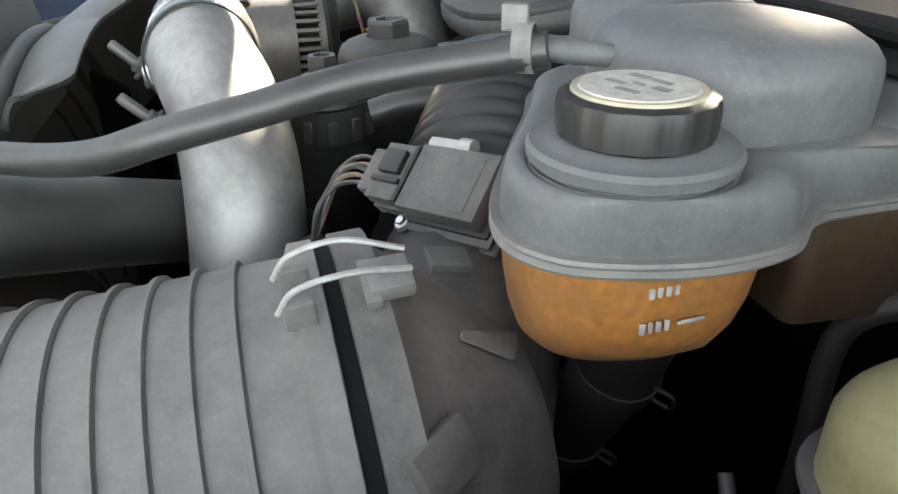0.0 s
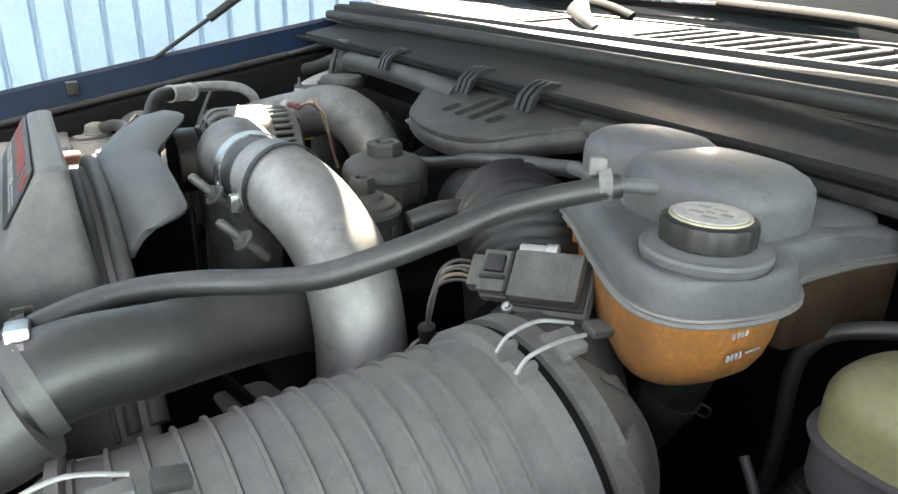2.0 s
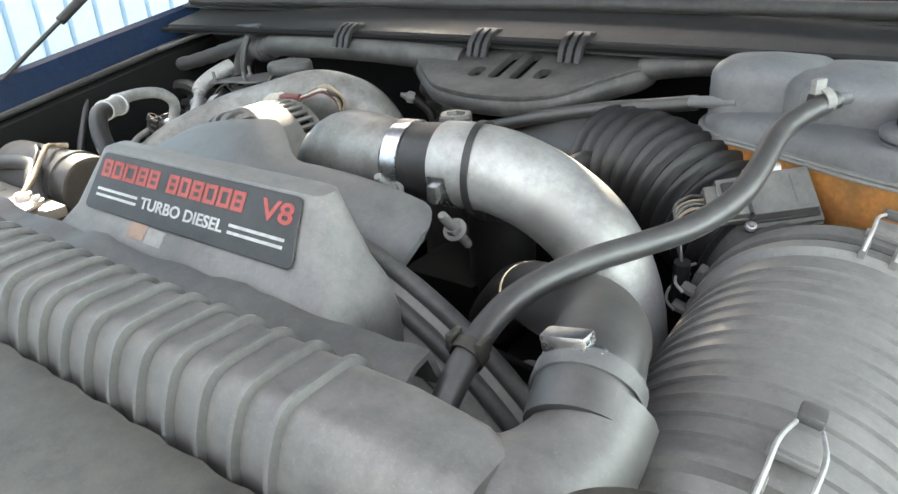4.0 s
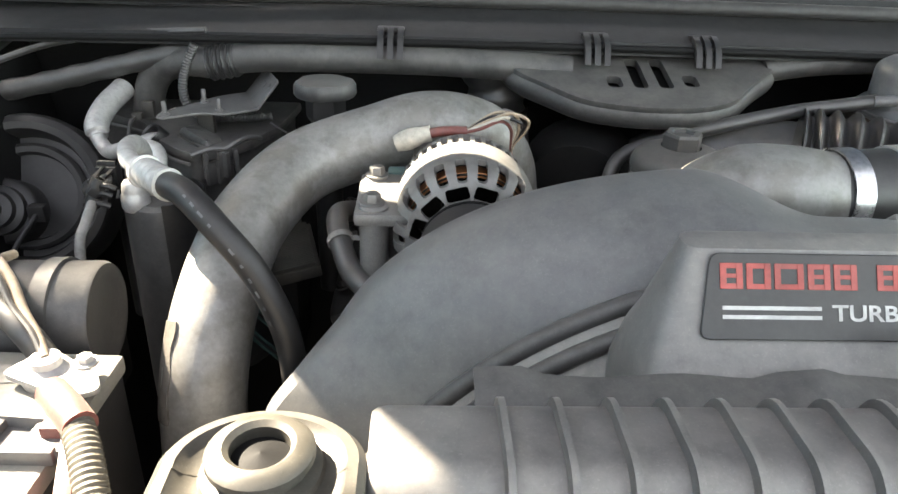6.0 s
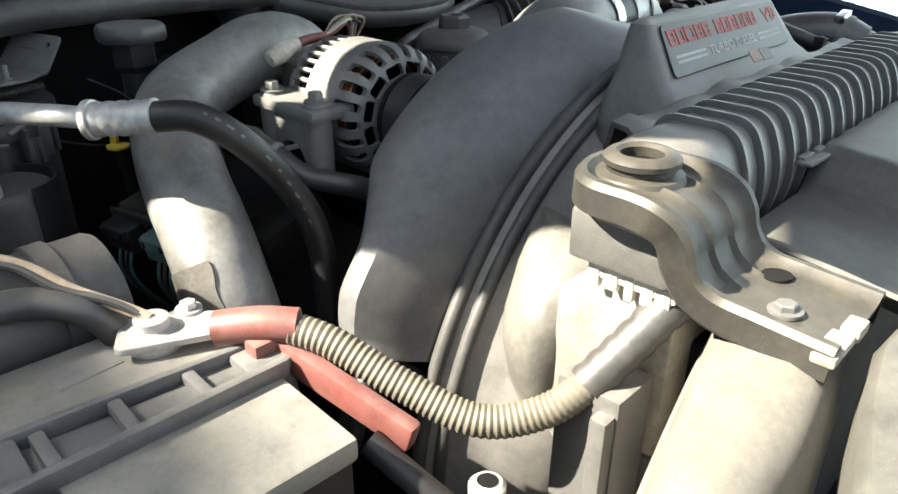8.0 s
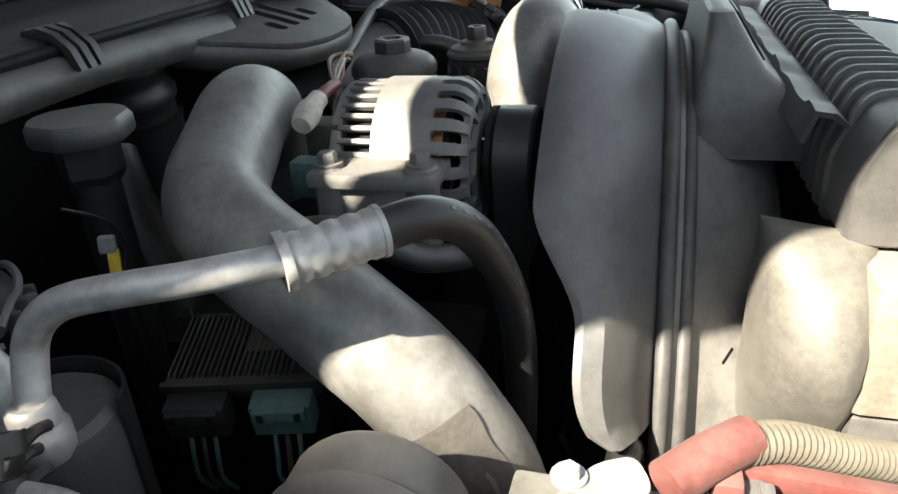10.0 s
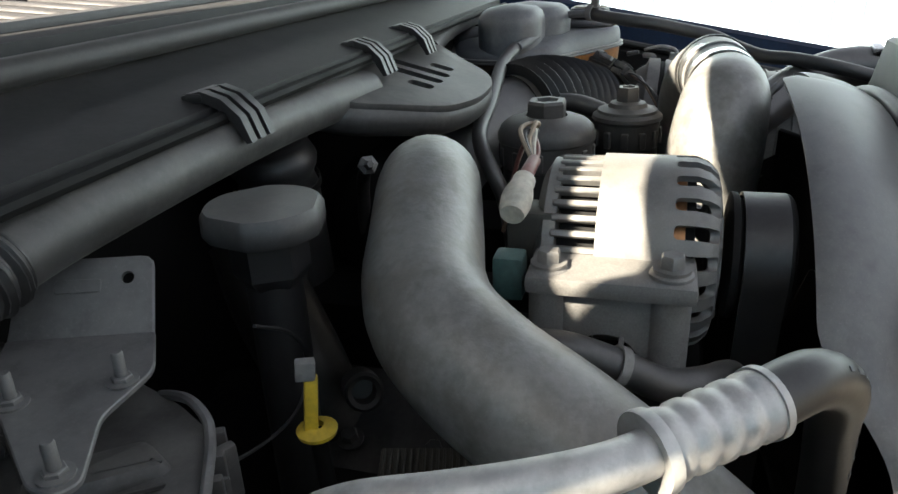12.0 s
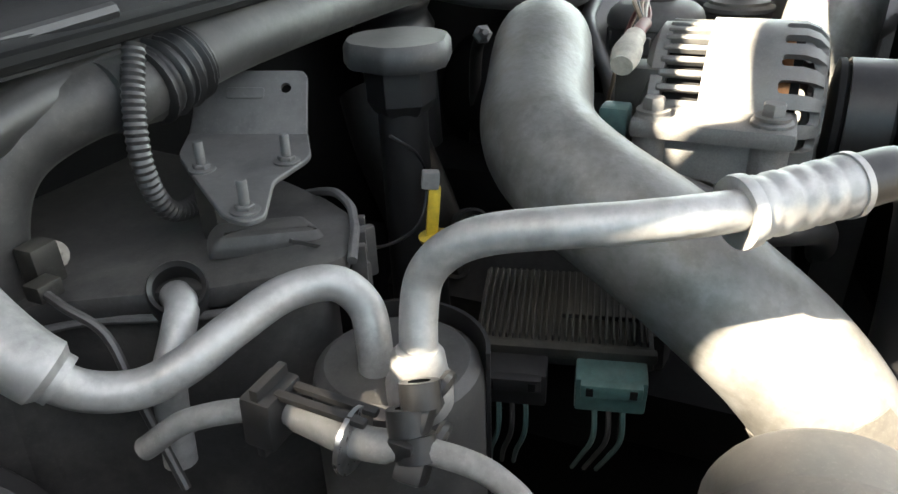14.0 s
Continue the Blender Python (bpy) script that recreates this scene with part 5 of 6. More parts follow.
def alternator():
    t = thing("alternator", (-0.135, 0.44, 1.08), "cast aluminium alternator with slotted end housings", "alternator")
    cx, cz = -0.135, 1.187
    m = frame_on((cx, 0.385, cz), (0, 1, 0))
    R = 0.066
    # solid drum with real slots left between cast bars
    part("stator", lathe([(R - 0.01, 0.012), (R - 0.01, 0.1), (0, 0.1)], m, 40), M["deep"], t)
    part("middle_band", lathe([(R - 0.009, 0.036), (R, 0.037), (R, 0.072), (R - 0.009, 0.073)], m, 60), M["alu"], t, "bare cast middle band")
    part("winding", lathe([(R - 0.013, 0.016), (R - 0.0095, 0.018), (R - 0.0095, 0.034), (R - 0.013, 0.036)], m, 40), M["copper"], t)
    cap_prof = [(R, 0.037), (R, 0.012), (R - 0.003, 0.004), (R - 0.009, -0.002), (R - 0.02, -0.005), (0.03, -0.007), (0.03, -0.002), (R - 0.02, 0.0), (R - 0.011, 0.003), (R - 0.006, 0.008), (R - 0.005, 0.013), (R - 0.005, 0.037), (R, 0.037)]
    slots = [box((0.019, 0.009, 0.03), m @ turn(0, 0, 360 * k / 22) @ at(R - 0.0015, 0, 0.01), 0.0035, 3) for k in range(22)]
    slots += [box((0.0125, 0.02, 0.03), m @ turn(0, 0, 360 * (k + 0.5) / 12) @ at(0.0455, 0, 0.0), 0.003, 2) for k in range(12)]
    part("front_housing", cut(lathe(cap_prof, m, 72), *slots), M["alu"], t, "slotted front housing")
    for k in range(38):
        a = 2 * math.pi * k / 38
        part("rear_fin", box((0.0048, 0.006, 0.03), m @ turn(0, 0, math.degrees(a)) @ at(R - 0.005, 0, 0.086) @ turn(0, 0, 90), 0.001, 1), M["alu"], t)
    part("rear_rim", lathe([(R - 0.012, 0.097), (R - 0.004, 0.098), (R - 0.004, 0.106), (R - 0.014, 0.112), (0, 0.112)], m, 48), M["alu"], t)
    part("regulator", box((0.03, 0.035, 0.075), at(-0.17, 0.498, 1.19), 0.004), M["bracket"], t)
    part("pulley", lathe([(0, -0.05), (0.041, -0.05), (0.043, -0.048), (0.043, -0.046), (0.039, -0.044), (0.039, -0.018), (0.043, -0.016), (0.043, -0.012), (0.03, -0.01), (0, -0.01)], m, 36), M["deep"], t)
    mount = join(box((0.05, 0.1, 0.012), at(-0.21, 0.445, 1.2), 0.004), cut(box((0.008, 0.08, 0.055), at(-0.222, 0.445, 1.17), 0.003), lathe([(0, -0.02), (0.022, -0.02), (0.022, 0.02), (0, 0.02)], frame_on((-0.222, 0.446, 1.145), (1, 0, 0)), 24)), lathe([(0.013, -0.07), (0.013, 0.008), (0.011, 0.01), (0, 0.01)], at(-0.218, 0.41, 1.2), 20), lathe([(0.012, -0.05), (0.012, 0.006), (0.01, 0.008), (0, 0.008)], at(-0.22, 0.482, 1.2), 20))
    part("mounting_ear", mount, M["ear_alu"], t, "grimy cast mounting bracket")
    for y, z in ((0.41, 1.211), (0.482, 1.209)):
        part("bolt", bolt((-0.219, y, z), (0, 0, 1), 0.0075, 0.009), M["alu"], t)
    part("terminal_boot", tube([(-0.202, 0.508, 1.232), (-0.192, 0.5078, 1.236), (-0.178, 0.507, 1.2415), (-0.168, 0.5065, 1.244)], lambda u, s: 0.0078 + 0.0025 * math.sin(min(1, u * 1.3) * math.pi), 16), M["cream"], t, "cream rubber terminal boot")
    part("boot_sleeve", tube([(-0.17, 0.5065, 1.2435), (-0.155, 0.506, 1.2465), (-0.133, 0.506, 1.247)], 0.005, 12), M["red"], t, "dull red cable sleeve")
    part("plug", box((0.02, 0.02, 0.03), at(-0.2, 0.51, 1.19), 0.003), M["green"], t)
    for k in range(5):
        a = 0.004 * k
        part("wire", tube([(-0.135, 0.506, 1.246), (-0.12 + a, 0.505 + a, 1.25 + 0.003 * k), (-0.1 + 1.5 * a, 0.512, 1.256 + 0.004 * (k % 3)), (-0.088 + a, 0.522, 1.245), (-0.085, 0.53, 1.22), (-0.08, 0.54, 1.17)], 0.0018, 6, 6), (M["red"], M["cream"], M["lead"], M["hose"], M["lead"])[k], t)
    return t


alternator()


def drive_belt():
    t = thing("drive_belt", (-0.12, 0.352, 1.0), "black ribbed drive belt over the alternator pulley", "belt")
    run = [(-0.135 + 0.0435 * math.cos(a), 1.187 + 0.0435 * math.sin(a)) for a in [radians(-20 + 10 * i) for i in range(23)]] + [(-0.16, 1.0)]
    part("backing", thicken(loft([[(x, y, z) for y in (0.339, 0.366)] for x, z in run], closed=False, caps=False), 0.002), M["hose"], t)
    for k in range(5):
        part("rib", sweep([Vector((-0.135 + (x + 0.135) * 0.965, 0.3415 + 0.0055 * k, 1.187 + (z - 1.187) * 0.965)) for x, z in run], 0.0014, 6), M["hose"], t)


drive_belt()


def firewall_fittings():
    t = thing("firewall_duct", (-0.07, 0.745, 1.0), "grey rubber duct standing at the firewall", "duct")
    part("tube", tube([(-0.09, 0.742, 1.262), (-0.082, 0.744, 1.23), (-0.07, 0.746, 1.17), (-0.055, 0.748, 1.06)], lambda u, s: 0.036 + 0.003 * math.sin(u * 40) * (u < 0.3), 24, 8), M["rubber"], t)
    part("band_clamp", ring_clip((-0.076, 0.745, 1.2), (0.2, 0.02, -1), 0.0375, 0.007), M["bracket"], t)
    s = thing("pressure_sensor", (-0.072, 0.660, 1.099), "small grey sensor on the engine behind the pipe", "sensor")
    p = Vector((-0.072, 0.660, 1.219))
    part("body", lathe([(0.0, 0.0), (0.0075, 0.0), (0.0085, 0.002), (0.0085, 0.009), (0.005, 0.012), (0.003, 0.02), (0, 0.02)], frame_on(p, (-0.75, -0.5, 0.3)), 6), M["plate_grey"], s, "grey hexagonal body", 20)
    part("stem", tube([p, p + Vector((0.02, 0.014, -0.03)), p + Vector((0.03, 0.02, -0.12))], 0.006, 10, 4), M["grime"], s)


firewall_fittings()
solo("engine_wire", tube([(-0.344, 0.61, 1.219), (-0.312, 0.61, 1.197), (-0.299, 0.61, 1.174), (-0.313, 0.61, 1.15), (-0.35, 0.61, 1.153), (-0.399, 0.61, 1.173), (-0.447, 0.61, 1.202)], 0.0011, 6, 6), M["hose"], "thin black wire looped behind the dipstick", "wire")


def coolant_hose():
    t = thing("coolant_hose", (-0.22, 0.4, 1.1), "grey rubber hose curving under the alternator bracket", "hose")
    part("tube", tube([(-0.215, 0.53, 1.15), (-0.243, 0.5, 1.163), (-0.256, 0.468, 1.172), (-0.251, 0.436, 1.161), (-0.24, 0.409, 1.145), (-0.225, 0.386, 1.14), (-0.195, 0.368, 1.128), (-0.15, 0.36, 1.09)], 0.0105, 18), M["rubber"], t)
    part("spring_clamp", join(ring_clip((-0.251, 0.436, 1.161), (0.3, -0.85, -0.4), 0.0112, 0.006), box((0.03, 0.003, 0.005), at(-0.232, 0.436, 1.164), 0.001)), M["plate_grey"], t, "flat spring clamp")


coolant_hose()


solo("lower_hose", tube([(-0.318, 0.262, 0.96), (-0.3, 0.258, 1.012), (-0.27, 0.254, 1.014), (-0.238, 0.25, 0.975), (-0.206, 0.25, 0.9)], 0.012, 14), M["hose"], "dusty black hose arching below the shroud", "hose")


def hot_pipe():
    t = thing("charge_air_pipe", (-0.36, 0.24, 0.93), "grey dusty charge air pipe bending past the alternator", "pipe")
    pts = [(-0.075, 0.61, 1.13), (-0.083, 0.603, 1.175), (-0.105, 0.592, 1.212), (-0.14, 0.581, 1.228), (-0.18, 0.57, 1.2305), (-0.225, 0.558, 1.219), (-0.262, 0.548, 1.209), (-0.293, 0.531, 1.2), (-0.317, 0.5, 1.188), (-0.336, 0.457, 1.172), (-0.347, 0.421, 1.152), (-0.354, 0.387, 1.128), (-0.359, 0.36, 1.098), (-0.362, 0.335, 1.05), (-0.364, 0.32, 0.95)]
    part("pipe", tube(pts, 0.0365, 32), M["spipe"], t, "weathered grey bent pipe")
    # a torn flap of tape round the outer side only
    line = spline([(-0.3575, 0.369, 1.11), (-0.361, 0.347, 1.075), (-0.3625, 0.332, 1.04)], 6)
    rings = []
    for i, p in enumerate(line):
        w = (line[min(i + 1, len(line) - 1)] - line[max(i - 1, 0)]).normalized()
        u = (Vector((-1, 0, 0)) - w * w.dot(Vector((-1, 0, 0)))).normalized()
        v = w.cross(u)
        lo, hi = radians(-70 + 2 * math.sin(i * 2.1)), radians(58 + 2 * math.sin(i * 1.3))
        if v.y > 0:
            v = -v
        rings.append([p + (u * math.cos(lo + (hi - lo) * k / 18) + v * math.sin(lo + (hi - lo) * k / 18)) * (0.0375 + 0.0005 * max(0, k - 15) + 0.0003 * math.sin(k * 2.4 + i)) for k in range(19)])
    part("tape_patch", thicken(loft(rings, closed=False, caps=False), 0.0012), M["tape"], t, "torn patch of grey tape")
    return t


hot_pipe()


def harness_trough():
    t = thing("harness_trough", (0.0, 0.69, 1.2), "dusty grey plastic trough along the cowl with black clips", "trough")
    pts = [(-0.45, 0.703, 1.26), (-0.42, 0.7, 1.262), (-0.36, 0.695, 1.27), (-0.2, 0.693, 1.272), (-0.1, 0.69, 1.27), (0.0, 0.685, 1.266)]
    part("conduit", tube([(x, y, z + 0.003) for x, y, z in pts], 0.0175, 18), M["tray"], t, "dusty round conduit")
    out = round_outline([(-0.09, 0.725), (-0.07, 0.675), (-0.034, 0.645), (0.0, 0.614), (0.06, 0.6), (0.13, 0.602), (0.175, 0.618), (0.21, 0.66), (0.252, 0.7), (0.256, 0.73)], [0.01, 0.03, 0.03, 0.03, 0.03, 0.03, 0.03, 0.03, 0.02, 0.004], 4)
    tilt = at(0, 0.66, 1.235) @ turn(15, 0, 0)
    flat = [(x, (y - 0.66) * 1.035) for x, y in out]
    tray = slab(flat, 0.009, tilt @ at(0, 0, 0.025), 0.003, 2)
    holes = []
    for x, w, y, h in ((0.0445, 0.018, 0.655, 0.026), (0.074, 0.017, 0.677, 0.07), (0.104, 0.017, 0.678, 0.07), (0.135, 0.018, 0.661, 0.026)):
        holes.append(slab(round_outline([(x - w / 2, y - 0.66 - h / 2), (x + w / 2, y - 0.66 - h / 2), (x + w / 2, y - 0.66 + h / 2), (x - w / 2, y - 0.66 + h / 2)], w * 0.4), 0.09, tilt @ at(0, 0, -0.03)))
    body = part("tray", cut(tray, *holes), M["tray"], t, "flat dusty tray with four slots")
    # black filler stands in for the shade inside the slots
    part("slot_shadow_box", slab([(x * 0.7 + 0.027, y * 0.72 + 0.006) for x, y in flat], 0.02, tilt @ at(0, 0, 0.0), 0.002, 1), M["deep"], body, "black box that paints the shade below the slots")
    edge = [tilt @ Vector((x + (0.085 - x) * 0.07, y + (0.04 - y) * 0.12, 0.017)) for x, y in flat[2:-5]]
    part("front_lip", sweep(spline(edge, 2), 0.0155, 16), M["tray"], body, "thick rounded front lip")
    part("tape_wrap", tube([(-0.428, 0.7, 1.2625), (-0.412, 0.699, 1.2655), (-0.394, 0.698, 1.269)], lambda u, s: 0.0195 + 0.0012 * math.sin(s * 700) + 0.0008 * math.sin(s * 1900), 18, 16), M["black"], t, "black tape wrapped round the conduit")
    # black tube paints the shade of the gap below the cowl panel
    part("gap_shade", tube([(-0.7, 0.7, 1.286), (-0.5, 0.69, 1.292), (-0.2, 0.687, 1.2955), (0.1, 0.686, 1.296), (0.4, 0.69, 1.294), (0.7, 0.7, 1.286)], 0.0045, 8, 4), M["deep"], t, "black tube standing in for the dark gap")
    part("rear_strip", tube([(0.24, 0.7, 1.272), (0.32, 0.705, 1.282), (0.45, 0.71, 1.285), (0.6, 0.72, 1.28), (0.7, 0.73, 1.27)], 0.014, 14), M["tray"], t)
    for x in (-0.214, 0.028, 0.16):
        prof = [(0.714, 1.3), (0.714, 1.3085), (0.7, 1.3115), (0.686, 1.307), (0.674, 1.296), (0.668, 1.28), (0.672, 1.279), (0.68, 1.292), (0.69, 1.301), (0.7, 1.3045)]
        c = part("clip", box((0.032, 0.012, 0.006), at(x, 0.705, 1.3075), 0.002), M["black"], t, "black plastic edge clip")
        for d in (-0.0115, 0.0, 0.0115):
            part("prong", loft([[(x + d - 0.0035, y, z) for y, z in prof], [(x + d + 0.0035, y, z) for y, z in prof]]), M["black"], c)
    return t


harness_trough()

# ---- passenger side: air conditioning, heater box, batteries ----
M["print"] = material("rubbed white print", (0.11, 0.115, 0.12), 0.6, bump=0)


def ac_line():
    t = thing("refrigerant_line", (-0.42, 0.48, 0.95), "aluminium refrigerant line crimped to a black hose", "pipe")
    pts = [(-0.474, 0.533, 1.14), (-0.472, 0.533, 1.168), (-0.464, 0.536, 1.188), (-0.458, 0.535, 1.204), (-0.456, 0.525, 1.217), (-0.455, 0.508, 1.2265), (-0.45, 0.48, 1.232), (-0.441, 0.455, 1.234), (-0.428, 0.431, 1.235), (-0.406, 0.411, 1.232)]
    part("tube", tube(pts, 0.0083, 20), M["tubeline"], t, "dull aluminium tube")
    ax = Vector((0.026, -0.031, 0.003)).normalized()
    p = Vector((-0.411, 0.4165, 1.2318))
    m = frame_on(p, ax)
    prof = [(0.0, -0.002), (0.012, -0.002), (0.0131, 0.0)]
    for k in range(4):
        prof += [(0.0131, 0.004 + 0.0098 * k), (0.0122, 0.0062 + 0.0098 * k), (0.0122, 0.0078 + 0.0098 * k), (0.0131, 0.0098 + 0.0098 * k)]
    prof += [(0.0128, 0.0455), (0.011, 0.0465)]
    part("crimp_sleeve", lathe(prof, m, 32), M["tubeline"], t, "crimped aluminium sleeve")
    part("collar", lathe([(0.0085, -0.006), (0.0148, -0.006), (0.0152, -0.004), (0.0148, -0.001), (0.0085, 0.0)], m, 32), M["tubeline"], t, "bright flared collar")
    part("end_ring", lathe([(0.0112, 0.044), (0.0138, 0.044), (0.0138, 0.047), (0.0112, 0.047)], m, 32), M["tubeline"], t, "pale ring at the hose end")
    e = p + ax * 0.044
    hose = [e, (-0.362, 0.362, 1.235), (-0.338, 0.346, 1.217), (-0.307, 0.337, 1.178), (-0.286, 0.33, 1.13), (-0.28, 0.328, 1.07), (-0.285, 0.33, 0.98)]
    part("hose", tube(hose, 0.0115, 20), M["hose"], t, "black refrigerant hose")
    part("nut", lathe([(0.0, -0.02), (0.0125, -0.02), (0.0145, -0.016), (0.0145, -0.004), (0.0125, -0.001), (0.0125, 0.001), (0.0115, 0.009), (0.009, 0.012), (0, 0.012)], at(-0.473, 0.533, 1.166), 24), M["tubeline"], t, "two-step aluminium fitting")
    # rubbed white lettering along the hose, as bars
    line = spline(hose, 8)
    for k in range(11):
        i = 10 + k * 2
        q, w = line[i], (line[i + 1] - line[i - 1]).normalized()
        side = (Vector((-0.55, -0.35, 0.75)) - w * Vector((-0.55, -0.35, 0.75)).dot(w)).normalized()
        if k not in (4,):
            part("print_bar", box((0.003 + 0.0015 * (k % 3), 0.002, 0.0004), frame_on(q + side * 0.01158, side, w) @ turn(0, 0, 90)), M["print"], t)
    return t


ac_line()


def accumulator():
    t = thing("accumulator", (-0.452, 0.555, 0.9), "black air conditioning accumulator can with two lines", "canister")
    c = at(-0.452, 0.555, 0)
    part("can", lathe([(0, 1.153), (0.034, 1.153), (0.039, 1.149), (0.041, 1.14), (0.042, 0.9), (0, 0.9)], c, 40), M["plastic"], t)
    part("wrap", thicken(lathe([(0.0435, 1.06), (0.0435, 1.158)], c, 30, arc=(radians(-75), radians(60))), 0.002), M["hose"], t, "black insulating wrap")
    pts = [(-0.464, 0.56, 1.14), (-0.461, 0.561, 1.164), (-0.456, 0.567, 1.181), (-0.4605, 0.579, 1.193), (-0.476, 0.594, 1.1935), (-0.5, 0.604, 1.188), (-0.519, 0.613, 1.181), (-0.533, 0.626, 1.1755), (-0.546, 0.64, 1.18), (-0.556, 0.65, 1.193)]
    part("second_line", tube(pts, 0.0082, 18), M["tubeline"], t, "bent aluminium line")
    part("sleeve", tube([(-0.55, 0.646, 1.186), (-0.555, 0.658, 1.198), (-0.552, 0.685, 1.212), (-0.542, 0.72, 1.225)], lambda u, d: 0.0105 if u < 0.06 else 0.0135, 20, 5), M["tubeline"], t, "thick crimped sleeve")
    thin = [(-0.54, 0.625, 1.15), (-0.53, 0.605, 1.164), (-0.515, 0.574, 1.166), (-0.516, 0.538, 1.163), (-0.508, 0.51, 1.16), (-0.505, 0.485, 1.152), (-0.508, 0.468, 1.13), (-0.51, 0.462, 1.05)]
    part("thin_line", tube(thin, lambda u, d: 0.0066 if 0.25 < u < 0.42 else 0.005, 14), M["plate_grey"], t, "thin aluminium line")
    w = Vector((0.0, -1, -0.06)).normalized()
    blk = frame_on((-0.5155, 0.577, 1.166), w)
    qc = part("quick_connect", box((0.022, 0.024, 0.014), blk, 0.002), M["black"], t, "black plastic quick-connect")
    for d in (0.013, -0.013):
        part("ear", box((0.02, 0.008, 0.004), blk @ at(0, d, 0.0), 0.001), M["black"], qc)
    for dx, dy in ((0.007, 0.009), (-0.002, 0.011)):
        part("prong", box((0.004, 0.003, 0.04), blk @ at(dx, dy, 0.024), 0.001), M["black"], qc)
    part("washer", lathe([(0.005, -0.001), (0.0135, -0.001), (0.0135, 0.001), (0.005, 0.001)], frame_on((-0.516, 0.54, 1.163), w), 28), M["steel"], t, "pale washer")
    for p, a in (((-0.511, 0.521, 1.163), 0), ((-0.505, 0.518, 1.172), 50), ((-0.513, 0.517, 1.153), -40)):
        part("line_clip", join(box((0.012, 0.01, 0.012), frame_on(p, w) @ turn(0, 0, a), 0.0025), lathe([(0.0045, -0.005), (0.008, -0.005), (0.008, 0.005), (0.0045, 0.005)], frame_on(Vector(p) + Vector((0.004, 0.0, 0.008)), (0.5, 0.3, 1)), 14), tube([Vector(p), Vector(p) + Vector((0.012, -0.006, 0.008)), Vector(p) + Vector((0.022, -0.004, 0.004))], 0.003, 8, 4)), M["black"], t, "black line clip")


accumulator()




def stud_bracket():
    t = thing("mounting_plate", (-0.42, 0.655, 1.19), "dusty steel plate with three studs", "plate")
    # flat plate through its three studs
    u = Vector((0.612, -0.79, -0.028)).normalized()   # from one upper stud to the other
    w = Vector((-0.001, -0.036, 0.999))
    v = w.cross(u).normalized()
    w = u.cross(v)
    m = Matrix((u, v, w)).transposed().to_4x4()
    m.translation = Vector((-0.4187, 0.6537, 1.2205))
    out = [(0.0347, 0.0404), (-0.0311, 0.0575), (-0.0345, 0.024), (-0.0095, -0.057), (0.0, -0.0655), (0.0085, -0.0612), (0.0134, -0.0229), (0.0338, 0.0052)]
    part("plate", slab(round_outline(out, [0.001, 0.001, 0.008, 0.006, 0.006, 0.004, 0.005, 0.007], 3), 0.003, m, 0.0006, 1), M["plate"], t, "flat dusty plate")
    up = m @ at(0.0018, 0.049, 0.0015) @ turn(0, 0, -14.5) @ turn(48, 0, 0) @ at(0, 0, -0.0015)
    hole = lathe([(0, -0.01), (0.0032, -0.01), (0.0032, 0.02), (0, 0.02)], up @ at(0.02, 0.029, 0), 14)
    tab = part("bent_tab", cut(slab(round_outline([(-0.0335, 0.0), (0.0335, 0.0), (0.032, 0.04), (-0.031, 0.04)], [0.001, 0.001, 0.006, 0.006], 3), 0.003, up, 0.0006, 1), hole), M["plate"], t, "upper tab bent upwards")
    part("embossed_slot", slab(round_outline([(-0.014, 0.022), (0.008, 0.022), (0.008, 0.029), (-0.014, 0.029)], 0.002), 0.001, up @ at(0, 0, 0.003), 0.0004, 1), M["plate"], tab)
    for a, b in ((-0.0209, 0), (0.0209, 0), (0, -0.054)):
        p = m @ Vector((a, b, 0.003))
        part("stud", join(lathe([(0.0026, 0), (0.0026, 0.014), (0.0021, 0.015), (0, 0.015)], frame_on(p, w), 12), bolt(p, w, 0.0046, 0.0035)), M["plate"], t, "threaded stud with nut")
    part("leg", box((0.02, 0.012, 0.2), at(-0.43, 0.665, 1.12), 0.003), M["bracket"], t)
    return t


stud_bracket()


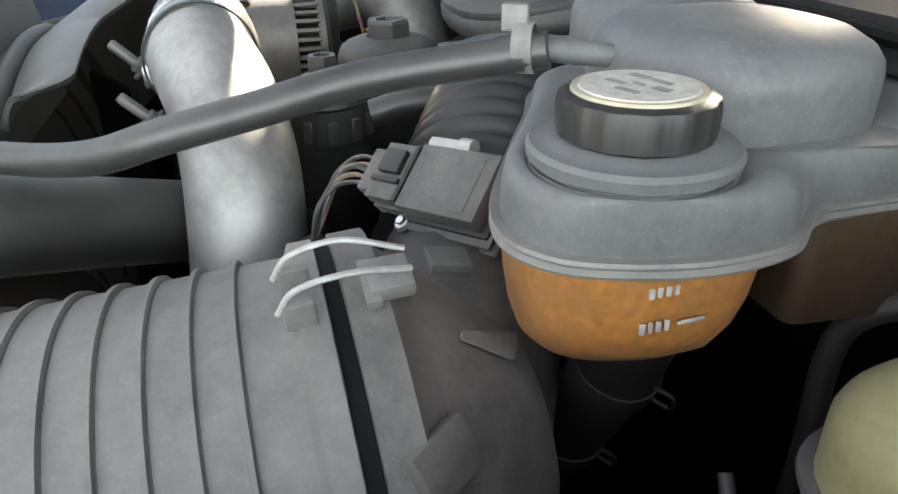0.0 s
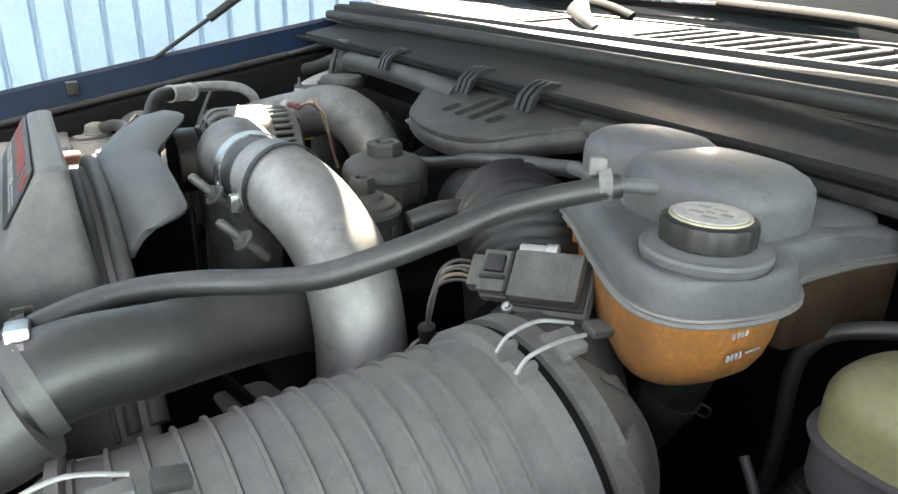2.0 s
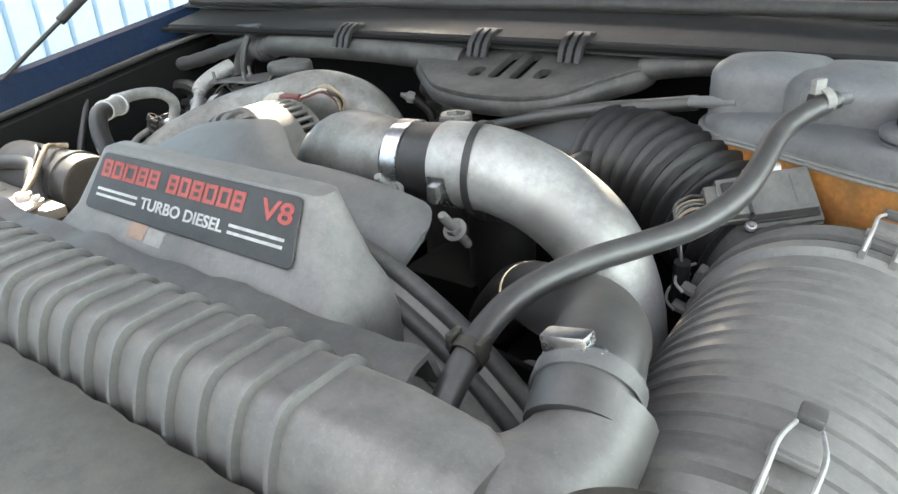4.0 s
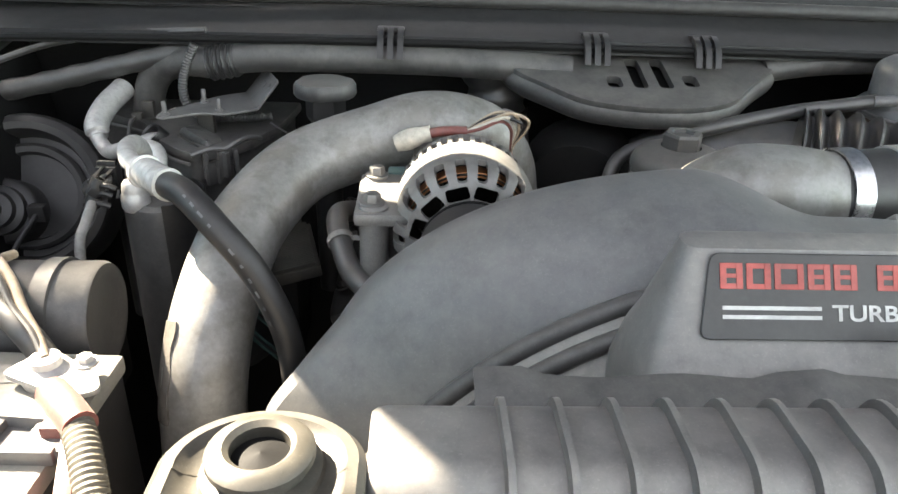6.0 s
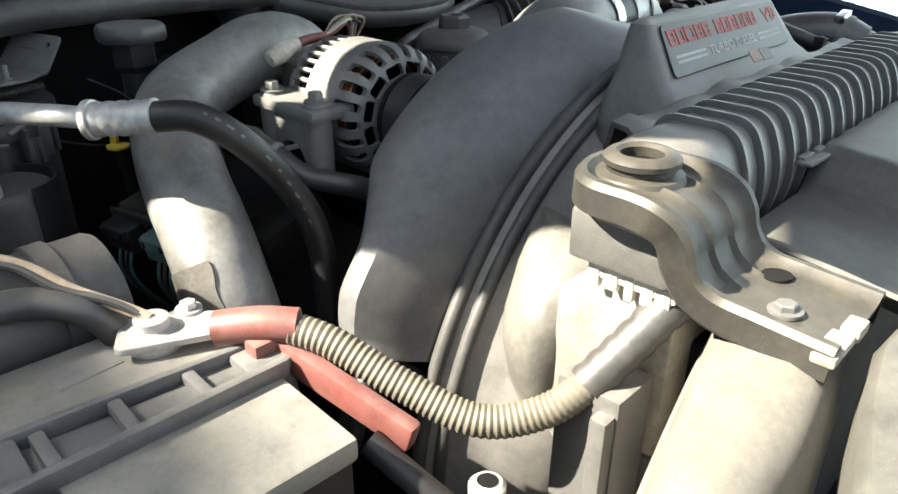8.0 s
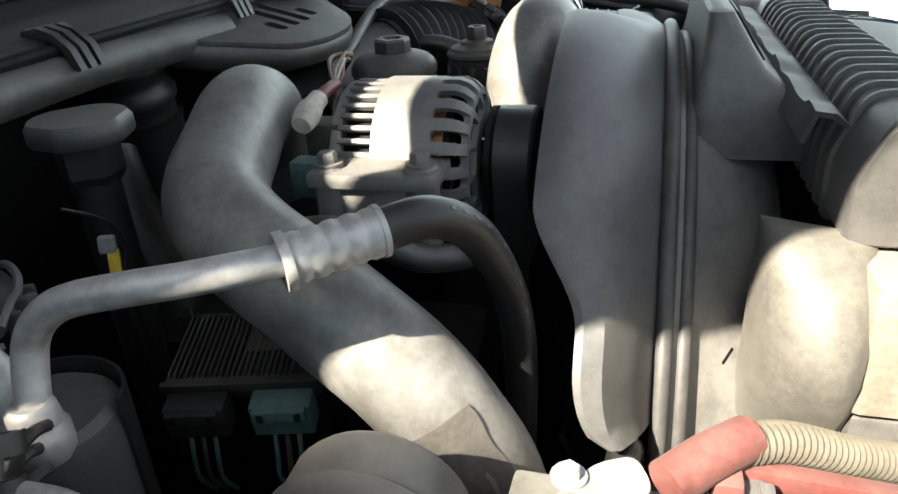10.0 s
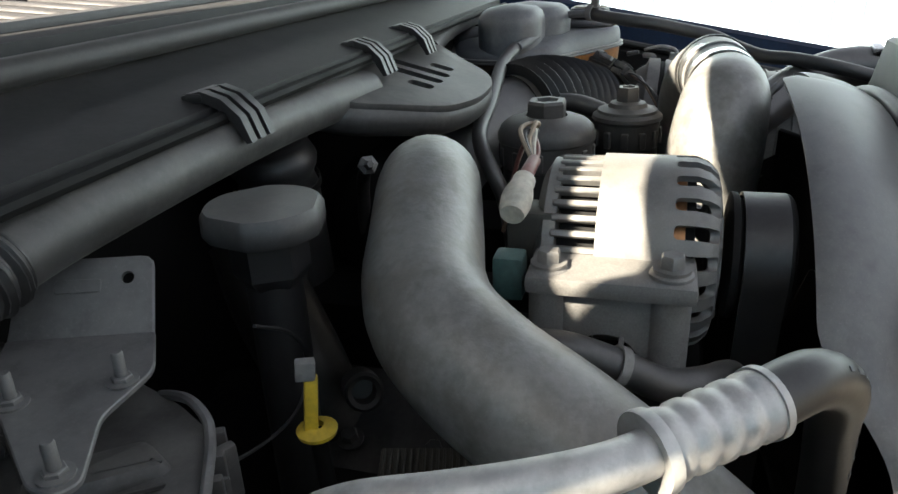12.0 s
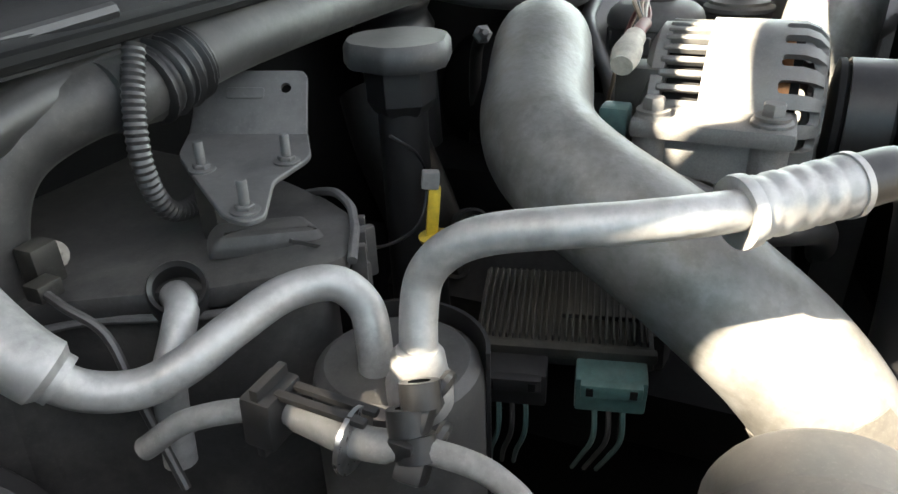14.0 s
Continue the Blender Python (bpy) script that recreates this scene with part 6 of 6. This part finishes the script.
def heater_box():
    t = thing("heater_box", (-0.5, 0.72, 0.85), "dusty black heater and evaporator box", "heater box")
    out = round_outline([(-0.62, 0.81), (-0.6, 0.75), (-0.517, 0.7), (-0.49, 0.655), (-0.478, 0.634), (-0.452, 0.605), (-0.43, 0.59), (-0.388, 0.612), (-0.372, 0.64), (-0.35, 0.7), (-0.34, 0.81)], 0.008, 3)
    part("lid", slab([(x + 0.48, y - 0.71) for x, y in out], 0.012, at(-0.48, 0.71, 1.177), 0.004, 2), M["tray"], t, "flat dusty lid")
    low = [(-0.48 + (x + 0.48) * 0.94, 0.73 + (y - 0.73) * 0.9) for x, y in out]
    part("case", slab([(x + 0.48, y - 0.71) for x, y in low], 0.3, at(-0.48, 0.71, 0.878), 0.004), M["tray"], t, "dusty moulded case")
    part("front_flange", sweep(spline([(-0.6, 0.746, 1.176), (-0.518, 0.698, 1.176), (-0.4905, 0.653, 1.176), (-0.479, 0.632, 1.176), (-0.453, 0.603, 1.176), (-0.431, 0.588, 1.176)], 6), 0.0022, 8), M["plate"], t, "pale worn flange edge")
    part("ridge", slab(round_outline([(-0.03, -0.012), (0.034, -0.016), (0.03, 0.012), (-0.026, 0.014)], 0.006), 0.012, at(-0.432, 0.641, 1.186) @ turn(0, 8, -38), 0.005, 2, 0.8), M["tray"], t, "moulded ridge below the plate")
    part("side_lip", sweep(spline([(-0.429, 0.589, 1.186), (-0.41, 0.598, 1.191), (-0.396, 0.607, 1.189), (-0.387, 0.614, 1.193), (-0.378, 0.628, 1.195), (-0.371, 0.643, 1.191), (-0.366, 0.656, 1.186)], 6), 0.0026, 8), M["plate"], t, "bright wavy lip of the case")
    for p in ((-0.415, 0.594, 1.172), (-0.401, 0.602, 1.172), (-0.386, 0.611, 1.172)):
        part("side_rib", box((0.005, 0.008, 0.03), at(*p) @ turn(0, 0, 28), 0.001), M["tray"], t)
    part("screw", bolt((-0.487, 0.722, 1.194), (-0.5, -0.6, 0.6), 0.005, 0.005), M["cream"], t, "pale corroded screw head")
    part("rib", join(box((0.03, 0.006, 0.03), at(-0.404, 0.606, 1.172) @ turn(0, 0, -30), 0.002), box((0.006, 0.016, 0.026), at(-0.4, 0.604, 1.163) @ turn(0, 0, -30), 0.002), box((0.006, 0.016, 0.026), at(-0.41, 0.597, 1.163) @ turn(0, 0, -30), 0.002)), M["plastic"], t, "notched lug")
    part("port", lathe([(0.0135, -0.03), (0.0135, 0.008), (0.0125, 0.01), (0.0105, 0.008), (0.0105, -0.01), (0, -0.01)], frame_on((-0.485, 0.647, 1.187), (-0.45, -0.5, 0.75)), 24), M["hose"], t)
    part("elbow", tube([(-0.484, 0.65, 1.185), (-0.492, 0.639, 1.186), (-0.503, 0.634, 1.178), (-0.513, 0.634, 1.16), (-0.518, 0.634, 1.12)], 0.0075, 14), M["tubeline"], t, "grey elbow tube")
    sensor = part("sensor", join(box((0.014, 0.012, 0.02), at(-0.508, 0.7, 1.205), 0.002), box((0.012, 0.01, 0.008), at(-0.518, 0.688, 1.2), 0.001)), M["bracket"], t, "small pale sensor plug")
    part("wire", tube([(-0.52, 0.687, 1.2), (-0.522, 0.672, 1.196), (-0.52, 0.655, 1.185), (-0.525, 0.64, 1.16), (-0.53, 0.62, 1.12)], 0.0022, 8, 6), M["rubber"], sensor)


heater_box()
solo("wiring_conduit", corrugated([(-0.44, 0.687, 1.287), (-0.452, 0.683, 1.262), (-0.458, 0.68, 1.235), (-0.452, 0.68, 1.212), (-0.435, 0.683, 1.202), (-0.4, 0.69, 1.2), (-0.36, 0.7, 1.2)], 0.0056, 0.0008, 0.0034, 16, 4), M["rubber"], "grey corrugated wiring conduit hanging in a loop", "conduit")
solo("conduit", tube([(-0.42, 0.702, 1.262), (-0.46, 0.712, 1.262), (-0.495, 0.722, 1.248), (-0.514, 0.725, 1.215), (-0.522, 0.728, 1.15), (-0.525, 0.728, 1.0)], 0.0185, 16), M["tray"], "grey conduit bending down at the firewall", "conduit")


def oil_filler():
    t = thing("oil_filler", (-0.285, 0.632, 1.0), "dusty black oil filler cap on its neck", "oil filler")
    m = at(-0.285, 0.632, 0) 
    part("cap", lathe([(0.02, 1.246), (0.033, 1.246), (0.035, 1.249), (0.0347, 1.258), (0.032, 1.262), (0, 1.2625)], m, 96, wave=lambda a, i: min(1.0, 0.93 / abs(math.cos((a + 0.2) % (2 * math.pi / 3) - math.pi / 3)) if abs((a + 0.2) % (2 * math.pi / 3) - math.pi / 3) < 0.9 else 1.0)), M["plastic"], t, "dusty black cap with three flats")
    part("collar", lathe([(0.02, 1.247), (0.0225, 1.243), (0.0225, 1.222), (0.019, 1.216), (0.017, 1.214)], m, 6), M["hose"], t, "black hexagonal collar", 20)
    part("neck", lathe([(0.0165, 1.246), (0.0165, 1.15), (0.016, 1.0)], m, 24), M["hose"], t)
    return t


oil_filler()


def dipstick():
    t = thing("dipstick", (-0.34, 0.585, 1.0), "yellow oil dipstick handle in its tube", "dipstick")
    part("handle", join(box((0.005, 0.0075, 0.034), at(-0.338, 0.588, 1.172) @ turn(6, 0, 30), 0.0015), lathe([(0.0, 0), (0.0105, 0.0), (0.0112, 0.0025), (0.004, 0.005)], at(-0.337, 0.587, 1.153), 20)), M["yellow"], t, "yellow plastic pull handle")
    part("grip", box((0.007, 0.0105, 0.011), at(-0.3385, 0.5885, 1.193) @ turn(6, 0, 30), 0.0015), M["plate_grey"], t, "worn grey grip")
    part("guide_tube", tube([(-0.337, 0.587, 1.153), (-0.332, 0.587, 1.1), (-0.32, 0.59, 1.0)], 0.005, 10), M["deep"], t)


dipstick()


def control_module():
    t = thing("control_module", (-0.33, 0.5, 1.0), "finned grey engine control module with connectors", "module")
    u = Vector((0.022, -0.091, 0.0)).normalized()
    v = Vector((0.066, 0.017, 0.012))
    v = (v - u * v.dot(u)).normalized()
    m = Matrix((u, v, u.cross(v))).transposed().to_4x4()
    m.translation = (-0.322, 0.509, 1.111)
    body = part("case", box((0.104, 0.072, 0.012), m @ at(0, 0, -0.006), 0.0015), M["bracket"], t, "finned cast case")
    part("edge_rail", box((0.106, 0.005, 0.008), m @ at(0, -0.035, -0.001), 0.001), M["bracket"], body)
    part("raised_pad", box((0.05, 0.04, 0.004), m @ at(0.022, 0.012, 0.0015), 0.001), M["bracket"], body)
    fin = mesh_of("fin", box((0.0016, 0.06, 0.005), Matrix(), 0.0005, 1), M["bracket"])
    for k in range(26):
        ob = new("fin", fin)
        ob.parent = body
        ob.matrix_basis = m @ at(-0.049 + 0.0039 * k, 0.002, 0.0018)
    for x, mat, label in ((0.028, M["green"], "teal connector plug"), (-0.028, M["black"], "black connector plug")):
        c = part("connector", join(box((0.04, 0.018, 0.026), m @ at(x, -0.045, -0.016), 0.002), box((0.034, 0.006, 0.01), m @ at(x, -0.055, -0.008), 0.001)), mat, t, label)
        # black boxes on the face paint the slots' shade
        part("slot", join(box((0.004, 0.001, 0.006), m @ at(x - 0.012, -0.0582, -0.008)), box((0.004, 0.001, 0.006), m @ at(x + 0.012, -0.0582, -0.008))), M["deep"], c)
        for k in range(3):
            q = Vector((x - 0.008 + 0.008 * k, -0.05, -0.028))
            part("wire", tube([m @ q, m @ (q + Vector((0, -0.008, -0.02))), m @ (q + Vector((-0.006, 0.0, -0.05))), m @ (q + Vector((-0.01, 0.02, -0.09)))], 0.0017, 6, 5), M["green"] if k != 1 else M["rubber"], c)
    part("bracket", box((0.02, 0.08, 0.1), at(-0.31, 0.51, 1.05), 0.003), M["deep"], t)


control_module()


def battery():
    """Tops, posts, handle and label are its parts; the long side lies across the truck."""
    t = thing("car_battery", (-0.558, 0.218, 0.92), "dusty black car battery with yellow label and carrying strap", "battery")
    m = Matrix.Translation((-0.558, 0.2175, 1.02)) @ turn(0, 0, -2)
    part("case", box((0.286, 0.192, 0.18), m, 0.006), M["hose"], t)
    part("top", box((0.29, 0.197, 0.016), m @ at(0, 0, 0.091), 0.004), M["lid"], t, "dusty flat lid")
    strap = part("handle_strap", box((0.15, 0.042, 0.009), m @ at(-0.066, -0.003, 0.104) @ turn(3, 0, 0), 0.004), M["strap"], t, "black ribbed carrying strap")
    for g in (box((0.17, 0.006, 0.012), m @ at(0.065, 0.014, 0.105) @ turn(0, 0, -4), 0.002), box((0.17, 0.007, 0.012), m @ at(0.065, -0.022, 0.104) @ turn(0, 0, 1), 0.002)):
        part("rail", g, M["strap"], strap)
    for x in (0.018, 0.058, 0.1):
        part("crossbar", box((0.008, 0.036, 0.01), m @ at(x, -0.004, 0.1035), 0.002), M["strap"], strap)
    part("strap_end", box((0.03, 0.03, 0.009), m @ at(0.14, -0.006, 0.104), 0.004), M["strap"], strap)
    part("strap_web", box((0.16, 0.024, 0.003), m @ at(0.07, -0.004, 0.1005), 0.001), M["strap"], strap)
    part("strap_edge", box((0.13, 0.01, 0.008), m @ at(-0.05, -0.034, 0.102) @ turn(0, 0, -3), 0.003), M["hose"], strap)
    for dx, dy, w in ((0.06, 0.068, 0.04), (-0.062, 0.073, 0.028), (-0.062, 0.046, 0.022), (-0.02, 0.07, 0.03)):
        part("sticker", box((w, 0.024, 0.001), m @ at(dx, dy, 0.0993) @ turn(0, 0, 6), 0.0003, 1), M["face"], t, "worn pale sticker")
    part("front_label", box((0.25, 0.001, 0.11), m @ at(0.005, -0.0968, 0.0), 0.0003, 1), M["yellow"], t, "yellow label with black marks")
    for k in range(2):
        part("label_mark", join(box((0.06, 0.001, 0.018), m @ at(0.03 + 0.06 * k, -0.0976, 0.012) @ turn(0, 42, 0)), box((0.06, 0.001, 0.018), m @ at(0.03 + 0.06 * k, -0.0978, 0.012) @ turn(0, -42, 0))), M["hose"], t)
    for dz, w in ((0.046, 0.003), (0.038, 0.0025)):
        part("label_bar", box((0.24, 0.001, w), m @ at(0.005, -0.0977, dz)), M["hose"], t)
    part("label_bar", box((0.11, 0.001, 0.01), m @ at(-0.06, -0.0977, 0.02)), M["hose"], t)
    part("tray", box((0.32, 0.22, 0.02), at(-0.558, 0.2175, 0.92), 0.004), M["deep"], t)
    return t


M["strap"] = material("dusty black strap plastic", (0.055, 0.059, 0.064), 0.32, dust=0.24, up=0.5, spec=0.8, vary=0.2)
M["lid"] = material("dusty battery lid", (0.13, 0.13, 0.13), 0.32, dust=0.48, up=0.3, spec=0.8, dust_color=(0.3, 0.285, 0.24), stain=((0.12, 0.11, 0.08), 0.5, 18))
battery()


def positive_terminal():
    t = thing("battery_terminal", (-0.45, 0.28, 1.12), "pale corroded battery clamp with red boot", "battery terminal")
    part("clamp", join(lathe([(0.008, 0), (0.018, 0.0), (0.019, 0.004), (0.016, 0.012), (0.011, 0.014), (0.011, 0.02), (0.008, 0.021), (0, 0.021)], at(-0.452, 0.278, 1.119), 24), slab(round_outline([(-0.03, -0.02), (0.035, -0.014), (0.048, 0.004), (0.03, 0.016), (-0.03, 0.02)], 0.008), 0.005, at(-0.446, 0.272, 1.126) @ turn(0, 0, -30), 0.0015), bolt((-0.425, 0.282, 1.132), (0, 0, 1), 0.006, 0.006)), M["tubeline"], t, "pale corroded clamp")
    part("lead", tube([(-0.455, 0.281, 1.14), (-0.468, 0.296, 1.15), (-0.49, 0.316, 1.16), (-0.506, 0.334, 1.174), (-0.522, 0.342, 1.178), (-0.536, 0.352, 1.17)], 0.0028, 8), M["rubber"], t)
    part("lead", tube([(-0.452, 0.278, 1.138), (-0.463, 0.294, 1.145), (-0.482, 0.316, 1.156), (-0.497, 0.336, 1.169), (-0.512, 0.352, 1.176), (-0.522, 0.368, 1.172), (-0.52, 0.385, 1.168)], 0.004, 10), M["lead"], t, "dusty tan lead")
    part("red_boot", join(tube([(-0.428, 0.238, 1.138), (-0.41, 0.218, 1.142), (-0.393, 0.2, 1.141)], 0.0115, 14, 4), box((0.022, 0.014, 0.018), at(-0.412, 0.21, 1.128), 0.003)), M["red"], t, "red plastic cable boot")
    part("red_guard", box((0.012, 0.11, 0.02), at(-0.392, 0.162, 1.112) @ turn(16, 0, 14), 0.004), M["red"], t, "red plastic guard along the battery edge")
    part("conduit", corrugated([(-0.4, 0.208, 1.141), (-0.383, 0.18, 1.133), (-0.363, 0.14, 1.112), (-0.34, 0.098, 1.095), (-0.312, 0.07, 1.1), (-0.287, 0.052, 1.12), (-0.265, 0.04, 1.143)], 0.0108, 0.0009, 0.0042, 16, 4), M["loom"], t, "dusty corrugated cable conduit")
    part("tape_wrap", tube([(-0.29, 0.054, 1.117), (-0.268, 0.042, 1.14), (-0.246, 0.03, 1.164), (-0.226, 0.02, 1.184)], lambda u, s: 0.0125 + 0.0008 * math.sin(s * 500), 16, 8), M["rubber"], t, "dusty tape round the conduit")
    return t


positive_terminal()


def negative_terminal():
    t = thing("battery_terminal", (-0.664, 0.29, 1.12), "dusty black battery cable clamp with cover", "battery terminal")
    part("clamp", join(lathe([(0.024, 0), (0.024, 0.008), (0.021, 0.01), (0.021, 0.016), (0.019, 0.022), (0.01, 0.026), (0, 0.026)], at(-0.662, 0.288, 1.119), 28), slab(round_outline([(-0.026, -0.02), (0.03, -0.016), (0.03, 0.016), (-0.026, 0.02)], 0.008), 0.006, at(-0.652, 0.276, 1.119) @ turn(0, 0, -70), 0.002)), M["lid"], t)
    part("cable", tube([(-0.656, 0.296, 1.134), (-0.632, 0.306, 1.142), (-0.6, 0.314, 1.15), (-0.554, 0.325, 1.155), (-0.51, 0.324, 1.154), (-0.478, 0.305, 1.142), (-0.46, 0.3, 1.11)], 0.0105, 14), M["rubber"], t)


negative_terminal()


def vacuum_tank():
    t = thing("vacuum_reservoir", (-0.53, 0.385, 1.04), "dusty black cylindrical reservoir behind the battery", "reservoir")
    m = frame_on((-0.445, 0.37, 1.118), (-1, -0.03, 0))
    part("drum", lathe([(0, 0.003), (0.034, 0.003), (0.038, 0.0), (0.045, 0.0), (0.047, 0.004), (0.047, 0.2), (0, 0.2)], m, 40), M["plastic"], t)
    part("rim", lathe([(0.047, 0.03), (0.05, 0.031), (0.05, 0.045), (0.047, 0.046)], m, 40), M["plastic"], t)
    part("cradle", box((0.16, 0.06, 0.06), at(-0.53, 0.38, 1.06), 0.006), M["deep"], t)


vacuum_tank()


def blower():
    t = thing("blower_motor", (-0.61, 0.6, 0.9), "black round blower motor in its housing", "blower")
    ax = Vector((0.1, -0.85, 0.45)).normalized()
    m = frame_on((-0.652, 0.645, 1.112), ax)
    part("housing", lathe([(0.0, -0.06), (0.1, -0.06), (0.1, -0.01), (0.096, 0.0), (0.088, 0.004), (0.08, 0.002), (0.077, -0.006), (0.074, -0.03), (0, -0.03)], m, 48), M["black"], t, "rounded volute housing")
    part("ring", lathe([(0.066, -0.031), (0.066, -0.022), (0.062, -0.019), (0.055, -0.02), (0.052, -0.031)], m, 40), M["black"], t)
    n = frame_on((-0.672, 0.635, 1.094), ax)
    part("motor", lathe([(0.04, -0.03), (0.04, 0.004), (0.037, 0.008), (0.03, 0.01), (0.029, 0.02), (0.022, 0.023), (0.02, 0.03), (0.01, 0.032), (0.009, 0.04), (0, 0.041)], n, 36), M["black"], t, "stepped motor can")
    part("plug", box((0.02, 0.014, 0.02), at(-0.625, 0.62, 1.1), 0.003), M["black"], t)
    part("wire", tube([(-0.625, 0.616, 1.1), (-0.64, 0.58, 1.07), (-0.65, 0.55, 1.03)], 0.003, 8, 6), M["hose"], t)


blower()
solo("body_harness", tube([(-0.43, 0.71, 1.272), (-0.48, 0.714, 1.268), (-0.63, 0.715, 1.231), (-0.718, 0.7, 1.213), (-0.766, 0.66, 1.2), (-0.768, 0.6, 1.187)], lambda u, s: 0.0125 + 0.0008 * math.sin(s * 160), 14), M["rubber"], "thick dusty wrapped wiring harness at the firewall", "harness")
solo("ground_cable", tube([(-0.69, 0.52, 1.2), (-0.68, 0.5, 1.17), (-0.672, 0.475, 1.12), (-0.672, 0.46, 1.06)], 0.006, 10), M["rubber"], "dusty black cable hanging beside the blower", "cable")
solo("washer_tube", tube([(-0.7, 0.68, 1.25), (-0.62, 0.72, 1.276), (-0.52, 0.715, 1.292), (-0.43, 0.705, 1.3)], 0.004, 8), M["rubber"], "thin black tube along the cowl", "tube")
solo("starter_cable", tube([(-0.398, 0.13, 1.095), (-0.39, 0.105, 1.08), (-0.378, 0.07, 1.06), (-0.362, 0.03, 1.035), (-0.362, 0.01, 1.0), (-0.37, 0.0, 0.95)], 0.0085, 12), M["hose"], "thick black cable running down beside the battery", "cable")


def hold_down():
    t = thing("battery_hold_down", (-0.455, 0.08, 0.93), "grey steel battery hold-down bracket with a hole", "bracket")
    g = cut(slab(round_outline([(-0.016, -0.02), (0.02, -0.024), (0.024, 0.014), (-0.016, 0.02)], 0.005), 0.003, at(-0.45, 0.083, 1.05) @ turn(0, 14, 20), 0.0005, 1), lathe([(0, -0.02), (0.006, -0.02), (0.006, 0.03), (0, 0.03)], at(-0.446, 0.079, 1.05), 16))
    part("plate", g, M["black"], t)
    part("leg", box((0.02, 0.004, 0.15), at(-0.465, 0.108, 0.995), 0.001), M["black"], t)
    part("rod", tube([(-0.43, 0.1, 1.075), (-0.43, 0.1, 1.03), (-0.43, 0.1, 0.94)], 0.003, 8, 3), M["bracket"], t)


hold_down()


def washer_neck():
    t = thing("washer_bottle", (-0.5, 0.06, 0.9), "dusty pale grey washer bottle neck before the battery", "bottle")
    part("shoulder", blob(-0.508, 0.068, 0.046, 0.042, 0.95, 1.086, 2.2, dome=0.5), M["plate_grey"], t, "", 50)


washer_neck()


def washer_outlet():
    t = thing("overflow_pipe", (-0.4, 0.04, 0.95), "pale ribbed plastic pipe stub beside the battery", "pipe")
    part("stub", lathe([(0.0, 0.0), (0.0075, 0.0), (0.0095, -0.002), (0.0095, -0.007), (0.0075, -0.009), (0.0085, -0.012), (0.0085, -0.018), (0.0075, -0.02), (0.0105, -0.026), (0.0105, -0.042), (0.0085, -0.046), (0, -0.046)], frame_on((-0.395, 0.041, 1.123), (0.05, 0.05, 1)), 20), M["cream"], t)
    part("hose", tube([(-0.397, 0.039, 1.085), (-0.398, 0.037, 1.07), (-0.392, 0.03, 1.05), (-0.38, 0.018, 1.03), (-0.372, 0.01, 0.99)], 0.0115, 14), M["rubber"], t, "dusty black hose below the stub")
    # black disc on the solid end paints the pipe's dark inside
    part("bore_shade", lathe([(0.0055, 0.0006), (0, 0.0007)], frame_on((-0.395, 0.041, 1.123), (0.05, 0.05, 1)), 16), M["deep"], t)


washer_outlet()


def support_rail():
    """The bulging dusty rail between the bracket's foot and the fender."""
    t = thing("support_rail", (-0.42, -0.05, 0.95), "dusty pale radiator support rail in the sun", "rail")
    prof = [(0.004, -0.2), (0.004, -0.05), (0.0, -0.022), (-0.006, -0.007), (-0.016, 0.0), (-0.028, 0.0015), (-0.042, 0.0), (-0.054, -0.006), (-0.062, -0.02), (-0.066, -0.05), (-0.067, -0.2)]
    rings = []
    for k in range(41):
        u = k / 40
        x = -0.2 - 0.5 * u
        y0 = 0.012 - 0.1 * u - 0.05 * u * u
        z0 = 1.183 - 0.03 * u - 0.035 * u * u
        dent = math.exp(-((x + 0.335) / 0.03) ** 2)
        ring = []
        for j, (dy, dz) in enumerate(prof):
            bulge = 0.007 * math.sin(x * 42 + j * 0.9) * (2 < j < 9) - 0.02 * dent * math.exp(-((j - 4.2 + (x + 0.335) * 14) / 0.9) ** 2)
            ring.append((x, y0 + dy * (1 + 0.1 * math.sin(x * 21)), z0 + dz + bulge * 0.5))
        rings.append(ring)
    part("shell", thicken(loft(rings, closed=False, caps=False), 0.003), M["cover"], t, "pale dusty rounded shell", 60)
    part("flange", tube([(-0.2 - 0.5 * u, 0.015 - 0.1 * u - 0.05 * u * u, 1.133 - 0.03 * u - 0.035 * u * u) for u in [i / 8 for i in range(9)]], 0.004, 10), M["cover"], t, "rolled lower edge")
    part("worn_lug", join(box((0.03, 0.012, 0.006), at(-0.262, -0.062, 1.186), 0.002), box((0.016, 0.01, 0.008), at(-0.238, -0.064, 1.187), 0.002)), M["tan"], t, "rusty spot-weld lug")


M["cover"] = material("dusty pale plastic", (0.12, 0.114, 0.1), 0.55, dust=0.3, up=0.2, dust_color=(0.19, 0.175, 0.145), stain=((0.085, 0.08, 0.07), 0.6, 16))
support_rail()
